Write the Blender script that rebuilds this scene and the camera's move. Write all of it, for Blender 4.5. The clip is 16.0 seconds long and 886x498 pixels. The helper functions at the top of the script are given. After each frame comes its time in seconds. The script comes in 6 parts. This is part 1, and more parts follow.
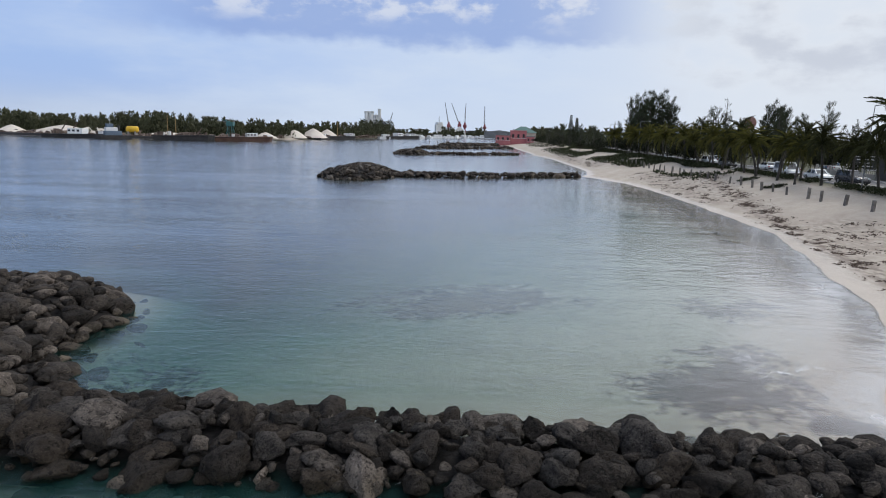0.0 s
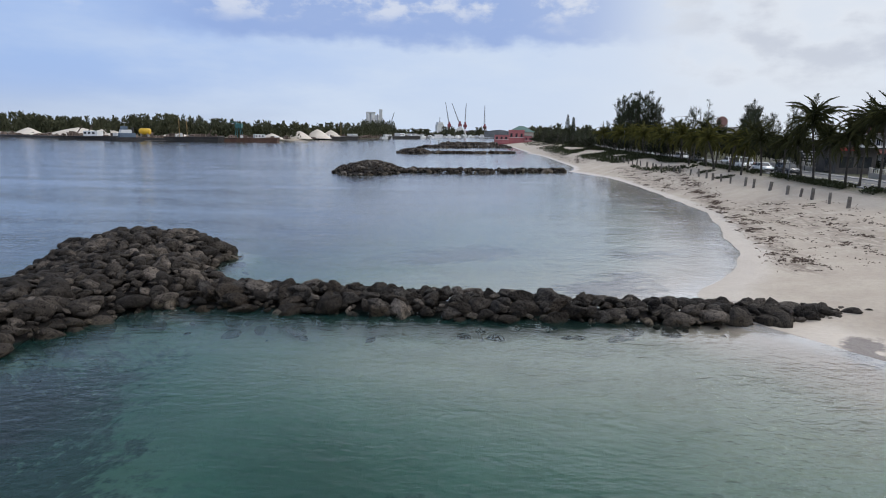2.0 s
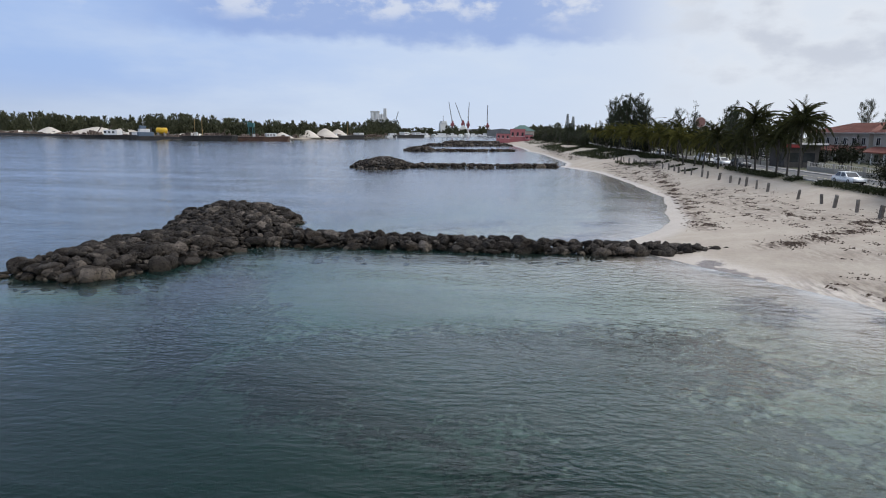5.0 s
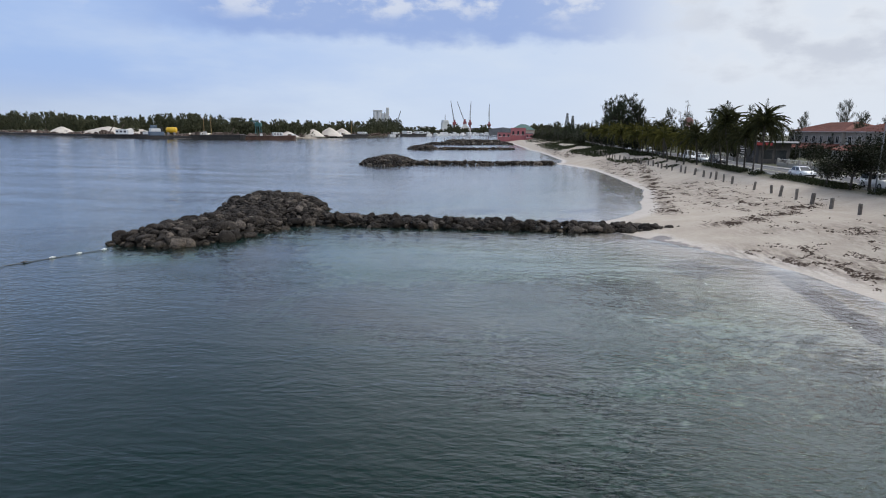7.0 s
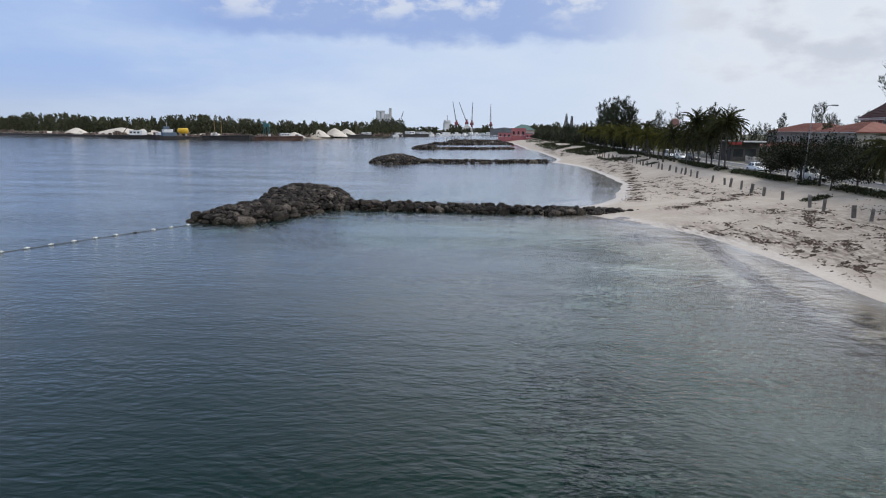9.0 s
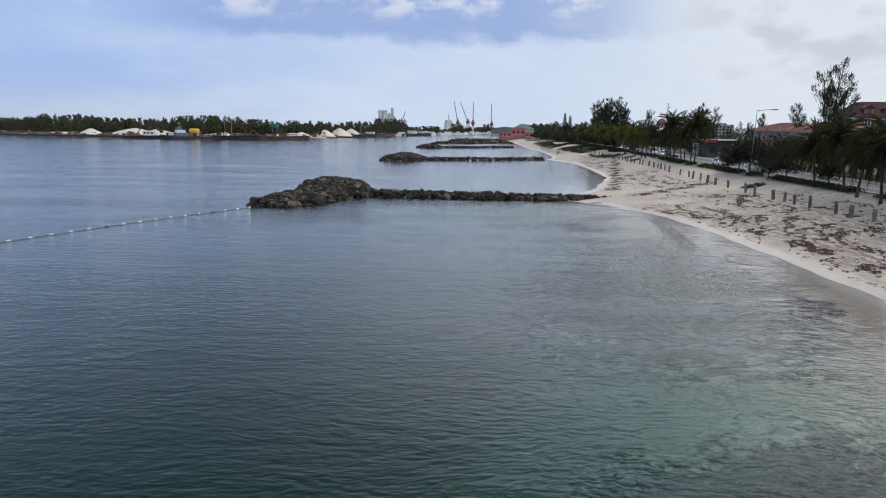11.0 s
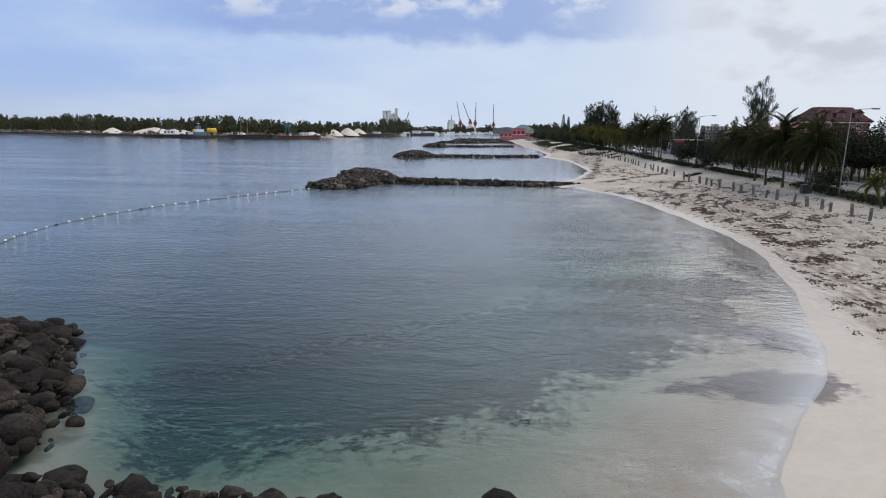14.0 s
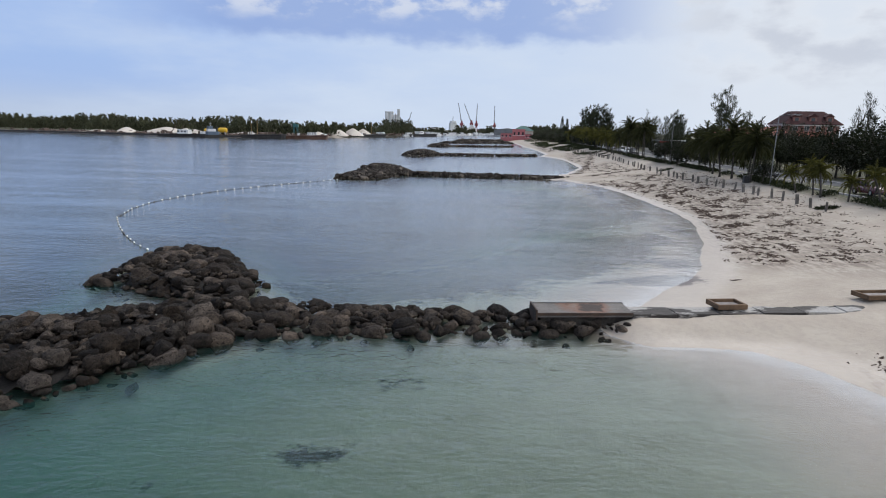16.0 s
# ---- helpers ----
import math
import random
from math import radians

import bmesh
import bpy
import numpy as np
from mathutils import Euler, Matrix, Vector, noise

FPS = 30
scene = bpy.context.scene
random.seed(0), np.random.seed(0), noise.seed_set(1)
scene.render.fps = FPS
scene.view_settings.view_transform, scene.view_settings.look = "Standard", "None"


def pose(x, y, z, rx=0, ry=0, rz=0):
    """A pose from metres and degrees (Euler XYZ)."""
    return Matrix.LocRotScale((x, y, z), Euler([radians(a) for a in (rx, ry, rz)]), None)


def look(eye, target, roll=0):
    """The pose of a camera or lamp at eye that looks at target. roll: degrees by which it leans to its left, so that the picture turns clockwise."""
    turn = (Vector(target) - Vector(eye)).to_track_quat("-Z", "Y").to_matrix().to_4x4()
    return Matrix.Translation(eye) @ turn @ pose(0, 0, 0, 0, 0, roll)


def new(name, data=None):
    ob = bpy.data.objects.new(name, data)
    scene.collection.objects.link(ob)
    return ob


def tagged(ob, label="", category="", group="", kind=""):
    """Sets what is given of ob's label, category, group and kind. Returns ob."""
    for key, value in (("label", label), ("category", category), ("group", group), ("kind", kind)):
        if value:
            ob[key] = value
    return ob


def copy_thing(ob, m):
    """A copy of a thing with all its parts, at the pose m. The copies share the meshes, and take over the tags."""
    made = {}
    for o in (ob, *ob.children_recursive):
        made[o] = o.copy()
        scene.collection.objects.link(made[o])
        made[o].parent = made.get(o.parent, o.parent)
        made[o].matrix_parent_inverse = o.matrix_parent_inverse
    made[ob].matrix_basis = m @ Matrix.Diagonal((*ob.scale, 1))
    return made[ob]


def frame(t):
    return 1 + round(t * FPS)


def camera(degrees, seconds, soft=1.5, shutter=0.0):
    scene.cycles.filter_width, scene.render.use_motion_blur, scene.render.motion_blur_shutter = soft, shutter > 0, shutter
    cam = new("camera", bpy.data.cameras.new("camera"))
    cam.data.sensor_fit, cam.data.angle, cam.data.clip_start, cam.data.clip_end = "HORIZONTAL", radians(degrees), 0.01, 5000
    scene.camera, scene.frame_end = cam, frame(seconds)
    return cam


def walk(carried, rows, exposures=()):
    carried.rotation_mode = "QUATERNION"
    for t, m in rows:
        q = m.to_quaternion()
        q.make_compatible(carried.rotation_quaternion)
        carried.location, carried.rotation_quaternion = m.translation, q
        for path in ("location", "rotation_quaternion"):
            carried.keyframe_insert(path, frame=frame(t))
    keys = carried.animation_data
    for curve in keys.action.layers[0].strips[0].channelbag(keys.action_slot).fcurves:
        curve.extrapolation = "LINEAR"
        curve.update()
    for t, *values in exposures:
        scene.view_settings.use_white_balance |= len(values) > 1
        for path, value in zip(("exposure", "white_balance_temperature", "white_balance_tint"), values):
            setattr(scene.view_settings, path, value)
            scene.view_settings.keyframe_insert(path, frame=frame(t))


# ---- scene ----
cam = camera(72.0, 16.0, soft=1.0)
PATH = [
    (0, (-1.612, 3.054, 8.488), (-1.704, 5.017, 8.111), 1.5),
    (0.5, (-1.405, -0.809, 8.546), (-1.497, 1.153, 8.169), 1.5),
    (1, (-1.077, -4.531, 8.6), (-1.171, -2.569, 8.222), 1.3),
    (1.5, (-0.846, -8.159, 8.625), (-0.941, -6.197, 8.247), 1.2),
    (2, (-0.655, -11.576, 8.654), (-0.752, -9.614, 8.276), 1.1),
    (2.5, (-0.53, -14.759, 8.678), (-0.627, -12.798, 8.298), 1.1),
    (3, (-0.449, -17.683, 8.673), (-0.548, -15.722, 8.294), 1.1),
    (3.5, (-0.377, -20.45, 8.682), (-0.478, -18.489, 8.302), 1.0),
    (4, (-0.297, -23.168, 8.708), (-0.4, -21.207, 8.328), 1.0),
    (6.5, (-0.015, -36.18, 8.994), (-0.127, -34.22, 8.608), 1.1),
    (7, (0.148, -39.076, 9.018), (0.035, -37.117, 8.632), 1.0),
    (7.5, (0.332, -42.234, 9.043), (0.216, -40.275, 8.656), 1.0),
    (8, (0.475, -45.545, 9.127), (0.358, -43.586, 8.741), 0.9),
    (8.5, (0.601, -49.025, 9.227), (0.482, -47.066, 8.84), 0.9),
    (9, (0.737, -52.674, 9.294), (0.617, -50.716, 8.908), 0.9),
    (11.5, (0.895, -71.961, 9.635), (0.768, -70.003, 9.246), 0.6),
    (12, (0.882, -75.919, 9.663), (0.753, -73.962, 9.275), 0.5),
    (12.5, (0.862, -79.996, 9.691), (0.733, -78.038, 9.302), 0.6),
    (13, (0.888, -84.171, 9.734), (0.759, -82.213, 9.346), 0.7),
    (13.5, (0.963, -88.384, 9.776), (0.833, -86.426, 9.387), 0.8),
    (14, (1.059, -92.573, 9.808), (0.929, -90.615, 9.419), 0.9),
    (14.5, (0.999, -96.674, 9.785), (0.87, -94.717, 9.396), 1.0),
    (15, (0.951, -100.88, 9.766), (0.823, -98.922, 9.378), 1.1),
    (15.5, (0.939, -105.334, 9.729), (0.809, -103.376, 9.342), 1.1),
    (16, (0.856, -109.95, 9.682), (0.725, -107.992, 9.296), 1.2),
]
walk(cam, [(t, look(eye, target, roll)) for t, eye, target, roll in PATH])

# ---- world and light ----
SUN_AZ, SUN_EL = radians(34), radians(46)   # from +y towards +x


def world():
    w = bpy.data.worlds.new("sky")
    w.use_nodes = True
    nt = w.node_tree
    nt.nodes.clear()
    N, L = nt.nodes.new, nt.links.new
    out, bg = N("ShaderNodeOutputWorld"), N("ShaderNodeBackground")
    sky = N("ShaderNodeTexSky")
    sky.sky_type, sky.sun_disc = "NISHITA", False
    sky.sun_elevation, sky.sun_rotation = SUN_EL, SUN_AZ
    sky.air_density, sky.dust_density, sky.ozone_density = 1.0, 1.2, 1.5
    tc = N("ShaderNodeTexCoord")
    sep = N("ShaderNodeSeparateXYZ")
    L(tc.outputs["Generated"], sep.inputs[0])

    def math(op, a, b=None, clamp=False):
        n = N("ShaderNodeMath")
        n.operation, n.use_clamp = op, clamp
        for i, v in enumerate((a, b)):
            if v is None:
                continue
            if isinstance(v, (int, float)):
                n.inputs[i].default_value = v
            else:
                L(v, n.inputs[i])
        return n.outputs[0]

    def ramp(v, lo, hi, a=0.0, b=1.0):
        n = N("ShaderNodeMapRange")
        n.interpolation_type = "SMOOTHSTEP"
        L(v, n.inputs[0])
        for i, x in enumerate((lo, hi, a, b)):
            n.inputs[i + 1].default_value = x
        return n.outputs[0]

    def mix(f, a, b):
        n = N("ShaderNodeMix")
        n.data_type = "RGBA"
        for s, v in ((0, f), (6, a), (7, b)):
            if isinstance(v, (int, float)):
                n.inputs[s].default_value = v
            elif isinstance(v, tuple):
                n.inputs[s].default_value = (*v, 1)
            else:
                L(v, n.inputs[s])
        return n.outputs[2]

    def noise_of(vec, scale, detail, rough=0.55):
        n = N("ShaderNodeTexNoise")
        n.inputs["Scale"].default_value, n.inputs["Detail"].default_value, n.inputs["Roughness"].default_value = scale, detail, rough
        L(vec, n.inputs["Vector"])
        return n.outputs["Fac"]

    az = math("ARCTAN2", sep.outputs[0], sep.outputs[1])
    el = sep.outputs[2]
    # clouds are laid out by azimuth and height above the horizon
    flat = N("ShaderNodeCombineXYZ")
    L(math("MULTIPLY", az, 3.2), flat.inputs[0])
    L(math("MULTIPLY", el, 11.0), flat.inputs[1])
    big = noise_of(flat.outputs[0], 1.3, 6.0)
    tall = N("ShaderNodeCombineXYZ")
    L(math("MULTIPLY", az, 5.0), tall.inputs[0])
    L(math("MULTIPLY", el, 9.0), tall.inputs[1])
    puff = noise_of(tall.outputs[0], 2.3, 6.0, 0.52)
    # thin bright veil over most of the sky, open blue to the west
    west = ramp(math("ADD", az, math("MULTIPLY", big, 0.5)), -0.42, 0.22)
    low = ramp(el, 0.0, 0.07, 1.0, 0.0)
    col = mix(0.8, sky.outputs[0], mix(low, BLUE, HAZE))
    veil = math("MULTIPLY", math("ADD", math("MULTIPLY", west, 0.85), ramp(big, 0.4, 0.7, 0.0, 0.25)), 0.95, True)
    col = mix(veil, col, VEIL)
    # blue-grey break in the cloud above seven degrees, with bright puffs over it
    edge = math("ADD", el, math("ADD", math("MULTIPLY", puff, 0.07), math("MULTIPLY", big, 0.05)))
    gap = math("MULTIPLY", ramp(edge, 0.180, 0.206), math("MULTIPLY", ramp(az, -0.60, -0.36), ramp(az, 0.34, 0.16)))
    col = mix(math("MULTIPLY", gap, 0.8, True), col, DEEP)
    wisp = noise_of(tall.outputs[0], 6.0, 5.0, 0.6)
    tops = math("MULTIPLY", ramp(edge, 0.212, 0.255), ramp(math("ADD", puff, math("MULTIPLY", wisp, 0.35)), 0.64, 0.80))
    col = mix(math("MULTIPLY", tops, 0.62, True), col, WHITE)
    # bright thin overcast to the east, with heavier broken cloud in it
    col = mix(math("MULTIPLY", ramp(az, 0.02, 0.45), 0.8), col, PALE)
    east = math("MULTIPLY", ramp(az, 0.20, 0.40), ramp(el, 0.03, 0.11))
    col = mix(math("MULTIPLY", east, ramp(puff, 0.3, 0.66, 0.0, 0.7), True), col, WHITE)
    shade = ramp(math("ADD", math("MULTIPLY", big, 0.35), math("MULTIPLY", puff, 0.65)), 0.45, 0.61)
    col = mix(math("MULTIPLY", math("MULTIPLY", east, shade), 0.62, True), col, GREY)
    # the bright broken deck overhead
    col = mix(math("MULTIPLY", ramp(el, 0.212, 0.245), ramp(big, 0.35, 0.6, 0.6, 0.95)), col, mix(ramp(az, -0.55, 0.25), OVERHEAD, GLARE))
    bg.inputs["Strength"].default_value = 0.1
    L(col, bg.inputs["Color"])
    L(bg.outputs[0], out.inputs[0])
    scene.world = w


OVERHEAD, GLARE = (3.8, 4.8, 6.9), (17.0, 17.8, 19.6)
PALE = (7.4, 7.9, 8.6)
VEIL, WHITE, GREY, BLUE, HAZE, DEEP = (6.1, 7.1, 8.7), (8.0, 8.3, 8.8), (4.8, 5.3, 6.4), (3.6, 5.2, 9.0), (5.1, 6.3, 8.6), (2.7, 3.9, 7.1)
world()
sun = new("sun", bpy.data.lights.new("sun", "SUN"))
sun.data.energy, sun.data.angle, sun.data.color = 1.0, radians(18), (1.0, 0.93, 0.83)
sun.matrix_world = look((0, 0, 0), (-math.sin(SUN_AZ) * math.cos(SUN_EL), -math.cos(SUN_AZ) * math.cos(SUN_EL), -math.sin(SUN_EL)))
scene.view_settings.exposure = 0.0


# ---- materials ----
def material(name):
    m = bpy.data.materials.new(name)
    m.use_nodes = True
    nt = m.node_tree
    return m, nt, nt.nodes.new, nt.links.new, nt.nodes["Principled BSDF"]


def noise_node(nt, vec, scale, detail=4.0, rough=0.55):
    n = nt.nodes.new("ShaderNodeTexNoise")
    n.inputs["Scale"].default_value, n.inputs["Detail"].default_value, n.inputs["Roughness"].default_value = scale, detail, rough
    nt.links.new(vec, n.inputs["Vector"])
    return n.outputs["Fac"]


def range_node(nt, v, lo, hi, a=0.0, b=1.0):
    n = nt.nodes.new("ShaderNodeMapRange")
    nt.links.new(v, n.inputs[0])
    for i, x in enumerate((lo, hi, a, b)):
        n.inputs[i + 1].default_value = x
    return n.outputs[0]


def mix_node(nt, f, a, b, blend="MIX"):
    n = nt.nodes.new("ShaderNodeMix")
    n.data_type, n.blend_type = "RGBA", blend
    for s, v in ((0, f), (6, a), (7, b)):
        if isinstance(v, (int, float)):
            n.inputs[s].default_value = v
        elif isinstance(v, tuple):
            n.inputs[s].default_value = (*v, 1)
        else:
            nt.links.new(v, n.inputs[s])
    return n.outputs[2]


def math_node(nt, op, a, b, clamp=False):
    n = nt.nodes.new("ShaderNodeMath")
    n.operation, n.use_clamp = op, clamp
    for i, v in enumerate((a, b)):
        if isinstance(v, (int, float)):
            n.inputs[i].default_value = v
        else:
            nt.links.new(v, n.inputs[i])
    return n.outputs[0]


def bump_node(nt, height, strength, distance):
    n = nt.nodes.new("ShaderNodeBump")
    n.inputs["Strength"].default_value, n.inputs["Distance"].default_value = strength, distance
    nt.links.new(height, n.inputs["Height"])
    return n.outputs[0]


def surf(name, c1, c2, scale=2.0, rough=0.8, bump=0.3, fine=6.0, metal=0.0, vary=0.25, depth=0.02, spec=0.4):
    """Two colours mottled at two scales, with relief; each object a little lighter or darker than the next."""
    m, nt, N, L, p = material(name)
    tc = N("ShaderNodeTexCoord").outputs["Object"]
    big, small = noise_node(nt, tc, scale), noise_node(nt, tc, scale * fine, 6.0, 0.65)
    both = math_node(nt, "ADD", math_node(nt, "MULTIPLY", big, 0.6), math_node(nt, "MULTIPLY", small, 0.4))
    col = mix_node(nt, range_node(nt, both, 0.36, 0.64), c1, c2)
    if vary:
        rnd = N("ShaderNodeObjectInfo").outputs["Random"]
        hsv = N("ShaderNodeHueSaturation")
        L(range_node(nt, rnd, 0, 1, 1 - vary, 1 + vary), hsv.inputs["Value"])
        L(col, hsv.inputs["Color"])
        col = hsv.outputs[0]
    L(col, p.inputs["Base Color"])
    L(range_node(nt, small, 0.3, 0.7, max(0.05, rough - 0.08), min(1, rough + 0.08)), p.inputs["Roughness"])
    p.inputs["Metallic"].default_value = metal
    p.inputs["Specular IOR Level"].default_value = spec
    if bump:
        L(bump_node(nt, both, bump, depth), p.inputs["Normal"])
    return m


def leafy(name, c1, c2, scale=0.6):
    """Leaves: hue varies by leaf and by tree, a little light passes through."""
    m, nt, N, L, p = material(name)
    geo = N("ShaderNodeNewGeometry").outputs["Random Per Island"]
    tc = N("ShaderNodeTexCoord").outputs["Object"]
    f = math_node(nt, "ADD", math_node(nt, "MULTIPLY", geo, 0.6), math_node(nt, "MULTIPLY", noise_node(nt, tc, scale), 0.4))
    col = mix_node(nt, f, c1, c2)
    hsv = N("ShaderNodeHueSaturation")
    L(range_node(nt, N("ShaderNodeObjectInfo").outputs["Random"], 0, 1, 0.75, 1.25), hsv.inputs["Value"])
    L(col, hsv.inputs["Color"])
    L(hsv.outputs[0], p.inputs["Base Color"])
    p.inputs["Roughness"].default_value = 0.6
    p.inputs["Specular IOR Level"].default_value = 0.12
    tr = N("ShaderNodeBsdfTranslucent")
    L(hsv.outputs[0], tr.inputs[0])
    mx = N("ShaderNodeMixShader")
    mx.inputs[0].default_value = 0.25
    L(p.outputs[0], mx.inputs[1])
    L(tr.outputs[0], mx.inputs[2])
    L(mx.outputs[0], nt.nodes["Material Output"].inputs[0])
    return m


def ground_material():
    """Dry and wet sand, dead seaweed in it, weed beds under water, dusty grass inland."""
    m, nt, N, L, p = material("sand")
    tc = N("ShaderNodeTexCoord").outputs["Object"]

    def attr(n):
        a = N("ShaderNodeAttribute")
        a.attribute_name = n
        return a.outputs["Fac"]

    n1, n2, n3 = noise_node(nt, tc, 0.35, 5), noise_node(nt, tc, 3.0, 6, 0.65), noise_node(nt, tc, 14.0, 5, 0.7)
    sand = mix_node(nt, range_node(nt, n1, 0.3, 0.7), (0.375, 0.315, 0.250), (0.465, 0.402, 0.325))
    sand = mix_node(nt, range_node(nt, n2, 0.45, 0.75, 0.0, 0.45), sand, (0.29, 0.25, 0.215))
    sand = mix_node(nt, range_node(nt, n3, 0.58, 0.72, 0.0, 0.35), sand, (0.25, 0.21, 0.18))
    wet = attr("wet")
    sand = mix_node(nt, math_node(nt, "MULTIPLY", wet, 0.28), sand, (0.34, 0.282, 0.235))
    streak = N("ShaderNodeMapping")
    streak.inputs["Scale"].default_value = (1.6, 0.45, 1.0)
    L(tc, streak.inputs["Vector"])
    wr = math_node(nt, "MULTIPLY", attr("wrack"), range_node(nt, noise_node(nt, streak.outputs[0], 1.6, 7, 0.7), 0.42, 0.56))
    sand = mix_node(nt, math_node(nt, "MULTIPLY", wr, 0.7), sand, (0.075, 0.048, 0.034))
    bed = attr("weed")
    rag = math_node(nt, "ADD", range_node(nt, n2, 0.2, 0.8, -0.3, 0.3), range_node(nt, n1, 0.2, 0.8, -0.4, 0.4))
    rag = math_node(nt, "ADD", rag, range_node(nt, noise_node(nt, tc, 1.1, 8, 0.72), 0.25, 0.75, -0.45, 0.45))
    edge = math_node(nt, "ADD", bed, math_node(nt, "MULTIPLY", rag, range_node(nt, bed, 0.0, 0.5)))
    cover = math_node(nt, "MULTIPLY", range_node(nt, edge, 0.34, 0.66), range_node(nt, n3, 0.3, 0.6, 0.75, 0.97))
    sand = mix_node(nt, cover, sand, (0.036, 0.020, 0.024))
    sand = mix_node(nt, math_node(nt, "MULTIPLY", attr("grass"), 0.85), sand, (0.12, 0.105, 0.08))
    gr = math_node(nt, "MULTIPLY", attr("grass"), range_node(nt, n2, 0.35, 0.55))
    sand = mix_node(nt, gr, sand, (0.07, 0.075, 0.035))
    L(sand, p.inputs["Base Color"])
    L(range_node(nt, wet, 0, 1, 0.95, 0.35), p.inputs["Roughness"])
    p.inputs["Specular IOR Level"].default_value = 0.3
    h = math_node(nt, "ADD", math_node(nt, "MULTIPLY", n2, 0.7), math_node(nt, "MULTIPLY", n3, 0.3))
    L(bump_node(nt, h, 0.5, 0.10), p.inputs["Normal"])
    return m


def water_material():
    """Sea water: clear in the shallows, its own green-blue body with depth, wind ripples and the sky on top."""
    m, nt, N, L, p = material("sea_water")
    nt.nodes.remove(p)
    tc = N("ShaderNodeTexCoord").outputs["Object"]
    a = N("ShaderNodeAttribute")
    a.attribute_name = "depth"
    depth = a.outputs["Fac"]
    n1 = noise_node(nt, tc, 0.12, 4)
    deep = range_node(nt, math_node(nt, "ADD", depth, range_node(nt, n1, 0.2, 0.8, -0.3, 0.3)), 0.5, 2.2)
    body = mix_node(nt, deep, (0.038, 0.135, 0.122), (0.008, 0.021, 0.019))
    mp = N("ShaderNodeMapping")
    mp.inputs["Scale"].default_value = (0.55, 1.0, 1.0)
    mp.inputs["Rotation"].default_value = (0, 0, radians(-18))
    L(tc, mp.inputs["Vector"])
    ms = N("ShaderNodeMapping")
    ms.inputs["Scale"].default_value = (0.018, 0.11, 1.0)
    ms.inputs["Rotation"].default_value = (0, 0, radians(-6))
    L(tc, ms.inputs["Vector"])
    # short chop on a longer swell, bent by a slow warp so that crests curve
    warp = N("ShaderNodeVectorMath")
    warp.operation = "MULTIPLY_ADD"
    wn = N("ShaderNodeTexNoise")
    wn.inputs["Scale"].default_value = 0.16
    L(mp.outputs[0], wn.inputs["Vector"])
    L(wn.outputs["Color"], warp.inputs[0])
    warp.inputs[1].default_value = (2.2, 2.2, 0.0)
    L(mp.outputs[0], warp.inputs[2])
    wv = warp.outputs[0]
    w1, w2, w4, w3 = noise_node(nt, wv, 0.55, 2), noise_node(nt, wv, 1.9, 3, 0.55), noise_node(nt, wv, 4.6, 2, 0.5), noise_node(nt, ms.outputs[0], 1.0, 4, 0.6)
    # wind streaks: calm and ruffled bands
    calm = math_node(nt, "MULTIPLY", range_node(nt, w3, 0.36, 0.62, 0.4, 1.15), range_node(nt, depth, 0.05, 0.7, 0.3, 1.0))
    chop = math_node(nt, "ADD", math_node(nt, "MULTIPLY", w2, 0.55), math_node(nt, "MULTIPLY", w4, 0.36))
    h = math_node(nt, "ADD", math_node(nt, "MULTIPLY", w1, 0.34), math_node(nt, "MULTIPLY", chop, calm))
    ra = N("ShaderNodeAttribute")
    ra.attribute_name = "ruffle"
    h = math_node(nt, "MULTIPLY", h, ra.outputs["Fac"])
    nrm = bump_node(nt, h, 0.75, 0.15)
    diff, clear, gloss = N("ShaderNodeBsdfDiffuse"), N("ShaderNodeBsdfTransparent"), N("ShaderNodeBsdfGlossy")
    L(body, diff.inputs["Color"])
    tint = mix_node(nt, range_node(nt, depth, 0.15, 1.5), (1.0, 1.0, 1.0), (0.38, 0.72, 0.67))
    L(mix_node(nt, range_node(nt, depth, 1.3, 3.2), tint, (0.24, 0.50, 0.48)), clear.inputs["Color"])
    gloss.inputs["Roughness"].default_value = 0.11
    L(nrm, gloss.inputs["Normal"])
    low, foam_mix, top = N("ShaderNodeMixShader"), N("ShaderNodeMixShader"), N("ShaderNodeMixShader")
    L(range_node(nt, depth, 0.3, 3.4, 0.02, 0.85), low.inputs[0])
    L(clear.outputs[0], low.inputs[1])
    L(diff.outputs[0], low.inputs[2])
    fo = N("ShaderNodeBsdfDiffuse")
    fo.inputs["Color"].default_value = (0.75, 0.75, 0.75, 1)
    fe = math_node(nt, "MULTIPLY", range_node(nt, depth, -0.01, 0.015), range_node(nt, depth, 0.15, 0.02))
    fn = range_node(nt, noise_node(nt, tc, 0.9, 8, 0.72), 0.3, 0.75, 0.05, 0.55)
    # swash clouded with sand and fine bubbles over the shallowest sand
    ma = N("ShaderNodeAttribute")
    ma.attribute_name = "milk"
    cloud = math_node(nt, "MULTIPLY", math_node(nt, "MULTIPLY", range_node(nt, depth, -0.01, 0.03), range_node(nt, depth, 0.6, 0.08)), range_node(nt, noise_node(nt, wv, 0.4, 6, 0.65), 0.3, 0.68, 0.1, 0.55))
    milk = math_node(nt, "MULTIPLY", cloud, ma.outputs["Fac"], True)
    fa = N("ShaderNodeAttribute")
    fa.attribute_name = "foam"
    thread = N("ShaderNodeMath")
    thread.operation = "ABSOLUTE"
    L(math_node(nt, "SUBTRACT", noise_node(nt, tc, 2.4, 6, 0.6), 0.5), thread.inputs[0])
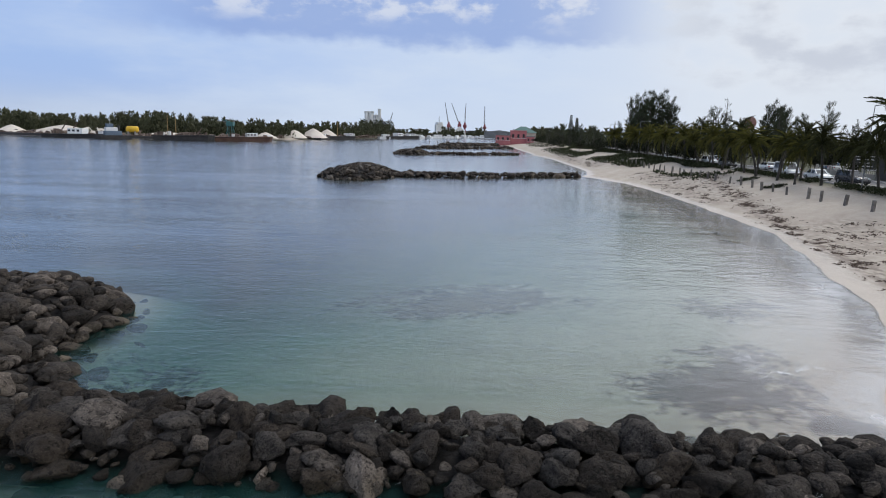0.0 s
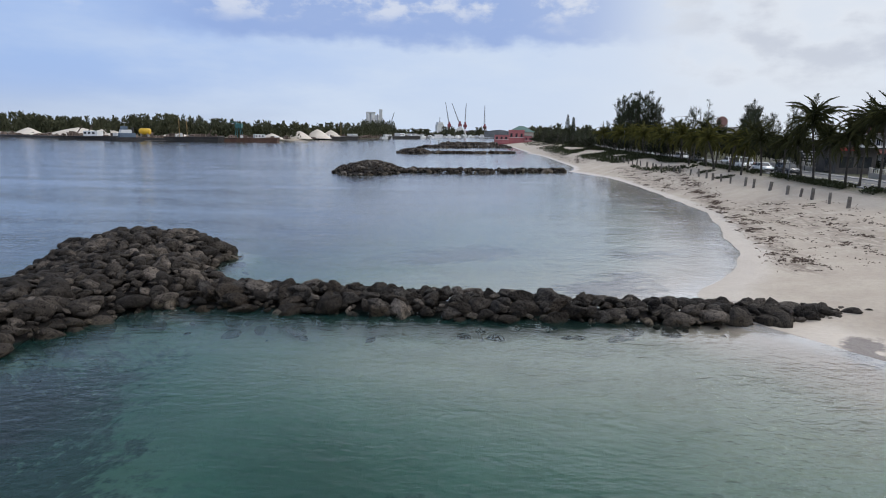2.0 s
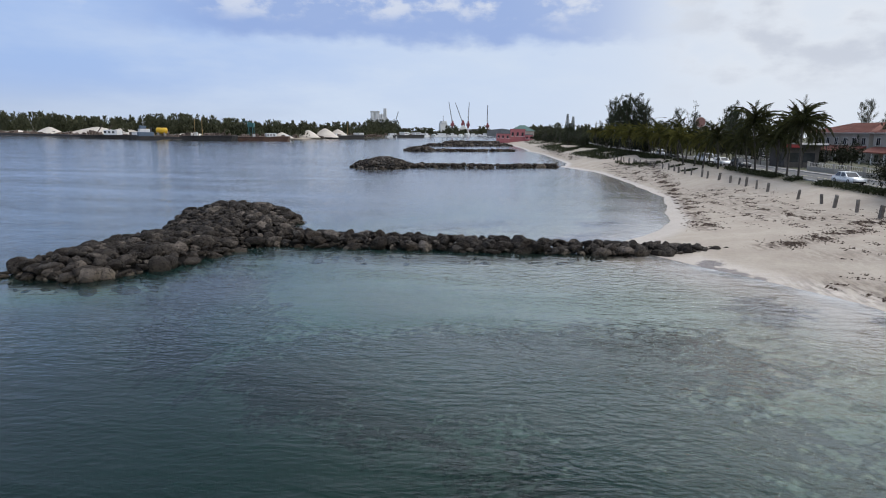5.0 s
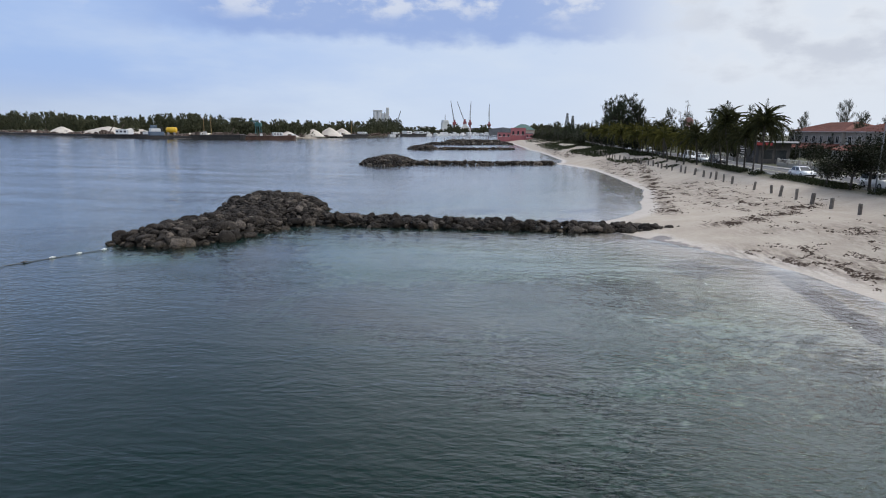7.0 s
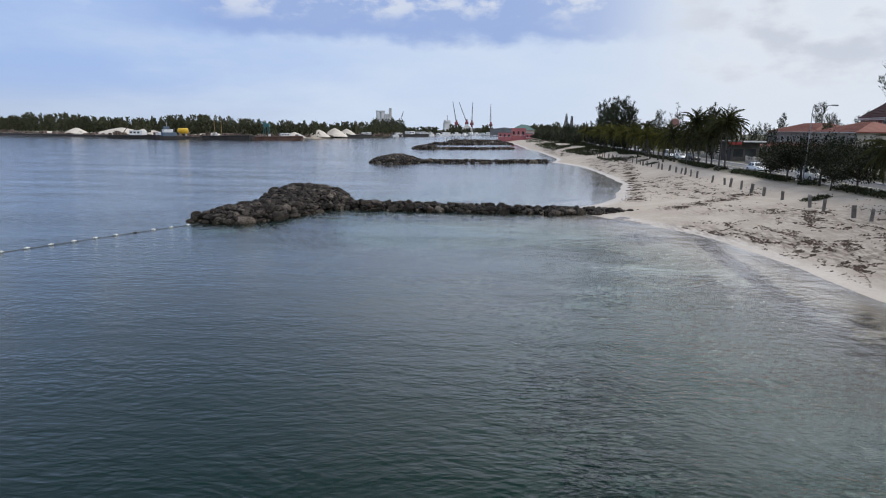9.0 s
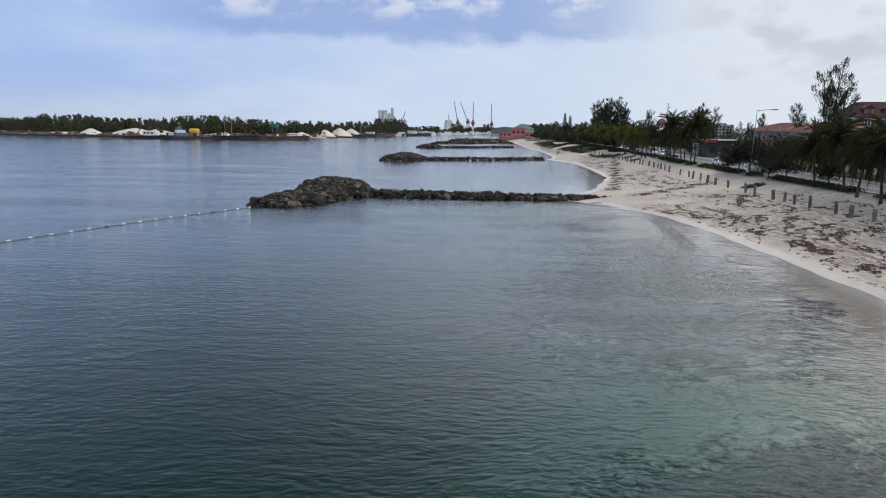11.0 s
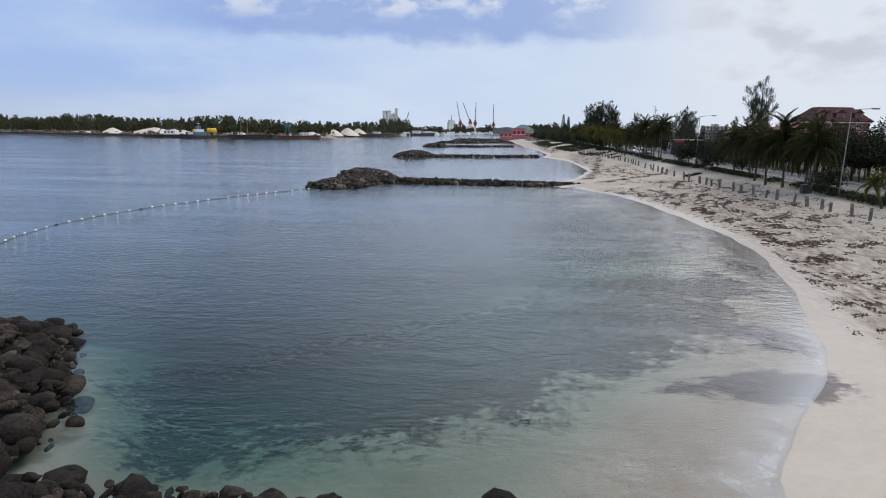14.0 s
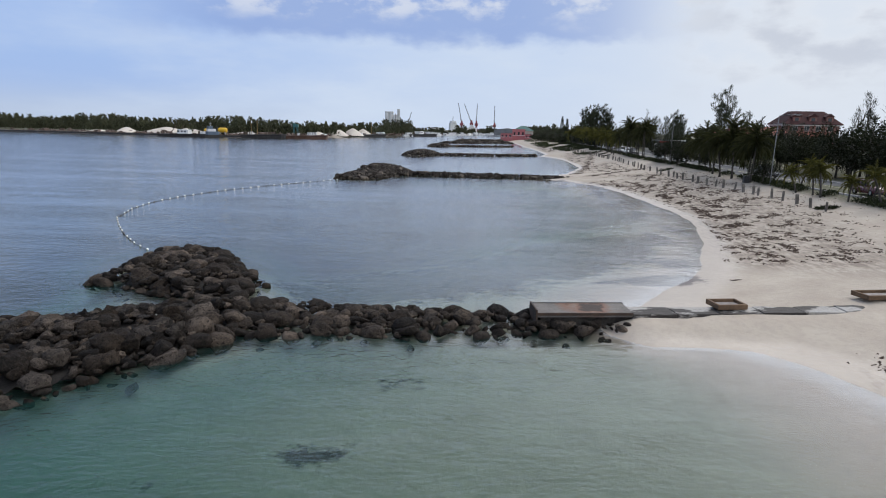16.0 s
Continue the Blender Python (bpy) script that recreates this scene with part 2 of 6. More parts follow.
    lace = math_node(nt, "MULTIPLY", range_node(nt, thread.outputs[0], 0.035, 0.004, 0.0, 0.8), range_node(nt, noise_node(nt, tc, 0.8, 5, 0.7), 0.44, 0.62))
    L(math_node(nt, "ADD", math_node(nt, "MULTIPLY", fe, fn), math_node(nt, "ADD", math_node(nt, "MULTIPLY", fa.outputs["Fac"], lace), milk), True), foam_mix.inputs[0])
    L(low.outputs[0], foam_mix.inputs[1])
    L(fo.outputs[0], foam_mix.inputs[2])
    fr = N("ShaderNodeFresnel")
    fr.inputs["IOR"].default_value = 1.40
    L(nrm, fr.inputs["Normal"])
    L(math_node(nt, "MULTIPLY", math_node(nt, "SUBTRACT", fr.outputs[0], 0.042), 1.5, True), top.inputs[0])
    L(foam_mix.outputs[0], top.inputs[1])
    L(gloss.outputs[0], top.inputs[2])
    L(top.outputs[0], nt.nodes["Material Output"].inputs[0])
    return m


M_SAND, M_WATER = ground_material(), water_material()


def rock_material(name, dark, mid, pale, vary, crust=None):
    """Pitted limestone: brown-grey faces, paler specks on high grain, shade of the pits painted near-black."""
    m, nt, N, L, p = material(name)
    tc = N("ShaderNodeTexCoord").outputs["Object"]
    rnd = N("ShaderNodeObjectInfo").outputs["Random"]
    isl = N("ShaderNodeNewGeometry").outputs["Random Per Island"]
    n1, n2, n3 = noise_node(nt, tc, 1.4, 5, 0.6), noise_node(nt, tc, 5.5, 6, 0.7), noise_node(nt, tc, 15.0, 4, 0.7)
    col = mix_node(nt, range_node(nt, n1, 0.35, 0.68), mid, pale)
    # hollows of the bump noise go near-black: cavity shade put into the colour
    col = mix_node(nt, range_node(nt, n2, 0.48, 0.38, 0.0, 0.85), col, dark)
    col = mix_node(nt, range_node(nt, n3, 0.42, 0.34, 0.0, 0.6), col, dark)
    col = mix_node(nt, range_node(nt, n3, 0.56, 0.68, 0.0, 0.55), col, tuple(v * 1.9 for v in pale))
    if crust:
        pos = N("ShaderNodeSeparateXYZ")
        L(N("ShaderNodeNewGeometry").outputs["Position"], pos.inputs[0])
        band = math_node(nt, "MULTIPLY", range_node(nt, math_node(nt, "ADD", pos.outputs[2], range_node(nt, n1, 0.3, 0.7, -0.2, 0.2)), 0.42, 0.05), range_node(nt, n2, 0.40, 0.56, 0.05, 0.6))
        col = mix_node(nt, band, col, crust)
    hsv = N("ShaderNodeHueSaturation")
    spin = math_node(nt, "FRACT", math_node(nt, "ADD", rnd, isl), 0)
    L(math_node(nt, "ADD", range_node(nt, spin, 0, 1, 1 - vary, 1 + 0.4 * vary), range_node(nt, spin, 0.8, 1.0, 0.0, 1.3)), hsv.inputs["Value"])
    L(range_node(nt, rnd, 0, 1, 0.7, 1.3), hsv.inputs["Saturation"])
    L(col, hsv.inputs["Color"])
    L(hsv.outputs[0], p.inputs["Base Color"])
    p.inputs["Roughness"].default_value, p.inputs["Specular IOR Level"].default_value = 0.92, 0.2
    h = math_node(nt, "ADD", math_node(nt, "MULTIPLY", n2, 0.65), math_node(nt, "MULTIPLY", n3, 0.35))
    L(bump_node(nt, h, 1.0, 0.32), p.inputs["Normal"])
    return m


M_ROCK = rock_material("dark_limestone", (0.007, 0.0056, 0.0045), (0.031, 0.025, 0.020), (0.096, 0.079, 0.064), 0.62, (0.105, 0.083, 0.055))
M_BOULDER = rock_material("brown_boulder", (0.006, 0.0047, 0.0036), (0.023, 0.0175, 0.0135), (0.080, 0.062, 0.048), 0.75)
# heart of the heaps; the near-black stands for shade in the gaps
M_RUBBLE_SHADE = surf("rubble_core", (0.008, 0.007, 0.006), (0.025, 0.021, 0.019), 2.5, 0.95, 0.8, 5.0, vary=0, depth=0.15)
M_PAVE = surf("dusty_pavement", (0.16, 0.15, 0.14), (0.25, 0.235, 0.22), 0.6, 0.9, 0.2, 9.0, vary=0)
M_ASPHALT = surf("worn_asphalt", (0.075, 0.075, 0.075), (0.12, 0.118, 0.115), 0.4, 0.9, 0.25, 20.0, vary=0, depth=0.01)
M_CONCRETE = surf("weathered_concrete", (0.30, 0.285, 0.27), (0.42, 0.40, 0.375), 0.8, 0.85, 0.4, 9.0, vary=0.1, depth=0.015)
M_POST = surf("weathered_timber", (0.10, 0.088, 0.075), (0.22, 0.195, 0.17), 2.0, 0.9, 0.5, 8.0, vary=0.25)
M_BARK = surf("palm_bark", (0.035, 0.03, 0.025), (0.09, 0.078, 0.066), 3.0, 0.95, 0.6, 5.0)
M_PALM = leafy("palm_leaf", (0.015, 0.020, 0.009), (0.070, 0.070, 0.024))
M_YELLOW = leafy("yellowing_palm_leaf", (0.026, 0.033, 0.011), (0.15, 0.135, 0.030))
M_CAS = leafy("casuarina_needles", (0.018, 0.025, 0.015), (0.056, 0.064, 0.036))
# needles paled to grey-green: distance haze is put into the leaf colour
M_HAZEDWOOD = leafy("hazed_needles", (0.045, 0.052, 0.030), (0.100, 0.100, 0.055), 0.05)
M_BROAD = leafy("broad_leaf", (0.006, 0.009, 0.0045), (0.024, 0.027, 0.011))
M_HEDGE = leafy("hedge_leaf", (0.016, 0.022, 0.010), (0.042, 0.048, 0.02))
M_WRACK = surf("dry_seaweed", (0.035, 0.021, 0.013), (0.11, 0.070, 0.046), 3.0, 0.95, 0.5, 5.0, vary=0.2)


# ---- plan ----
def line(pts):
    a, b = zip(*pts)
    return lambda v: np.interp(v, a, b)


def soft_line(pts, reach=3.0):
    """The same with its corners rounded, and small cusps."""
    f = line(pts)
    return lambda v: sum(f(v + o * reach) * w for o, w in ((-1, 0.15), (-0.5, 0.22), (0, 0.26), (0.5, 0.22), (1, 0.15))) + 0.14 * np.sin(v * 0.55) + 0.07 * np.sin(v * 1.27 + 1)


SHORE = soft_line([(-400, 18), (-150, 17), (-100, 17.5), (-92, 17.2), (-87, 16.4), (-84, 15.4), (-81.5, 13), (-79.5, 8.5), (-76, 9.2), (-73, 11.8), (-68, 15.5), (-62, 18),
              (-50, 22), (-38, 24.6), (-30, 24.6), (-20, 24), (-12, 23.6), (-2, 22.6), (4, 21.2), (8, 19.3), (11, 17), (14, 14.5), (18, 12), (21, 11), (24, 12.8), (28, 16.5), (35, 19.8), (40, 20.8), (48, 23.2),
              (60, 26.4), (80, 27.2), (98, 27.6), (115, 27), (128, 23.5), (134, 21), (140, 23.5), (156, 26), (181, 26), (220, 26), (250, 25), (258, 21), (266, 24),
              (305, 23), (358, 22), (366, 20), (374, 22), (420, 20), (444, 12), (470, 10), (520, 30), (700, 45), (1000, 55), (1400, 70), (5000, 80)])
QUAY = line([(-4000, 700), (-600, 420), (-455, 400), (-270, 362), (-204, 352), (-175, 362), (-150, 385), (-119, 560), (-80, 720), (0, 1100), (80, 1300), (4000, 1300)])
POSTS_X = line([(-60, 36.5), (-35, 36.2), (-25, 36.0), (-16, 34.9), (-8, 34.4), (3, 33.9), (17, 33.9), (30, 34.6), (42, 35.1), (52, 36.1), (65, 36.6), (90, 36.2), (115, 35.8), (145, 34.6), (180, 33), (220, 31.5), (270, 30), (350, 31), (450, 36), (700, 60), (1400, 150)])
VERGE = line([(-400, 43.5), (-100, 41.4), (-30, 40.6), (30, 40.6), (60, 41.6), (85, 42.4), (110, 42.8), (140, 43.4), (185, 45.0), (230, 48), (300, 55), (400, 66), (700, 95.5), (1400, 157.5)])
BED = line([(-300, -7), (-200, -6), (-60, -4.0), (-25, -2.8), (-14, -1.35), (-6, -0.38), (0, 0)])
# sand banks beside the groynes: x, y, half width, half depth, lift
SHOALS = [(-2, 25, 14, 7, 1.9), (0, 11.0, 15, 5.0, 2.8), (2, -74.5, 10, 4, 1.5), (-2, -91, 17, 11, 2.2), (4, 48, 18, 24, 1.2), (10, -98, 14, 12, 1.2), (-10, 1.5, 3, 5, 1.2), (1, -3, 13, 8, 1.2), (6, -70, 8, 3, 1.4)]
# the bed rises under the groynes: a line and half a width
BASES = [(-16, 18.3, 23, 20, 1.8), (-21, 17, -22, 30, 4.5), (-24, 6, -20, 18, 3.2), (-12, -80.5, 4.5, -80.5, 2.4), (-20.5, -70, -15, -77, 3.6), (-22, -90, -12, -81, 4.2), (4, -81, 8, -80.4, 0.9)]
BEACH = line([(0, 0), (0.12, 0.16), (0.5, 0.95), (0.8, 1.75), (1.0, 2.12)])
BANK = line([(0, 2.12), (1.5, 2.32), (3.5, 2.8), (5.5, 3.22), (7, 3.35), (60, 3.45), (3000, 3.8)])


def ground_z(x, y):
    s, p = SHORE(y), np.maximum(POSTS_X(y), SHORE(y) + 4)
    z = np.where(x < s, BED(x - s), np.where(x < p, BEACH((x - s) / (p - s)), BANK(x - p)))
    for cx, cy, rx, ry, up in SHOALS:
        z = np.where(z < -0.6, -0.6 + (z + 0.6) * np.exp(-0.8 * up * np.exp(-(((x - cx) / rx) ** 2 + ((y - cy) / ry) ** 2))), z)
    for x0, y0, x1, y1, half in BASES:
        dx, dy = x1 - x0, y1 - y0
        t = np.clip(((x - x0) * dx + (y - y0) * dy) / (dx * dx + dy * dy), 0, 1)
        far = np.hypot(x - x0 - t * dx, y - y0 - t * dy)
        z = np.maximum(z, -0.45 - 0.4 * np.maximum(0, far - half))
    # sand drifted against the south side of the outfall wall
    foot = -80.6 + 0.13 * (x - 8)
    drift = 0.60 + 0.02 * (x - 8) - 0.30 * np.maximum(0, foot - y) - 0.35 * np.maximum(0, 8.5 - x) - 2.0 * np.maximum(0, y - foot - 1.0)
    z = np.where((x > 4) & (x < 34), np.maximum(z, np.minimum(drift, 1.1)), z)
    q = y - QUAY(x)
    return np.maximum(z, np.clip(q * 0.25, -7, 1.6))


# weed beds on the sea floor: x, y, half width, half depth, strength
WEED = [(1, -2.8, 12, 5.6, 1.5), (-14, 2, 4.5, 6, 1.0), (-5, -3, 7, 5, 1.2), (-16, 8, 4, 7, 0.8), (-2, 38.5, 8, 4.5, 0.9), (7.5, 24.5, 3.6, 3.4, 1.0), (9.5, 28, 2.2, 2.4, 0.9), (12.5, 36, 3.0, 5.0, 0.7), (-4.0, -65.5, 8, 7.2, 1.9), (4, -60, 8, 6.5, 1.7),
        (-10, -67, 5, 5, 1.2), (10, -52, 6.5, 5, 1.2), (20.5, -46, 1.2, 5, 0.8), (12.9, -68.8, 2.8, 1.8, 1.4), (15.5, -63, 1.6, 3, 0.9), (-9, -74, 3, 3, 0.8), (9.8, -68.6, 2.0, 1.0, 0.9), (-4.3, -92, 1.7, 1.0, 0.75), (-9.1, -94.2, 1.0, 0.8, 0.6), (-2.6, -86.0, 1.8, 1.4, 0.5),
        (8, -1, 6, 3.6, 1.0), (15.5, 4, 3, 3, 0.8), (12, -26, 9, 17, 1.25), (6, -10, 8, 8, 0.9), (-14, 24, 3, 5, 0.6), (16.0, -52, 4, 5, 0.8), (12.5, -58, 3.5, 6, 1.1)]
# thin dark lines of weed rolled up along the water's edge
WEED_LINES = [([(20.4, 2), (19.6, -8), (19.0, -14), (18.2, -21.5), (18.8, -26), (20.5, -34)], 0.55, 1.3), ([(25.8, 93), (23.4, 72), (20.4, 54.6)], 0.3, 0.6), ([(17.9, -47), (16.6, -52), (14.9, -57.4)], 0.45, 1.0), ([(9.6, 21.0), (13.2, 19.6)], 0.5, 1.0), ([(16.3, 14.2), (15.2, 13.0), (17.4, 10.2)], 0.6, 1.1)]
WRACK_LINES = [([(38, 113), (31, 75), (27.5, 58), (25, 46), (22.5, 35), (20.5, 27)], 0.8, 1.0), ([(20.2, 7.6), (23, 4.5), (26.6, -2), (28.6, -10), (29.4, -22), (27.6, -38), (25.5, -48), (23.6, -57), (22.5, -64)], 1.9, 1.0),
               ([(31, 10), (33, 0), (33.2, -20), (32, -40), (29, -55), (26.5, -66)], 2.8, 0.8), ([(26.2, -46), (27.4, -30), (27.3, -14), (25.6, -3)], 0.5, 0.9), ([(21.4, 17.6), (25, 18.6), (29, 20.4), (34, 25)], 0.7, 1.5), ([(24, 14), (29, 13), (34, 10)], 1.6, 0.5),
               ([(31, 60), (30, 45), (29, 34), (32, 24)], 2.6, 0.6), ([(17, -86), (19, -84), (23, -81)], 0.7, 0.5), ([(30, 160), (29, 190), (30, 240)], 1.0, 0.6), ([(33, 128), (31, 100), (29.5, 84)], 1.6, 0.6)]


def wrack_at(x, y, lines=WRACK_LINES):
    w = np.zeros_like(x)
    for pts, width, s in lines:
        for (x0, y0), (x1, y1) in zip(pts, pts[1:]):
            dx, dy = x1 - x0, y1 - y0
            t = np.clip(((x - x0) * dx + (y - y0) * dy) / (dx * dx + dy * dy), 0, 1)
            w = np.maximum(w, s * np.exp(-((x - x0 - t * dx) ** 2 + (y - y0 - t * dy) ** 2) / (1.3 * width) ** 2))
    return np.minimum(w, 1.3)


def fields(x, y):
    z = ground_z(x, y)
    d = x - SHORE(y)
    weed = np.zeros_like(z)
    for cx, cy, rx, ry, s in WEED:
        weed = np.maximum(weed, s * np.exp(-(((x - cx) / rx) ** 2 + ((y - cy) / ry) ** 2)))
    weed = np.maximum(weed, wrack_at(x, y, WEED_LINES))
    wet = np.clip((0.30 - z) / 0.16, 0, 1) * np.clip((z + 0.30) / 0.25, 0, 1)
    wrack = wrack_at(x, y)
    grass = np.clip((x - VERGE(y) + 1.5) / 2, 0, 1) + np.clip((y - QUAY(x) - 6) / 10, 0, 1)
    return z, weed, wet, wrack, np.clip(grass, 0, 1)


def spread(*parts):
    return np.unique(np.concatenate([np.arange(a, b, s, dtype=float) for a, b, s in parts]))


def sheet(name, gx, gy, height, mat, attrs):
    X, Y = np.meshgrid(gx, gy)
    x, y = X.ravel(), Y.ravel()
    z, values = height(x, y)
    nx, ny = len(gx), len(gy)
    i = np.arange((ny - 1) * nx).reshape(ny - 1, nx)[:, :-1].ravel()
    faces = np.stack([i, i + 1, i + 1 + nx, i + nx], 1)
    me = bpy.data.meshes.new(name)
    me.from_pydata(np.stack([x, y, z], 1).tolist(), [], faces.tolist())
    for k, v in zip(attrs, values):
        me.attributes.new(k, "FLOAT", "POINT").data.foreach_set("value", v.astype(np.float32))
    me.polygons.foreach_set("use_smooth", np.ones(len(faces), bool))
    me.materials.append(mat)
    return new(name, me)


GX = spread((-4000, -600, 400), (-600, -50, 22), (-50, -16, 1.6), (-16, 46, 0.8), (46, 76, 1.5), (75, 700, 25), (700, 4200, 500))
GY = spread((-1600, -130, 120), (-130, 150, 1.0), (150, 480, 4), (480, 1600, 28), (1600, 5000, 500))


def ground_height(x, y):
    z, *rest = fields(x, y)
    return z, rest


HX, HY = -45.0, -140.0
HEIGHTS = ground_z(*np.meshgrid(np.arange(HX, 160, 0.5), np.arange(HY, 480, 0.5))).tolist()


def height_at(x, y):
    """The ground's height, looked up between half-metre steps; past them it is worked out."""
    if not (-45 < x < 159 and -140 < y < 479):
        return float(ground_z(x, y))
    u, v = (x - HX) * 2, (y - HY) * 2
    i, j = int(u), int(v)
    a, b = u - i, v - j
    r, s = HEIGHTS[j], HEIGHTS[j + 1]
    return (r[i] * (1 - a) + r[i + 1] * a) * (1 - b) + (s[i] * (1 - a) + s[i + 1] * a) * b


tagged(sheet("ground", GX, GY, ground_height, M_SAND, ("weed", "wet", "wrack", "grass")), "pale pinkish sand beach and shallow sea floor", "beach", kind="structure")


# broken foam where the swash runs back: x, y, half width, half depth, strength
FOAM = [(10.2, 26.0, 1.6, 3.2, 1.0), (11.5, 31, 1.6, 4, 0.6), (9.6, 22.2, 1.2, 1.2, 0.8), (7, -76, 4, 1.2, 0.6), (14, -71, 1.5, 2, 0.4), (-3.5, -92.6, 3.2, 0.5, 0.35), (13, 17, 2.5, 2, 0.5), (-14.5, 15.2, 2, 1.2, 0.5)]


def water_height(x, y):
    foam = np.zeros_like(x)
    for cx, cy, rx, ry, k in FOAM:
        foam = np.maximum(foam, k * np.exp(-(((x - cx) / rx) ** 2 + ((y - cy) / ry) ** 2)))
    # the bay north of the long groyne lies in its lee; the wind ruffles the water off the southern beach
    lee = np.clip((y - 17) / 10, 0, 1) * np.clip((x + 34) / 16, 0, 1)
    gust = np.exp(-((x - 12) / 9) ** 2) * np.clip((y + 75) / 20, 0, 1) * np.clip((14 - y) / 10, 0, 1)
    return np.zeros_like(x), [np.maximum(-ground_z(x, y), -0.5), foam, 0.85 - 0.2 * lee + 1.2 * gust + 0.5 * np.clip((-79 - y) / 6, 0, 1), np.clip((y - 26) / 10, 0, 1) * np.clip((x - SHORE(y) + 13) / 7, 0, 1)]


tagged(sheet("water", GX, GY, water_height, M_WATER, ("depth", "foam", "ruffle", "milk")), "clear turquoise to grey-blue rippled sea water", "sea", kind="structure")


# ---- mesh helpers ----
def part(name, bm, mat, parent=None, label="", smooth=False, m=None):
    """Links a bmesh as one mesh object, under a thing or under a part."""
    me = bpy.data.meshes.new(name)
    if smooth:
        for f in bm.faces:
            f.smooth = True
    bm.to_mesh(me)
    bm.free()
    me.materials.append(mat)
    return child(name, me, parent, label, m)


def child(name, me, parent=None, label="", m=None):
    ob = new(name, me)
    if parent:
        ob.parent = parent
    if m is not None:
        ob.matrix_basis = m
    if label:
        ob["label"] = label
    return ob


def thing(name, m, label, category, group="", kind=""):
    ob = new(name)
    ob.empty_display_size = 0.2
    ob.matrix_basis = m
    return tagged(ob, label, category, group, kind)


def box(bm, x0, y0, z0, x1, y1, z1, bevel=0.0):
    r = bmesh.ops.create_cube(bm, size=1.0)
    bmesh.ops.transform(bm, verts=r["verts"], matrix=Matrix.Translation(((x0 + x1) / 2, (y0 + y1) / 2, (z0 + z1) / 2)) @ Matrix.Diagonal((x1 - x0, y1 - y0, z1 - z0, 1)))
    if bevel:
        edges = list({e for v in r["verts"] for e in v.link_edges})
        bmesh.ops.bevel(bm, geom=edges, offset=bevel, segments=1, affect="EDGES")
    return bm


def boxed(*a, **k):
    return box(bmesh.new(), *a, **k)


def tube(bm, pts, radii, sides=7, cap=True):
    """A tapered tube along points."""
    rings = []
    for i, p in enumerate(pts):
        p = Vector(p)
        a = Vector(pts[max(i - 1, 0)])
        b = Vector(pts[min(i + 1, len(pts) - 1)])
        t = (b - a).normalized()
        u = t.orthogonal().normalized() if abs(t.z) < 0.99 else Vector((1, 0, 0))
        u = (u - t * u.dot(t)).normalized()
        v = t.cross(u)
        rings.append([bm.verts.new(p + float(radii[i]) * (math.cos(k * math.tau / sides) * u + math.sin(k * math.tau / sides) * v)) for k in range(sides)])
    for r, s in zip(rings, rings[1:]):
        for k in range(sides):
            bm.faces.new((r[k], r[(k + 1) % sides], s[(k + 1) % sides], s[k]))
    if cap:
        bm.faces.new(rings[0][::-1])
        bm.faces.new(rings[-1])
    return bm


def tubed(pts, radii, sides=7):
    return tube(bmesh.new(), pts, radii, sides)


def prism(bm, outline, y0, y1, axis="y"):
    """An outline in x and z drawn out along y."""
    a = [bm.verts.new((x, y0, z)) for x, z in outline]
    b = [bm.verts.new((x, y1, z)) for x, z in outline]
    bm.faces.new(a)
    bm.faces.new(b[::-1])
    for i in range(len(a)):
        j = (i + 1) % len(a)
        bm.faces.new((a[j], a[i], b[i], b[j]))
    bmesh.ops.recalc_face_normals(bm, faces=bm.faces[:])
    return bm


def soup(name, verts, faces, mat, smooth=False):
    me = bpy.data.meshes.new(name)
    me.from_pydata(verts, [], faces)
    if smooth:
        me.polygons.foreach_set("use_smooth", np.ones(len(faces), bool))
    me.materials.append(mat)
    return me


# ---- rock groynes ----
def rock_mesh(seed, mat, level=2, blocky=0.5, rough=0.10):
    rnd = random.Random(seed)
    bm = bmesh.new()
    bmesh.ops.create_icosphere(bm, subdivisions=level, radius=1.0)
    planes = []
    for _ in range(rnd.randint(7, 11)):
        n = Vector((rnd.gauss(0, 1), rnd.gauss(0, 1), rnd.gauss(0, 1))).normalized()
        planes.append((n, rnd.uniform(0.42, 0.72) if rnd.random() < blocky else rnd.uniform(0.8, 0.95)))
    off = Vector((rnd.uniform(0, 50), rnd.uniform(0, 50), 0))
    for v in bm.verts:
        for n, d in planes:
            over = v.co.dot(n) - d
            if over > 0:
                v.co -= n * over * 0.97
        v.co += v.co.normalized() * (0.10 * noise.noise(v.co * 1.4 + off) + rough * noise.noise(v.co * 3.6 + off) + 0.6 * rough * noise.noise(v.co * 8.0 + off))
    s = Vector((rnd.uniform(0.95, 1.35), rnd.uniform(0.75, 1.05), rnd.uniform(0.5, 0.8)))
    for v in bm.verts:
        v.co = Vector((v.co.x * s.x, v.co.y * s.y, v.co.z * s.z))
    me = bpy.data.meshes.new("rock")
    for f in bm.faces:
        f.smooth = level != 1
    bm.to_mesh(me)
    bm.free()
    me.materials.append(mat)
    return me


def inside(poly, x, y):
    c = False
    for (x0, y0), (x1, y1) in zip(poly, poly[1:] + poly[:1]):
        if (y0 > y) != (y1 > y) and x < (x1 - x0) * (y - y0) / (y1 - y0) + x0:
            c = not c
    return c


def rim(poly, x, y):
    best = 1e9
    for (x0, y0), (x1, y1) in zip(poly, poly[1:] + poly[:1]):
        dx, dy = x1 - x0, y1 - y0
        t = max(0, min(1, ((x - x0) * dx + (y - y0) * dy) / (dx * dx + dy * dy)))
        best = min(best, math.hypot(x - x0 - t * dx, y - y0 - t * dy))
    return best


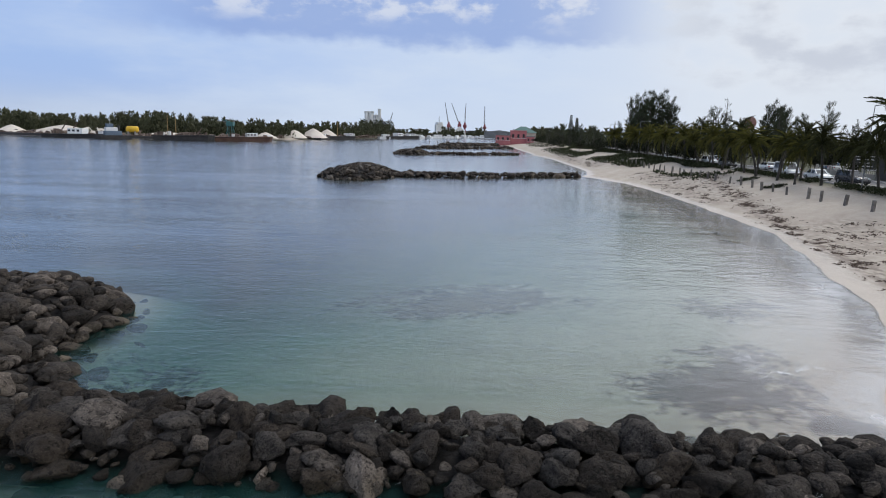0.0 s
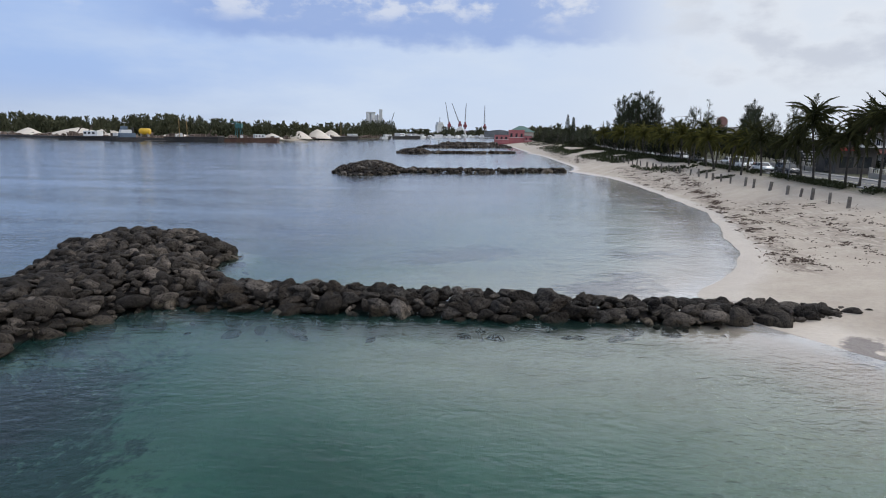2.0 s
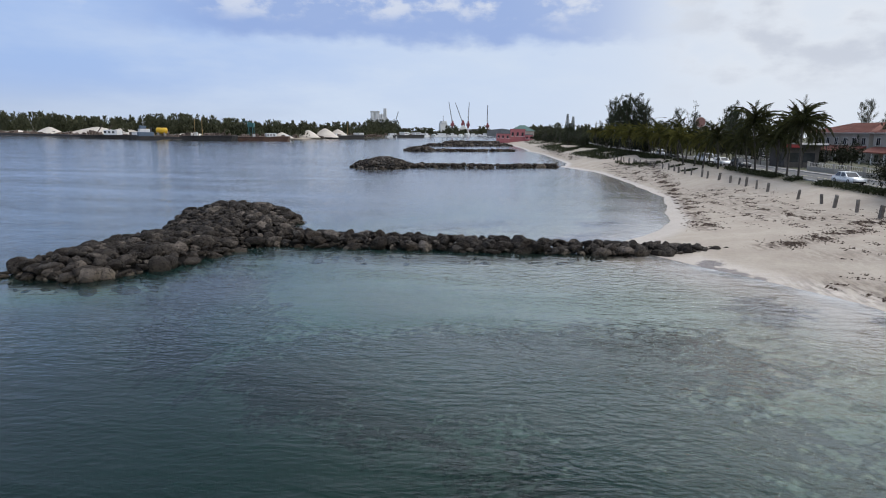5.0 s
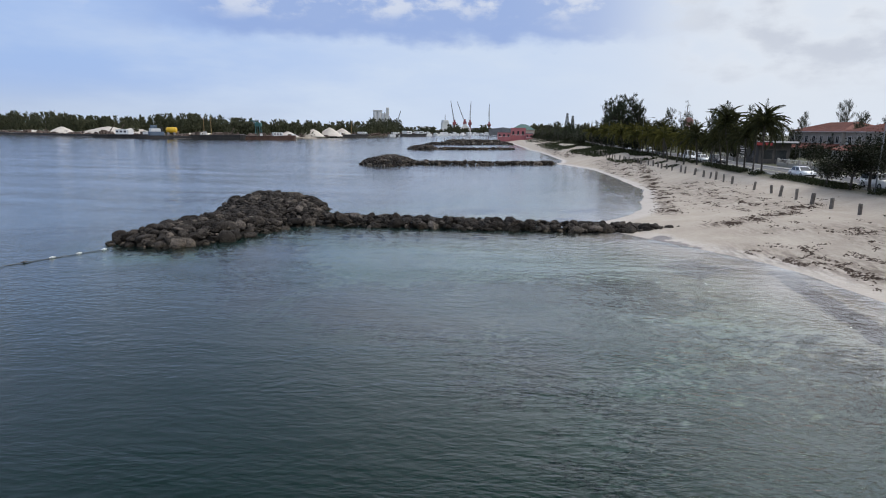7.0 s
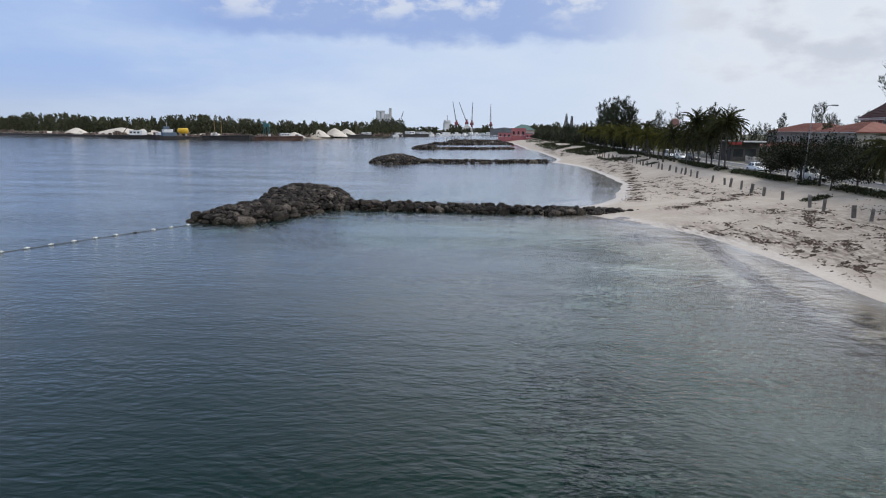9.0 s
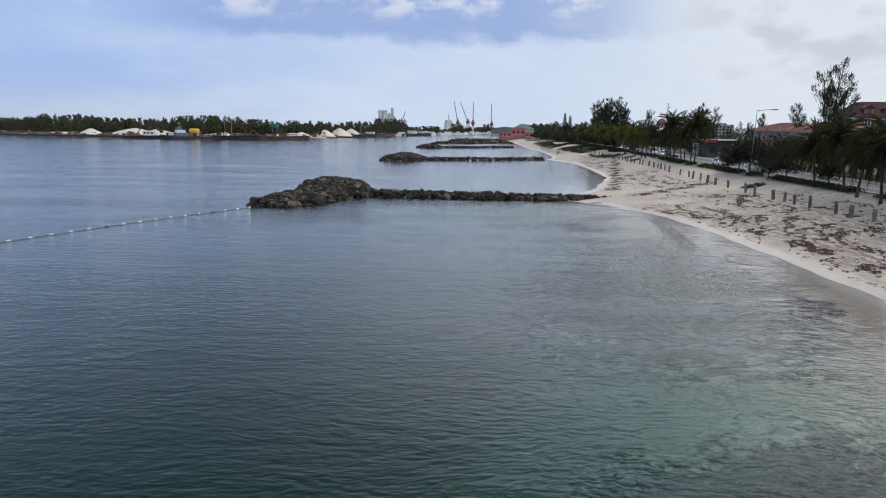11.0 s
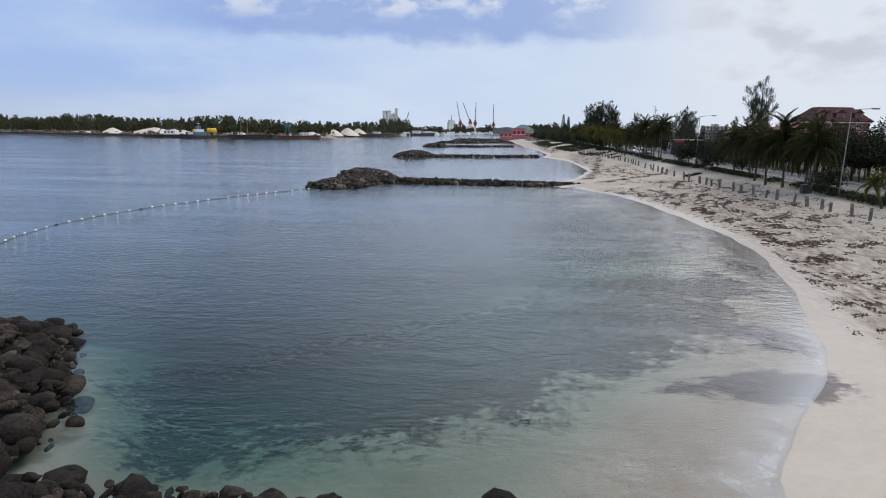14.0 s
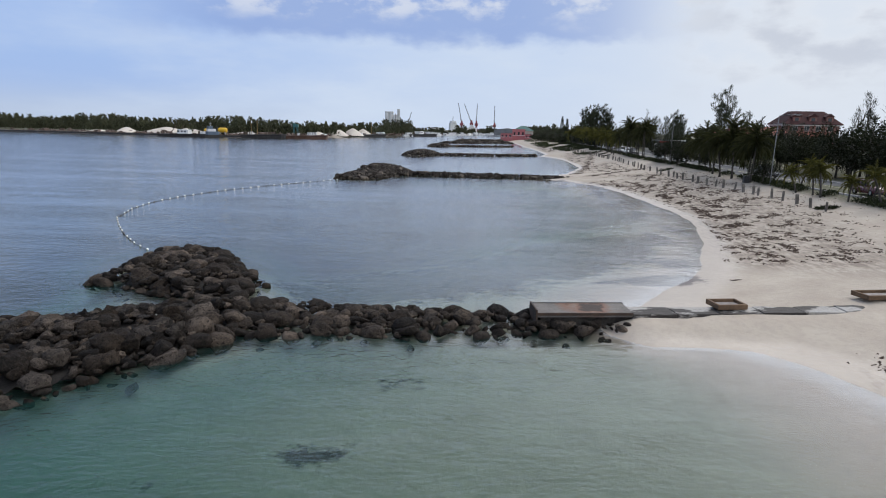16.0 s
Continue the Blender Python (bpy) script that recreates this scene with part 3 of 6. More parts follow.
def mound(poly, crest, slope, x, y):
    """Height of the heap inside its outline, below ground outside."""
    d = rim(poly, x, y)
    z = 0.10 + crest * (1 - math.exp(-slope * d / crest)) if inside(poly, x, y) else -1.5 * d
    return z


def groyne(name, label, heaps, size, meshes, near, seed, bare=0.0, top_z=0.0, fine=None, core=0.0, toe=0.45):
    """heaps: (outline, crest, slope). near: a function of x, y for the stones that are parts of their own; the rest are one joined part."""
    rnd = random.Random(seed)
    g = thing(name, pose(0, 0, 0), label, "breakwater")
    xs = [p[0] for h in heaps for p in h[0]]
    ys = [p[1] for h in heaps for p in h[0]]

    def top(x, y):
        return max(mound(*h, x, y) for h in heaps)

    # solid heart of the heap, coloured near-black as the shade between boulders
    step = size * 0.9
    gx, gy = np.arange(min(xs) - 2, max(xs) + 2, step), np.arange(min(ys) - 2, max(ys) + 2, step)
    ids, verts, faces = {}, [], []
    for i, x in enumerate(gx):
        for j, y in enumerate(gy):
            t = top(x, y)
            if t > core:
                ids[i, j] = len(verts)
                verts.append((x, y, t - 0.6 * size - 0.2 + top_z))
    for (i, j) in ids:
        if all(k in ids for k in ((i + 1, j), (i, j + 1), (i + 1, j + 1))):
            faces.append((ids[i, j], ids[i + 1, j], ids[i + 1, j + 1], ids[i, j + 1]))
    child("rubble_core", soup("rubble_core", verts, faces, M_RUBBLE_SHADE, True), g, "rubble sheet between the boulders, coloured near-black as their shade")
    far_v, far_f, count = [], [], 0
    cache = [(np.array([v.co[:] for v in m.vertices]), [tuple(p.vertices) for p in m.polygons]) for m in meshes]
    for x in np.arange(min(xs) - 1, max(xs) + 1, size):
        for y in np.arange(min(ys) - 1, max(ys) + 1, size * 0.85):
            px, py = x + rnd.uniform(-0.42, 0.42) * size, y + rnd.uniform(-0.4, 0.4) * size
            t = top(px, py)
            low = t < -0.5 * size
            if t < -2.4 * size or rnd.random() < bare or (low and rnd.random() < toe - 0.28 * t / size):
                continue
            if low:
                floor_z = height_at(px, py)
                if floor_z > -0.15:
                    continue
                t = max(t, floor_z + 0.05)
            r = size * rnd.choice((0.32, 0.38, 0.44, 0.5, 0.56, 0.64, 0.76, 1.0, 1.2)) * (0.8 if t < 0.15 else 1.0)
            k = rnd.randrange(len(meshes))
            m = Matrix.LocRotScale((px, py, t - 0.22 * r - 0.06 + top_z + rnd.uniform(-0.10, 0.16) * size), Euler((rnd.uniform(-0.35, 0.35), rnd.uniform(-0.35, 0.35), rnd.uniform(0, 6.28))), (r, r, r))
            if near(px, py) and count < 300 and t > -0.3:
                count += 1
                child("boulder", (fine or meshes)[k], g, m=m)
            else:
                v, f = cache[k]
                a = np.array(m)
                base = len(far_v)
                far_v.extend((v @ a[:3, :3].T + a[:3, 3]).tolist())
                far_f.extend([tuple(i + base for i in q) for q in f])
    # small stones in the gaps
    if fine:
        for _ in range(int((max(xs) - min(xs)) * (max(ys) - min(ys)) * 5)):
            px, py = rnd.uniform(min(xs), max(xs)), rnd.uniform(min(ys), max(ys))
            t = top(px, py)
            if t < 0.0 or rnd.random() < bare:
                continue
            v, f = PEBBLES[rnd.randrange(len(PEBBLES))]
            a = np.array(Euler((rnd.uniform(-0.6, 0.6), rnd.uniform(-0.6, 0.6), rnd.uniform(0, 6.28))).to_matrix()) * (size * rnd.uniform(0.2, 0.42))
            base = len(far_v)
            far_v.extend((v @ a.T + np.array((px, py, t - 0.32 * size + rnd.uniform(-0.08, 0.08)))).tolist())
            far_f.extend([tuple(i + base for i in q) for q in f])
    if far_f:
        ob = child("boulder_fill", soup("boulder_fill", far_v, far_f, meshes[0].materials[0], True), g)
        ob["kind"], ob["label"] = "stuff", "the other boulders of the heap"
    return g


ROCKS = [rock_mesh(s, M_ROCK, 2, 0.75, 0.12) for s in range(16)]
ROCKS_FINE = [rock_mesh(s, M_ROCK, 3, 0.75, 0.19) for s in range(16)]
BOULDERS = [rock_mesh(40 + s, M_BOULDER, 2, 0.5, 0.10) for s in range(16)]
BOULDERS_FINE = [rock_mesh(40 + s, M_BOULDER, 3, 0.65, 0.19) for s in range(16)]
PEBBLES = [(np.array([v.co[:] for v in m.vertices]), [tuple(p.vertices) for p in m.polygons]) for m in [rock_mesh(120 + s, M_ROCK, 1) for s in range(6)]]
FAR_ROCKS = [rock_mesh(80 + s, M_ROCK, 1) for s in range(8)]
HEAD_A = [(-20, 15), (-16, 15.6), (-14, 17), (-14, 20.6), (-16.8, 24), (-16.8, 28.5), (-19.3, 32.2), (-24, 33), (-27.6, 30), (-28, 25), (-26, 20)]
HOOK_A = [(-28.0, 4.6), (-22.5, 3.6), (-19, 8), (-17.3, 13.5), (-15.5, 17), (-21, 20.5), (-25.5, 19), (-27.6, 11)]
ARM_A = [(-16, 15.9), (-10, 16.1), (0, 15.95), (4, 16.2), (9, 16.3), (13, 16.6), (18, 17.2), (21.3, 17.4), (21.3, 18.6), (14, 19.6), (6, 19.5), (-4, 20.0), (-16, 20.4)]
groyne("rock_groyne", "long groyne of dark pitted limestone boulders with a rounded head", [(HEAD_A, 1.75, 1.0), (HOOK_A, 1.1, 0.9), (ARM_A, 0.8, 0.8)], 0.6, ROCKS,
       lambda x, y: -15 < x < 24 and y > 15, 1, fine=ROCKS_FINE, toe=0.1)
HEAD_S = [(-23, -75.5), (-23.5, -69.5), (-22, -65.2), (-18.3, -65.8), (-15.3, -70.3), (-12.2, -74.6), (-12.5, -78.2), (-16, -78.8), (-19.5, -76.8)]
HOOK_S = [(-24, -84.2), (-19, -81.8), (-15, -79), (-10, -77.5), (-9.6, -82.5), (-12, -87), (-15, -91.5), (-20, -95), (-25, -96)]
ARM_S = [(-13, -78.0), (-5.6, -78.0), (-1.6, -78.4), (2, -78.0), (4.0, -78.6), (3.9, -80.9), (2.0, -82.0), (-3, -83.2), (-7, -83.1), (-12, -84.2)]
groyne("rock_groyne", "low groyne of loose brown rounded boulders with gaps", [(HEAD_S, 1.05, 0.75), (HOOK_S, 0.8, 0.6), (ARM_S, 0.30, 0.4), ([(3.0, -80.3), (8.6, -79.9), (8.8, -80.7), (6.0, -81.6), (3.0, -81.9)], 0.55, 1.3)], 0.58, BOULDERS,
       lambda x, y: y < -77 and x > -21, 2, bare=0.27, fine=BOULDERS_FINE, core=0.5, toe=0.7)
HEAD_B = [(-30, 112), (-25, 105.5), (-19, 110), (-16, 117), (-16, 122), (-19, 131), (-25, 134), (-30, 128)]
ARM_B = [(-18, 117.5), (0, 121), (21, 131.5), (20.5, 135), (0, 125), (-18, 122)]
groyne("rock_groyne", "distant rock groyne with a rounded dark head", [(HEAD_B, 2.1, 0.7), (ARM_B, 0.75, 1.0)], 0.85, FAR_ROCKS, lambda x, y: y < 126, 3)
HEAD_C = [(-32, 233), (-27, 228), (-21, 231), (-18, 236), (-20, 246), (-27, 250), (-32, 244)]
ARM_C = [(-21, 234), (0, 244), (17, 255), (16, 259), (0, 249), (-21, 240)]
groyne("rock_groyne", "far thin rock groyne with a low head", [(HEAD_C, 1.9, 0.7), (ARM_C, 0.75, 1.0)], 1.0, FAR_ROCKS, lambda x, y: x < -18, 4)
ARM_D = [(-31, 318), (-10, 326), (21, 357), (19, 363), (-10, 334), (-30, 327)]
groyne("rock_groyne", "far low rock groyne", [(ARM_D, 1.3, 0.8)], 1.3, FAR_ROCKS, lambda x, y: True, 5)
ARM_E = [(-25, 396), (-5, 404), (20, 440), (17, 450), (-8, 416), (-26, 406)]
groyne("rock_groyne", "far rock groyne below the pink buildings", [(ARM_E, 2.0, 0.7)], 1.6, FAR_ROCKS, lambda x, y: True, 6)


# ---- road and verge ----
def ribbon(name, mat, left, right, z_of, ys, label, category, kind="structure", thick=0.0):
    """A strip along the coast road between two offsets from the verge line."""
    verts, faces = [], []
    for y in ys:
        a, b = VERGE(y) + left, VERGE(y) + right
        za, zb = height_at(a, y) + z_of, height_at(b, y) + z_of
        verts += [(a, y, za - thick), (a, y, za), (b, y, zb), (b, y, zb - thick)]
    for i in range(len(ys) - 1):
        k = 4 * i
        for c in range(3):
            faces.append((k + c, k + c + 1, k + c + 5, k + c + 4))
    return tagged(new(name, soup(name, verts, faces, mat)), label, category, kind=kind)


YS = spread((-160, 160, 4), (160, 460, 10))
ribbon("road", M_ASPHALT, 1.4, 9.0, 0.03, YS, "worn grey asphalt coast road", "road", thick=0.2)
ribbon("kerb", M_CONCRETE, 1.15, 1.4, 0.15, YS, "pale concrete kerb beside the road", "kerb", thick=0.3)
ribbon("kerb", M_CONCRETE, 9.0, 9.3, 0.16, YS, "pale concrete kerb on the landward side", "kerb", thick=0.3)
ribbon("pavement", M_PAVE, 9.3, 11.0, 0.12, YS, "pale concrete pavement along the road", "pavement", thick=0.3)
M_PAINT = surf("road_paint", (0.55, 0.5, 0.3), (0.7, 0.65, 0.4), 1.0, 0.8, 0.0, vary=0)
ribbon("road_marking", M_PAINT, 5.15, 5.28, 0.036, YS, "faded painted centre line on asphalt", "road marking", thick=0.002)


def blades(rnd, n, place, size, width):
    """Leaf blades as thin quads. place(rnd) gives a base and a direction."""
    verts, faces = [], []
    for _ in range(n):
        p, d = place(rnd)
        d = d.normalized()
        u = d.cross(Vector((rnd.gauss(0, 1), rnd.gauss(0, 1), rnd.gauss(0, 1)))).normalized()
        ln, w = size * rnd.uniform(0.6, 1.3), width * rnd.uniform(0.7, 1.3)
        k = len(verts)
        mid = p + d * ln * 0.5
        tip = p + d * ln + Vector((0, 0, -0.12 * ln))
        verts += [p[:], (mid + u * w)[:], tip[:], (mid - u * w)[:]]
        faces.append((k, k + 1, k + 2, k + 3))
    return verts, faces


def hedge():
    rnd = random.Random(5)

    def place(r):
        while True:
            y = r.uniform(-75, 190)
            if 0.5 + 0.5 * math.sin(y * 0.21) + 0.35 * math.sin(y * 0.83) > 0.28:
                break
        w = r.uniform(-0.9, 0.9)
        x = float(VERGE(y)) + 0.1 + w
        z = height_at(x, y)
        return Vector((x, y, z + r.uniform(0, 0.55) * (1 - 0.5 * abs(w)))), Vector((r.gauss(0, 1), r.gauss(0, 1), 0.7 + r.random()))

    v, f = blades(rnd, 26000, place, 0.30, 0.07)
    tagged(new("hedge", soup("hedge", v, f, M_HEDGE)), "low dark green scrub hedge along the road verge", "hedge", kind="stuff")


hedge()


def dune_scrub():
    rnd = random.Random(6)

    def place(r):
        while True:
            y = r.uniform(104, 430) if r.random() < 0.5 else r.uniform(110, 260)
            a, b = float(POSTS_X(y)) - 2.5, float(VERGE(y)) + 0.5
            x = a + (b - a) * r.random() ** 0.7
            if noise.noise(Vector((x * 0.12, y * 0.05, 2))) > -0.12:
                return Vector((x, y, height_at(x, y) + r.uniform(0, 0.4))), Vector((r.gauss(0, 1), r.gauss(0, 1), 0.7 + r.random()))

    v, f = blades(rnd, 30000, place, 0.55, 0.13)
    tagged(new("dune_scrub", soup("dune_scrub", v, f, M_HEDGE)), "patchy dark scrub on the upper beach", "shrubs", kind="stuff")


dune_scrub()


# ---- trees ----
def frond_mesh(seed, mat):
    rnd = random.Random(seed)
    L = rnd.uniform(2.9, 3.5)
    rise, drop = rnd.uniform(0.6, 1.0), rnd.uniform(1.5, 2.9)
    bm = bmesh.new()
    pts = [Vector((L * t, 0, rise * math.sin(t * 2.2) * 1.2 - drop * t * t)) for t in np.linspace(0, 1, 8)]
    tube(bm, pts, [0.05 - 0.005 * i for i in range(8)], 4)
    for i in range(38):
        t = 0.08 + 0.92 * i / 37
        p = Vector((L * t, 0, rise * math.sin(t * 2.2) * 1.2 - drop * t * t))
        for s in (-1, 1):
            ln = 0.80 * math.sin(0.35 + 2.5 * t) * rnd.uniform(0.6, 1.15)
            d = Vector((0.75 + 0.3 * rnd.random(), s * rnd.uniform(0.35, 0.8), -0.2 - 0.7 * rnd.random())).normalized()
            a, b = bm.verts.new(p), bm.verts.new(p + Vector((0.05, 0, 0)))
            c, e = bm.verts.new(p + d * ln * 0.6 + Vector((0.045, 0, -0.06 * ln))), bm.verts.new(p + d * ln + Vector((0, 0, -0.35 * ln)))
            bm.faces.new((a, b, c, e))
    me = bpy.data.meshes.new("frond")
    bm.to_mesh(me)
    bm.free()
    me.materials.append(mat)
    return me


FRONDS = [frond_mesh(s, M_PALM) for s in range(5)]
YELLOW_FRONDS = [frond_mesh(s, M_YELLOW) for s in range(5)]


def palm(seed, h, label, fronds=24, scale=1.0, kind=FRONDS):
    rnd = random.Random(seed)
    t = thing("palm_tree", pose(0, 0, 0), label, "palm tree", "palms along the road")
    lean, turn = rnd.uniform(0.3, 1.2), rnd.uniform(-0.6, 0.9)
    pts = [Vector((lean * (k / 7) ** 1.6 * math.cos(turn), lean * (k / 7) ** 1.6 * math.sin(turn), h * k / 7 - 0.2)) for k in range(8)]
    part("trunk", tubed(pts, [0.20, 0.15, 0.135, 0.125, 0.12, 0.115, 0.11, 0.13], 8), M_BARK, t, "grey ringed trunk", True)
    for i in range(fronds):
        a = i * 2.4 + rnd.uniform(-0.2, 0.2)
        tilt = -1.45 + 2.45 * (i / fronds) ** 1.1 + rnd.uniform(-0.28, 0.28)
        # the wind pushes the fronds landward
        m = Matrix.Translation(pts[-1]) @ Euler((0, tilt, a + 0.25 * math.sin(a))).to_matrix().to_4x4() @ Matrix.Scale(scale * rnd.uniform(0.7, 1.12), 4)
        child("frond", kind[i % 5], t, m=m)
    return t


def casuarina(seed, h, label, mat=None, blades_n=3000, spread_by=0.24, limbs=40, start=0.08, blade=1.0, width=0.022, leaders=3):
    """Several leaders that fork low, limbs that climb steeply, wispy sprays along them and ragged plumes at the tips."""
    rnd = random.Random(seed)
    t = thing("casuarina_tree", pose(0, 0, 0), label, "tree", "casuarinas behind the beach")
    bm, arms = bmesh.new(), []
    for k in range(leaders):
        a = k * math.tau / leaders + rnd.uniform(-0.5, 0.5)
        out = (0.0 if k == 0 else rnd.uniform(0.08, 0.17)) * h
        top = h * (1.0 if k == 0 else rnd.uniform(0.72, 0.95))
        fork = rnd.uniform(0.12, 0.3)
        spine = lambda s, a=a, out=out, top=top, fork=fork: Vector((math.cos(a) * out * max(0.0, s - fork) ** 0.8, math.sin(a) * out * max(0.0, s - fork) ** 0.8, top * s - 0.2))
        ss = [0, 0.15, 0.3, 0.45, 0.6, 0.75, 0.9, 1.0]
        tube(bm, [spine(s) for s in ss], [(0.016 if k == 0 else 0.010) * h * (1 - 0.93 * s) + 0.02 for s in ss], 6)
        for i in range(limbs // leaders):
            s = start + (0.98 - start) * (i + rnd.random()) / (limbs // leaders)
            b = i * 2.4 + k + rnd.uniform(-0.5, 0.5)
            ln = h * spread_by * (1.06 - s) ** 0.6 * rnd.uniform(0.45, 1.15) + 0.04 * h
            up = rnd.uniform(0.6, 1.5) + 1.3 * s
            p = spine(s)
            q = p + Vector((math.cos(b), math.sin(b), up)).normalized() * ln
            tube(bm, [p, p.lerp(q, 0.5) + Vector((0, 0, -0.04 * ln)), q], [0.005 * h * (1.1 - s), 0.0035 * h * (1.1 - s) + 0.008, 0.01], 4, False)
            arms.append((p, q))
    part("trunk", bm, M_BARK, t, "rough dark trunk and limbs", True)

    def place(r):
        p, q = arms[int(r.random() * len(arms))]
        f = 0.12 + 0.95 * r.random() ** 0.75
        j = 0.024 * h * (1.25 - 0.75 * f)
        c = p.lerp(q, f) + Vector((r.gauss(0, j), r.gauss(0, j), r.gauss(0, j)))
        return c, (q - p).normalized() * 1.2 + Vector((r.gauss(0, 0.38), r.gauss(0, 0.38), r.gauss(0.4, 0.35)))

    v, f = blades(rnd, blades_n, place, blade * 0.07 * h, width * h / 12)
    child("crown", soup("crown", v, f, mat or M_CAS), t, "wispy dark needle foliage")
    return t


def round_tree(seed, h, label, count=3600, leaf=0.20):
    rnd = random.Random(seed)
    t = thing("broadleaf_tree", pose(0, 0, 0), label, "tree", "broadleaf trees by the road")
    bm = tubed([(0, 0, -0.2), (0.05, 0.05, h * 0.2), (0.1, -0.05, h * 0.4)], [0.16, 0.12, 0.10], 7)
    ends = []
    for i in range(11):
        a, e = i * 2.4, rnd.uniform(0.5, 1.2)
        p = Vector((0.08, 0, h * rnd.uniform(0.22, 0.42)))
        q = p + Vector((math.cos(a) * math.cos(e), math.sin(a) * math.cos(e), math.sin(e) * 0.9)) * h * rnd.uniform(0.35, 0.5)
        tube(bm, [p, p.lerp(q, 0.5) + Vector((0, 0, 0.15)), q], [0.07, 0.05, 0.02], 5, False)
        ends.append((p.lerp(q, 0.55), h * 0.10))
        ends.append((q, h * rnd.uniform(0.10, 0.16)))
    part("trunk", bm, M_BARK, t, "short forked trunk", True)

    def place(r):
        c, rad = r.choice(ends)
        g = Vector((r.gauss(0, 1), r.gauss(0, 1), r.gauss(0, 0.7)))
        return c + g.normalized() * rad * r.random() ** 0.4 * 1.5, g + Vector((0, 0, 0.3))

    v, f = blades(rnd, count, place, leaf, leaf * 0.38)
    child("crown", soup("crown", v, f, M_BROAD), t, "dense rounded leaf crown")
    return t


def put(proto, x, y, rz=0.0, s=1.0, dz=-0.05, used=set()):
    m = Matrix.Translation((x, y, height_at(x, y) + dz)) @ Euler((0, 0, rz)).to_matrix().to_4x4() @ Matrix.Scale(s, 4)
    if proto.name not in used:
        used.add(proto.name)
        proto.matrix_basis = m
        return proto
    return copy_thing(proto, m)


R = random.Random(11)
TALL_PALMS = [palm(s, 7.4 + 0.4 * s, "tall wind-blown coconut palm beside the coast road", 40, 1.10) for s in range(3)]
MID_PALMS = [palm(10 + s, 4.3 + 0.45 * s, "coconut palm with dark green hanging fronds on the verge", 34, 0.84) for s in range(3)]
YELLOW_PALMS = [palm(15 + s, 4.0 + 0.4 * s, "yellowing palm with drooping fronds on the verge", 32, 0.76, YELLOW_FRONDS) for s in range(2)]
LOW_PALMS = [palm(25 + s, 4.6 + 0.4 * s, "dark coconut palm with a heavy hanging crown on the verge", 44, 1.02) for s in range(3)]
YOUNG_PALMS = [palm(20 + s, 2.9 + 0.3 * s, "young yellow-green palm with drooping fronds on the verge", 26, 0.60, YELLOW_FRONDS) for s in range(3)]
for i, (x, y, s) in enumerate([(42.2, 68.4, 1.0), (42.3, 55.7, 0.94), (43.0, 60.2, 0.86)]):
    put(TALL_PALMS[i], x, y, R.uniform(2.0, 3.6), s)
for i, (x, y, s) in enumerate([(42.6, 72.1, 1.1), (42.9, 66.0, 1.05), (42.2, 61.6, 1.05), (42.6, 77, 1.0), (41.6, 81.4, 1.05), (42.5, 88.2, 1.0), (43, 95.0, 1.05), (42.4, 101, 1.0), (43, 108, 1.1), (43.4, 116, 1.0), (43.2, 123, 1.1), (44, 131, 1.15), (44, 140, 1.0), (45, 158, 1.1), (45, 178, 1.1),
                               ]):
    put(MID_PALMS[i % 3], x, y, R.uniform(0, 6.28), s)
for i, (x, y, s) in enumerate([(39.3, -2.8, 1.0), (38.8, -7.5, 1.05), (39.2, -11.4, 1.1), (40.2, -15.0, 1.0), (40.4, 1.5, 1.05), (39.4, -17.8, 0.95), (40.8, 8.5, 1.0)]):
    put(LOW_PALMS[i % 3], x, y, R.uniform(0, 6.28), s)
for i, (x, y, s) in enumerate([(40.4, 85.4, 1.1), (40.8, 91.0, 1.1), (41.0, 98.0, 1.15), (42.0, 104.5, 1.05), (41.4, 112, 1.1), (42.6, 119.5, 1.15), (42.4, 127, 1.1), (43, 136, 1.2), (42.5, 146, 1.2), (43.5, 153, 1.2), (43, 165, 1.2), (44, 172, 1.25), (43.5, 186, 1.25), (45, 195, 1.3), (44, 205, 1.3)]):
    put(YELLOW_PALMS[i % 2], x, y, R.uniform(0, 6.28), s)
for i, (x, y, s) in enumerate([(38.9, -30.9, 1.0), (39.2, -34.3, 0.95), (39.0, -36.4, 1.05), (39.4, -41.2, 1.0), (40.9, -43.0, 1.1), (40.0, -45.8, 1.15), (41.2, -50, 1.1), (41.6, -55, 1.0), (41, -27.5, 1.1)]):
    put(YOUNG_PALMS[i % 3], x + 0.7, y, R.uniform(0, 6.28), s * 0.84)
ROUND = [round_tree(30 + s, 5.6 + 0.5 * s, "dark green round-crowned sea-grape tree on the verge") for s in range(3)]
for i, (x, y, s) in enumerate([(40.2, 34.2, 0.78), (40.4, 29.8, 1.0), (41.4, 28.2, 1.12), (39.6, 18.0, 0.85), (40.2, 14.2, 0.85), (41.0, 23.0, 0.8), (40.9, 5.5, 0.95), (40.0, -20.5, 0.7)]):
    put(ROUND[i % 3], x, y, R.uniform(0, 6.28), s)
CAS = [casuarina(50 + s, 15 + s, "tall feathery dark green casuarina tree") for s in range(4)]
FAR_CAS = [casuarina(60 + s, 11 + s, "feathery dark green casuarina behind the road", blades_n=900, limbs=30, blade=1.3, width=0.045) for s in range(3)]
LEAFY = [round_tree(36 + s, 6.4 + 0.6 * s, "dark broad-crowned tree behind the road", 2000, 0.28) for s in range(3)]
FAR_LEAFY = [round_tree(46 + s, 6.4 + 0.6 * s, "dark broad-crowned tree in the far row", 760, 0.46) for s in range(3)]
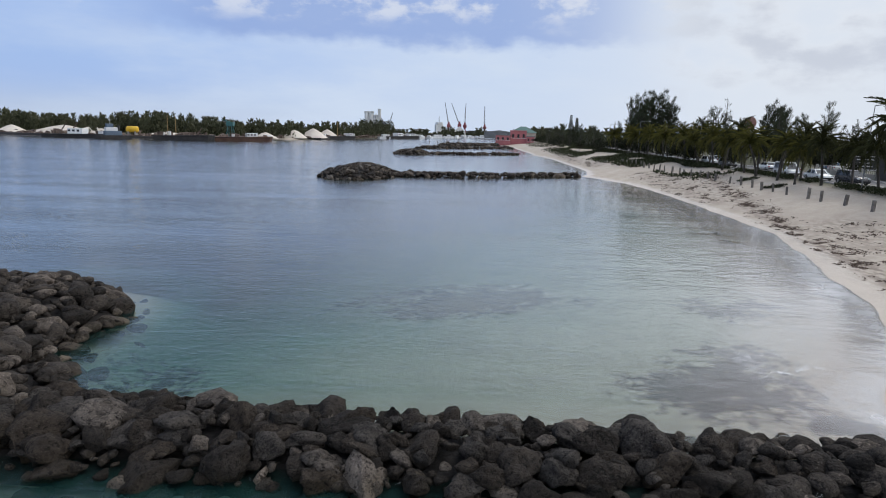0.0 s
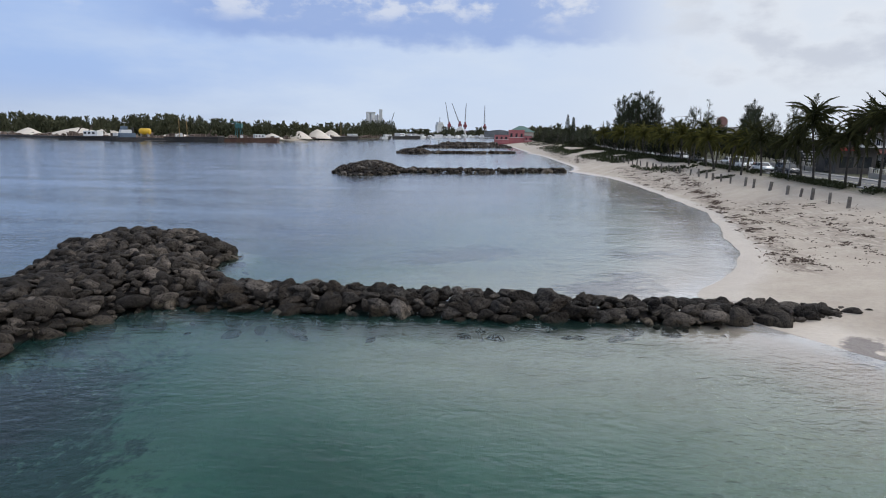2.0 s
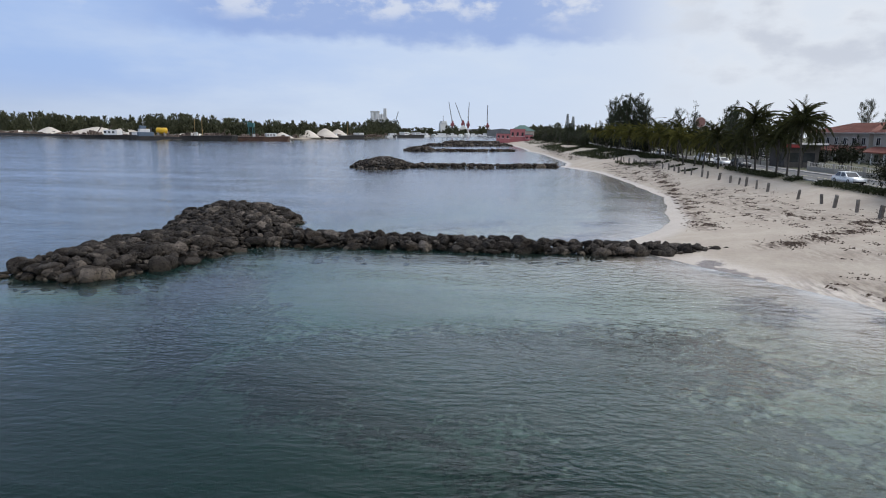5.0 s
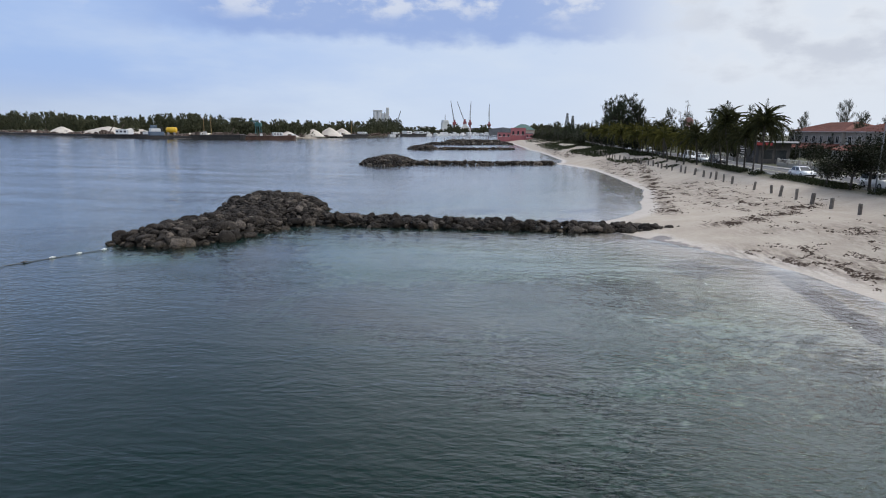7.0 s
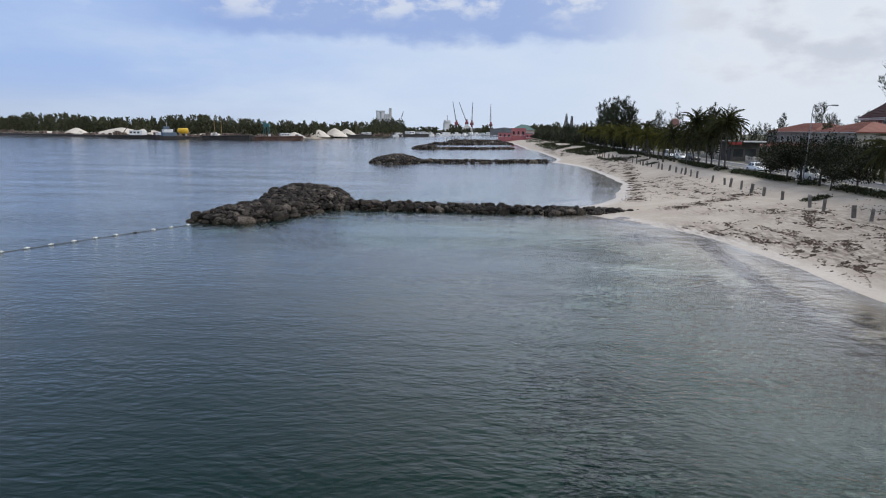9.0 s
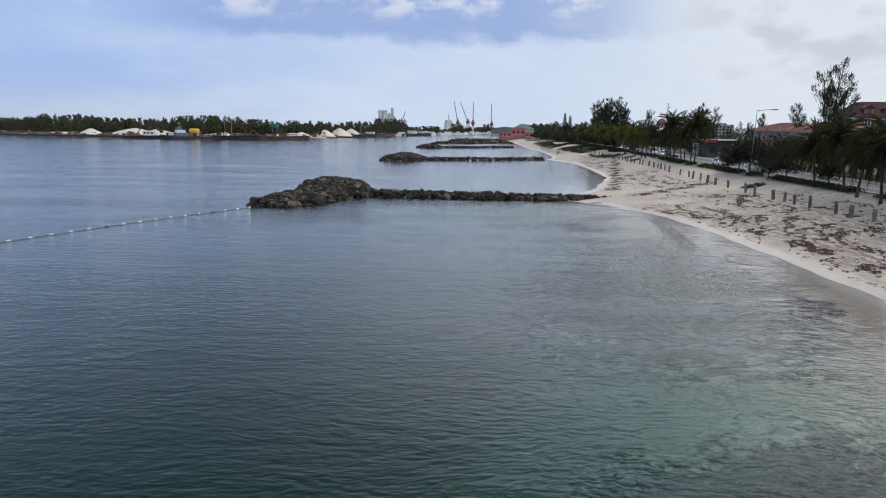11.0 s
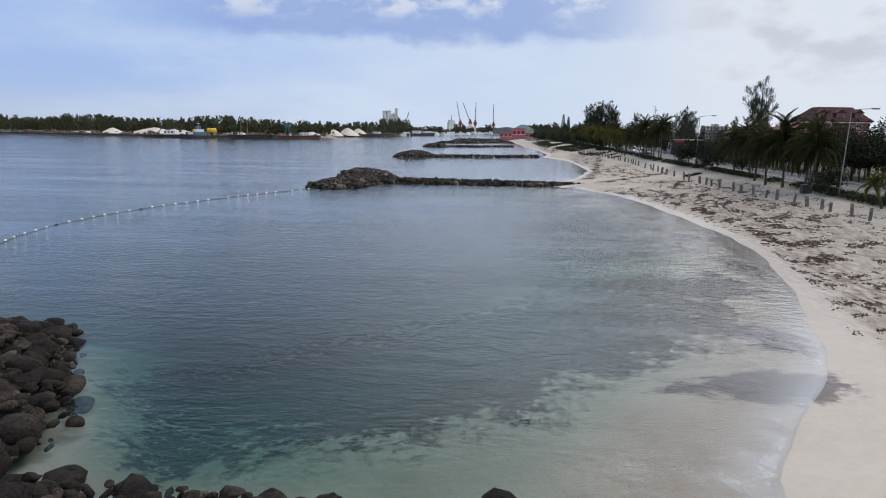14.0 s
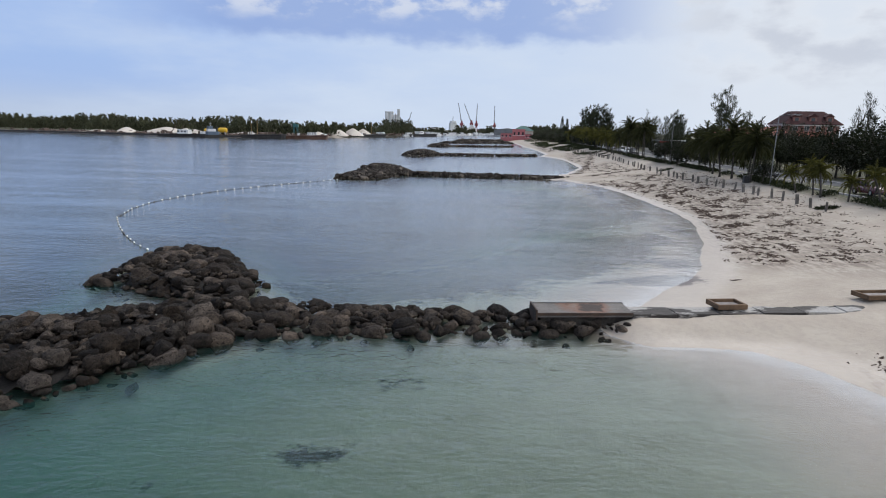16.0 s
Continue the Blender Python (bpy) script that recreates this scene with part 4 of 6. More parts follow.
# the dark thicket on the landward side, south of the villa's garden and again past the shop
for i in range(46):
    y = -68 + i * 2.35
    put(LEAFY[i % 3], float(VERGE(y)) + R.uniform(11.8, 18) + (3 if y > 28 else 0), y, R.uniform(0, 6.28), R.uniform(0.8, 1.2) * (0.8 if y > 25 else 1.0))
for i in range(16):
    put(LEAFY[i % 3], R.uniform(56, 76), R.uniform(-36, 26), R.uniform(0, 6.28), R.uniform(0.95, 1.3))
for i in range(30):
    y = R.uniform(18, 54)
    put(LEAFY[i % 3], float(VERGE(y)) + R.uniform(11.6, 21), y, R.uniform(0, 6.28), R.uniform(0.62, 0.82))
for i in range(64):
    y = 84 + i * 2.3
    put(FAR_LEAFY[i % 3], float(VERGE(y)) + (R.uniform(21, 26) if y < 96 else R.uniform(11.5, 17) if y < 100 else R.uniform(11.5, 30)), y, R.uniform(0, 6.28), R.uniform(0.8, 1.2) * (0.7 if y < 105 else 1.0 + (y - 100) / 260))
for i in range(26):
    y = 118 + i * 5.2
    put(FAR_LEAFY[i % 3], float(VERGE(y)) + R.uniform(-1.5, 3), y, R.uniform(0, 6.28), R.uniform(0.85, 1.15))
# the coastal wood where the beach narrows
for i in range(60):
    y = 205 + i * 4.2
    put(FAR_LEAFY[i % 3], float(POSTS_X(y)) + 4 + abs(R.gauss(0, 1)) * 9, y, R.uniform(0, 6.28), R.uniform(0.7, 1.15))
CLUMP = [casuarina(90 + s, 16 + s, "tall bushy casuarina in the clump above the beach", blades_n=2600, limbs=50, spread_by=0.26, leaders=5, blade=1.2, width=0.034) for s in range(3)]
BARE = casuarina(97, 18, "tall thin half-bare casuarina", blades_n=420, limbs=30, spread_by=0.16, blade=0.8, width=0.03)
put(BARE, 83.5, 220, 0, 1.05)
for i, (x, y, s) in enumerate([(48.6, 204, 0.84), (50, 209, 1.02), (51.6, 206, 1.0), (53.2, 212, 1.1), (54.8, 208, 1.05), (56.6, 214, 1.06), (58.2, 209, 1.0), (60.2, 214, 1.1), (61.8, 210, 0.95), (46.5, 214, 0.7), (64, 214, 0.75), (97, 214, 0.95), (101, 218, 1.0), (99, 223, 0.9)]):
    put(CLUMP[i % 3], x, y, R.uniform(0, 6.28), s)
# the open-crowned casuarina by the road, and the tall ones inland of it
OPEN_TREE = casuarina(70, 15.6, "tall open-crowned casuarina with bare lower limbs", blades_n=3600, spread_by=0.30, limbs=34, start=0.48, leaders=4, blade=0.62, width=0.03)
put(OPEN_TREE, 50.2, 23.5, 0.4, 0.98)
for i, (x, y, s) in enumerate([(64, -10, 1.15), (67, -15, 1.25), (62, -5, 0.75), (72, -8, 0.9), (70, -26, 0.9), (62, -22, 0.75), (76, -32, 0.9), (55, 5, 0.5), (57, 12, 0.5), (54, 30, 0.46),
                               (88, 150, 0.72), (96, 152, 0.75), (80, 152, 0.8), (104, 146, 0.75), (74, 122, 0.62), (112, 140, 0.7), (120, 150, 0.75)]):
    put(CAS[i % 4], x, y, R.uniform(0, 6.28), s)
for i in range(44):
    y = 108 + i * 3.4 + R.uniform(-2, 2)
    put(FAR_CAS[i % 3], float(VERGE(y)) + R.uniform(14, 46) + (22 if y < 140 else 0), y, R.uniform(0, 6.28), R.uniform(0.75, 1.15) * (0.85 if y < 150 else 1.1))
for i in range(30):
    y = 215 + i * 8
    put(FAR_CAS[i % 3], float(POSTS_X(y)) + R.uniform(6, 26), y, R.uniform(0, 6.28), R.uniform(0.55, 0.95))
for i, (x, y, s) in enumerate([(86, 70, 0.95), (90, 78, 1.0), (83, 62, 0.9), (95, 84, 0.9), (78, 52, 0.8), (74, 44, 0.8), (99, 92, 0.85), (70, 36, 0.75)]):
    put(FAR_LEAFY[i % 3], x, y, R.uniform(0, 6.28), s)
for i in range(22):
    put(FAR_CAS[i % 3], R.uniform(100, 150), R.uniform(100, 190), R.uniform(0, 6.28), R.uniform(0.7, 1.0))
for i in range(16):
    put(FAR_CAS[i % 3], R.uniform(52, 66), R.uniform(-40, 34), R.uniform(0, 6.28), R.uniform(0.5, 0.75))


def pine(seed, h):
    """A narrow tiered pine."""
    rnd = random.Random(seed)
    t = thing("norfolk_pine", pose(0, 0, 0), "narrow dark conical pine above the far trees", "tree")
    part("trunk", tubed([(0, 0, -0.2), (0, 0, h)], [0.3, 0.04], 6), M_BARK, t)

    def place(r):
        s = 0.1 + 0.9 * int(r.random() * 22) / 22
        a, f = r.uniform(0, 6.28), r.random() ** 0.5
        d = Vector((math.cos(a), math.sin(a), -0.12))
        return Vector((0, 0, h * s)) + d * f * 0.15 * h * (1.05 - s), d * 0.6 + Vector((0, 0, 0.8))

    v, f = blades(rnd, 2600, place, 0.9, 0.30)
    child("crown", soup("crown", v, f, M_CAS), t, "tiered dark needle foliage")
    return t


put(pine(1, 20.5), 71.5, 485)
put(pine(2, 18.5), 76.5, 488)


def woods():
    """The far casuarina wood on the island: one mass of many small sprays."""
    rnd = random.Random(77)
    verts, faces = [], []
    for k in range(1300):
        x = -860 + 760 * (k / 1300) + rnd.uniform(-4, 4)
        y = float(QUAY(x)) + 34 + abs(rnd.gauss(0, 1)) * 26
        if x > -160:
            y = float(QUAY(-160)) + 40 + (x + 160) * 4.2 + abs(rnd.gauss(0, 1)) * 18
        h = (12.2 if x > -470 else 9.5) * rnd.uniform(0.55, 1.1) * (1.0 + 0.12 * math.sin(x * 0.05))
        z = 1.4
        for _ in range(80):
            t = rnd.random() ** 0.8
            r = h * 0.20 * (1.12 - t)
            p = Vector((x + rnd.gauss(0, r), y + rnd.gauss(0, r), z + h * (0.06 + 0.94 * t)))
            d = Vector((rnd.gauss(0, 0.45), rnd.gauss(0, 0.45), 1))
            u = d.cross(Vector((rnd.gauss(0, 1), rnd.gauss(0, 1), 0.1))).normalized()
            n = len(verts)
            ln, w = rnd.uniform(1.1, 2.6), rnd.uniform(0.25, 0.6)
            verts += [p[:], (p + d * ln * 0.5 + u * w)[:], (p + d * ln)[:], (p + d * ln * 0.5 - u * w)[:]]
            faces.append((n, n + 1, n + 2, n + 3))
    tagged(new("far_woods", soup("far_woods", verts, faces, M_HAZEDWOOD)), "distant olive-dark casuarina woodland behind the quay", "woodland", kind="stuff")


woods()


# ---- beach things ----
def beach_post(seed, h, w, tilt):
    rnd = random.Random(seed)
    bm = boxed(-w / 2, -0.14, -0.4, w / 2, 0.14, h, bevel=0.03)
    for v in bm.verts:
        if v.co.z > h * 0.8:
            v.co.z += rnd.uniform(-0.08, 0.05)
            v.co.x *= rnd.uniform(0.85, 1.0)
    return bm


POST_MESH = []
for s in range(5):
    bm = beach_post(s, 0.98 + 0.07 * s, 0.24 + 0.05 * (s % 3), 0)
    me = bpy.data.meshes.new("post")
    bm.to_mesh(me)
    bm.free()
    me.materials.append(M_POST)
    POST_MESH.append(me)
POST_YS = [-44.4, -41.3, -38.2, -34.9, -32.0, -28.8, -26.8, -24.6, -22.0, -18.7, -16.5, -13.4, -10.8, -8.4, -4.2, -1.2, 1.2, 3.3, 7.9, 10.7, 17.1, 21.4, 25.5, 29.4, 33, 36.1, 40.6, 49.4, 53, 57.1, 59.8, 62.8, 67.6,
           71.5, 74.2, 78.8, 82.4, 85, 88.4, 91.9, 95.6, 100.8] + [104 + 3.3 * i for i in range(16)]
for i, y in enumerate(POST_YS):
    x = float(POSTS_X(y)) + R.uniform(-0.25, 0.25)
    ob = child("beach_post", POST_MESH[i % 5], None, m=Matrix.Translation((x, y, height_at(x, y))) @ Euler((R.uniform(-0.09, 0.09), R.uniform(-0.10, 0.10), R.uniform(-0.5, 0.5))).to_matrix().to_4x4())
    tagged(ob, "weathered grey timber post standing in the sand", "post", "posts along the beach")


def seaweed():
    """Ragged clumps of dead weed: thick where the drift lines run, broken up by the sand between."""
    rnd = random.Random(21)
    verts, faces = [], []
    for pts, width, s in WRACK_LINES:
        for (x0, y0), (x1, y1) in zip(pts, pts[1:]):
            a = math.atan2(y1 - y0, x1 - x0)
            long = math.hypot(x1 - x0, y1 - y0)
            for _ in range(int(long * 250 * s * width)):
                t, off = rnd.random(), rnd.gauss(0, 1.05) * width
                x, y = x0 + t * (x1 - x0) - off * math.sin(a), y0 + t * (y1 - y0) + off * math.cos(a)
                patch = noise.noise(Vector((x * 0.75, y * 0.34, 3))) + 0.75 * noise.noise(Vector((x * 2.1, y * 1.2, 9))) + 0.4 * noise.noise(Vector((x * 5.0, y * 3.6, 17)))
                if patch < 0.15 - 0.4 * (s - 1) + rnd.uniform(-0.04, 0.12):
                    continue
                z = height_at(x, y)
                if z < 0.12:
                    continue
                r, b = rnd.uniform(0.035, 0.10) * (1 + 0.8 * max(0, patch)), rnd.uniform(0, 3.14)
                ring = [(x + r * rnd.uniform(0.4, 1.3) * (1.7 * math.cos(k) * math.cos(b) - 0.8 * math.sin(k) * math.sin(b)),
                         y + r * rnd.uniform(0.4, 1.3) * (1.7 * math.cos(k) * math.sin(b) + 0.8 * math.sin(k) * math.cos(b)), z - 0.03) for k in np.linspace(0, 6.28, 6)[:-1]]
                n = len(verts)
                verts += ring + [(x, y, z + rnd.uniform(0.02, 0.07))]
                faces += [(n + k, n + (k + 1) % 5, n + 5) for k in range(5)]
    tagged(new("seaweed", soup("seaweed", verts, faces, M_WRACK)), "dark dry seaweed strewn in ragged drifts over the sand", "seaweed", kind="stuff")


seaweed()


# ---- outfall slab at the near groyne ----
M_RUST = surf("rusted_steel", (0.028, 0.019, 0.014), (0.075, 0.044, 0.028), 1.6, 0.8, 0.4, 6.0, vary=0.1)
M_STAINED = surf("stained_concrete", (0.15, 0.125, 0.11), (0.36, 0.32, 0.29), 0.55, 0.8, 0.5, 8.0, vary=0.1, depth=0.02)
M_BLACKENED = surf("algae_concrete", (0.018, 0.015, 0.013), (0.10, 0.085, 0.072), 1.2, 0.85, 0.7, 6.0, vary=0.1, depth=0.04)
M_OLDWOOD = surf("tan_plank", (0.075, 0.046, 0.026), (0.17, 0.105, 0.06), 2.0, 0.85, 0.4, 7.0, vary=0.1)


def blotched(name, ground, blot, scale, lo, hi, stretch=(1, 1, 1), rust=None):
    """A weathered face with blots of a second tone, and rust that runs out from one spot."""
    m, nt, N, L, p = material(name)
    tc = N("ShaderNodeTexCoord").outputs["Object"]
    mp = N("ShaderNodeMapping")
    mp.inputs["Scale"].default_value = stretch
    L(tc, mp.inputs["Vector"])
    n1, n2 = noise_node(nt, mp.outputs[0], scale, 6, 0.6), noise_node(nt, tc, scale * 9, 6, 0.7)
    col = mix_node(nt, range_node(nt, n1, lo, hi), ground, blot)
    col = mix_node(nt, range_node(nt, n2, 0.5, 0.7, 0.0, 0.5), col, tuple(v * 0.35 for v in ground))
    if rust:
        d = N("ShaderNodeVectorMath")
        d.operation = "DISTANCE"
        L(tc, d.inputs[0])
        d.inputs[1].default_value = rust
        near = math_node(nt, "SUBTRACT", 1.6, math_node(nt, "ADD", d.outputs["Value"], range_node(nt, n1, 0.2, 0.8, -0.8, 0.8)))
        col = mix_node(nt, range_node(nt, near, 0.0, 0.9, 0.0, 0.8), col, (0.20, 0.075, 0.03))
        col = mix_node(nt, range_node(nt, near, 0.65, 0.9, 0.0, 0.95), col, (0.03, 0.02, 0.016))
    L(col, p.inputs["Base Color"])
    p.inputs["Roughness"].default_value = 0.8
    L(bump_node(nt, math_node(nt, "ADD", n1, n2), 0.5, 0.03), p.inputs["Normal"])
    return m


M_DECK = blotched("worn_deck", (0.10, 0.088, 0.078), (0.175, 0.158, 0.142), 0.8, 0.3, 0.7, rust=(2.9, 0.3, 0.85))
M_PATCHED = blotched("patched_wall", (0.040, 0.034, 0.029), (0.34, 0.32, 0.29), 0.75, 0.49, 0.54, (0.55, 1.0, 2.0))


def outfall():
    t = thing("outfall_slab", pose(3.5, -79.95, 0, 0, 0, 8), "rust-stained concrete outfall casing running up the beach", "concrete slab")
    # seaward end: a steel-edged deck that tips a little to the south
    bm = boxed(0.05, -0.72, 0.70, 4.9, 0.72, 0.93, bevel=0.02)
    for v in bm.verts:
        v.co.z -= 0.10 * (0.75 - v.co.y) / 1.5
    part("deck", bm, M_DECK, t, "smooth deck with brown rust stains")
    part("edge_plate", boxed(-0.03, -0.80, 0.30, 0.05, 0.80, 1.02, bevel=0.01), M_RUST, t, "thin rusted end plate")
    part("edge_plate", boxed(0.05, -0.80, 0.72, 4.9, -0.722, 0.86, bevel=0.01), M_RUST, t, "rusted edging along the deck")
    part("edge_plate", boxed(0.05, 0.722, 0.6, 4.9, 0.80, 0.96, bevel=0.01), M_BLACKENED, t)
    # footing blocks under the deck
    bm = boxed(0.3, -0.40, -0.6, 4.9, 0.66, 0.60)
    bmesh.ops.subdivide_edges(bm, edges=bm.edges[:], cuts=6, use_grid_fill=True)
    for v in bm.verts:
        v.co += 0.10 * noise.noise_vector(v.co * 2.2)
        v.co.z = min(v.co.z, 0.60)
    part("footing", bm, M_BLACKENED, t, "eroded dark concrete footing")
    # the long wall up the beach, in cast lengths
    rnd = random.Random(4)
    for i in range(9):
        x0, x1 = 4.92 + 2.3 * i, 4.92 + 2.3 * (i + 1) - 0.008
        w = 0.70 - 0.03 * i
        bm = boxed(x0, -w, -0.5, x1, 0.62 - 0.03 * i, 0.86 + 0.012 * i + rnd.uniform(-0.015, 0.015) - 0.1, bevel=0.03)
        for v in bm.verts:
            v.co.y += rnd.uniform(-0.03, 0.03) + 0.005 * max(0, x0 - 5) ** 1.5 * (i > 3)
        bmesh.ops.subdivide_edges(bm, edges=bm.edges[:], cuts=3, use_grid_fill=True)
        for v in bm.verts:
            v.co += 0.045 * noise.noise_vector(v.co * 1.7) + 0.02 * noise.noise_vector(v.co * 6.0)
        part("wall_length", bm, M_PATCHED, t, "algae-black wall length with pale worn patches")


outfall()


def hatch(x, y, z, rz, s):
    t = thing("wooden_frame", pose(x, y, z, 0, 0, rz), "brown timber box frame lying on the concrete wall", "wooden frame")
    for a in ((-0.95 * s, -0.62, 0.95 * s, -0.50), (-0.95 * s, 0.50, 0.95 * s, 0.62)):
        part("plank", boxed(a[0], a[1], 0, a[2], a[3], 0.26, bevel=0.01), M_OLDWOOD, t)
    for x0 in (-0.95 * s, 0.83 * s):
        part("plank", boxed(x0, -0.498, 0, x0 + 0.12, 0.498, 0.26, bevel=0.01), M_OLDWOOD, t)
    part("lid", boxed(-0.80 * s, -0.45, 0.02, 0.80 * s, 0.45, 0.12, bevel=0.02), M_STAINED, t, "sunken stained concrete lid")


hatch(13.7, -78.1, 0.84, 10, 0.85)
hatch(22.8, -75.6, 1.02, 12, 1.2)

M_BUOY = surf("buoy_plastic", (0.62, 0.62, 0.58), (0.78, 0.78, 0.75), 3.0, 0.5, 0.1, vary=0.1)
M_BUOYD = surf("dark_buoy_plastic", (0.05, 0.05, 0.055), (0.10, 0.10, 0.10), 3.0, 0.5, 0.1, vary=0.1)
M_ROPE = surf("wet_rope", (0.10, 0.10, 0.09), (0.2, 0.2, 0.18), 8.0, 0.9, 0.2)
BUOY_LINE = [(-25.1, -65.3), (-27.4, -63.1), (-30.8, -59), (-34.4, -54), (-37.0, -50), (-39.4, -43), (-40.4, -36.5), (-39.9, -29.5), (-38.2, -22), (-34.6, -13), (-31.3, -6), (-28, 0.4), (-26.2, 3.6)]


def buoys():
    pts = [Vector((*p, 0.03)) for p in BUOY_LINE]
    t = thing("buoy_line", pose(0, 0, 0), "floating rope of white and dark swimming-area buoys", "buoy line")
    part("rope", tubed(pts, [0.02] * len(pts), 5), M_ROPE, t)

    def float_mesh(mat):
        bm = bmesh.new()
        bmesh.ops.create_uvsphere(bm, u_segments=12, v_segments=8, radius=0.09)
        tube(bm, [(-0.2, 0, 0), (0.2, 0, 0)], [0.04, 0.04], 8)
        for f in bm.faces:
            f.smooth = True
        me = bpy.data.meshes.new("buoy")
        bm.to_mesh(me)
        bm.free()
        me.materials.append(mat)
        return me

    white, dark = float_mesh(M_BUOY), float_mesh(M_BUOYD)
    n, carry = 0, 0.0
    for a, b in zip(pts, pts[1:]):
        d = (b - a).length
        s = carry
        while s < d:
            p = a.lerp(b, s / d)
            child("buoy", dark if n % 7 == 5 else white, t, m=Matrix.Translation(p + Vector((0, 0, 0.04))) @ Euler((0, 0, math.atan2(b.y - a.y, b.x - a.x))).to_matrix().to_4x4())
            n, s = n + 1, s + 1.75
        carry = s - d


buoys()

M_STICK = surf("driftwood", (0.10, 0.08, 0.065), (0.22, 0.18, 0.15), 3.0, 0.9, 0.5)


def driftwood(x, y, rz, ln, seed):
    rnd = random.Random(seed)
    z = height_at(x, y)
    pts = [Vector((ln * (k / 4 - 0.5), rnd.uniform(-0.08, 0.08) * ln, 0.05 + rnd.uniform(0, 0.05) * ln)) for k in range(5)]
    bm = tubed(pts, [0.03 * ln ** 0.5, 0.045 * ln ** 0.5, 0.05 * ln ** 0.5, 0.04 * ln ** 0.5, 0.015], 6)
    tube(bm, [pts[2], pts[2] + Vector((0.2, 0.25, 0.12)) * ln * 0.5], [0.03, 0.01], 5)
    ob = part("driftwood", bm, M_STICK, None, "", True, pose(x, y, z, 0, 0, rz))
    tagged(ob, "bleached driftwood branch lying on the sand", "driftwood")


for i, a in enumerate([(17.6, -69.5, 20, 0.9), (21.5, -62, 70, 0.7), (30, 1, 10, 1.6), (27.5, 62, 30, 0.9), (33, 96, 10, 1.2), (31, 36, 60, 0.9), (28, -71, 40, 0.8)]):
    driftwood(*a, i)


def scrub(x, y, w, seed):
    rnd = random.Random(seed)

    def place(r):
        a, d = r.uniform(0, 6.28), r.random() ** 0.5
        px, py = x + w * d * math.cos(a), y + 0.7 * w * d * math.sin(a)
        return Vector((px, py, height_at(px, py) + 0.02)), Vector((r.gauss(0, 0.8), r.gauss(0, 0.8), 0.8))

    v, f = blades(rnd, 420, place, 0.42, 0.035)
    tagged(new("beach_scrub", soup("beach_scrub", v, f, M_HEDGE)), "low clump of beach scrub in the sand", "shrub")


for i, (x, y, w) in enumerate([(36.3, 14.5, 1.5), (37.0, -43, 1.2), (38.2, 86, 1.4), (39, 96, 1.5)]):
    scrub(x, y, w, i)

M_BIN = surf("black_plastic", (0.02, 0.02, 0.02), (0.045, 0.045, 0.045), 3.0, 0.5, 0.1)
bin_t = thing("litter_bin", pose(38.9, -17.5, height_at(38.9, -17.5)), "black plastic litter bin by the hedge", "litter bin")
part("body", boxed(-0.38, -0.38, 0, 0.38, 0.38, 0.95, bevel=0.06), M_BIN, bin_t)
part("lid", boxed(-0.42, -0.42, 0.952, 0.42, 0.42, 1.05, bevel=0.04), M_BIN, bin_t)


# ---- street lamps ----
M_GALV = surf("galvanised_steel", (0.13, 0.133, 0.137), (0.20, 0.204, 0.21), 2.0, 0.6, 0.1, 8.0, metal=0.2, vary=0.08)
M_LENS = surf("lamp_lens", (0.55, 0.55, 0.52), (0.7, 0.7, 0.66), 2.0, 0.3, 0.0)


def street_lamp(x, y, h=9.1):
    t = thing("street_lamp", pose(x, y, height_at(x, y), 0, 0.6, 0), "tall grey steel street lamp with one long arm", "street lamp", "lamps along the road")
    part("pole", tubed([(0, 0, -0.1), (0, 0, 1.2), (0.02, 0, h)], [0.085, 0.065, 0.04], 10), M_GALV, t, smooth=True)
    part("base_plate", boxed(-0.2, -0.2, 0, 0.2, 0.2, 0.05, bevel=0.01), M_GALV, t)
    part("arm", tubed([(0.02, 0, h - 0.05), (1.0, 0, h + 0.10), (2.2, 0, h + 0.18)], [0.045, 0.04, 0.035], 8), M_GALV, t, smooth=True)
    head = part("lamp_head", boxed(2.1, -0.13, h + 0.12, 2.9, 0.13, h + 0.26, bevel=0.04), M_GALV, t)
    part("lens", boxed(2.2, -0.1, h + 0.09, 2.8, 0.1, h + 0.118), M_LENS, head)


for y in (-76, -22.3, 25.3, 73.5, 128, 180, 236):
    street_lamp(float(VERGE(y)) - 0.4, y, 9.4)


# ---- vehicles ----
M_GLASS = surf("tinted_car_glass", (0.012, 0.014, 0.016), (0.03, 0.034, 0.038), 1.0, 0.08, 0.0, vary=0, spec=0.6)
M_TYRE = surf("tyre_rubber", (0.012, 0.012, 0.012), (0.03, 0.03, 0.03), 4.0, 0.9, 0.2, vary=0)
M_RIM = surf("alloy_rim", (0.35, 0.35, 0.36), (0.5, 0.5, 0.5), 3.0, 0.35, 0.0, metal=0.8, vary=0)
M_LAMPW = surf("headlight_glass", (0.6, 0.62, 0.62), (0.75, 0.75, 0.75), 2.0, 0.15, 0.0, vary=0)
M_LAMPR = surf("tail_light", (0.25, 0.01, 0.01), (0.4, 0.02, 0.02), 2.0, 0.2, 0.0, vary=0)


def paint(name, c):
    return surf(name, c, tuple(min(1, v * 1.08 + 0.005) for v in c), 1.0, 0.28, 0.0, vary=0, spec=0.6)


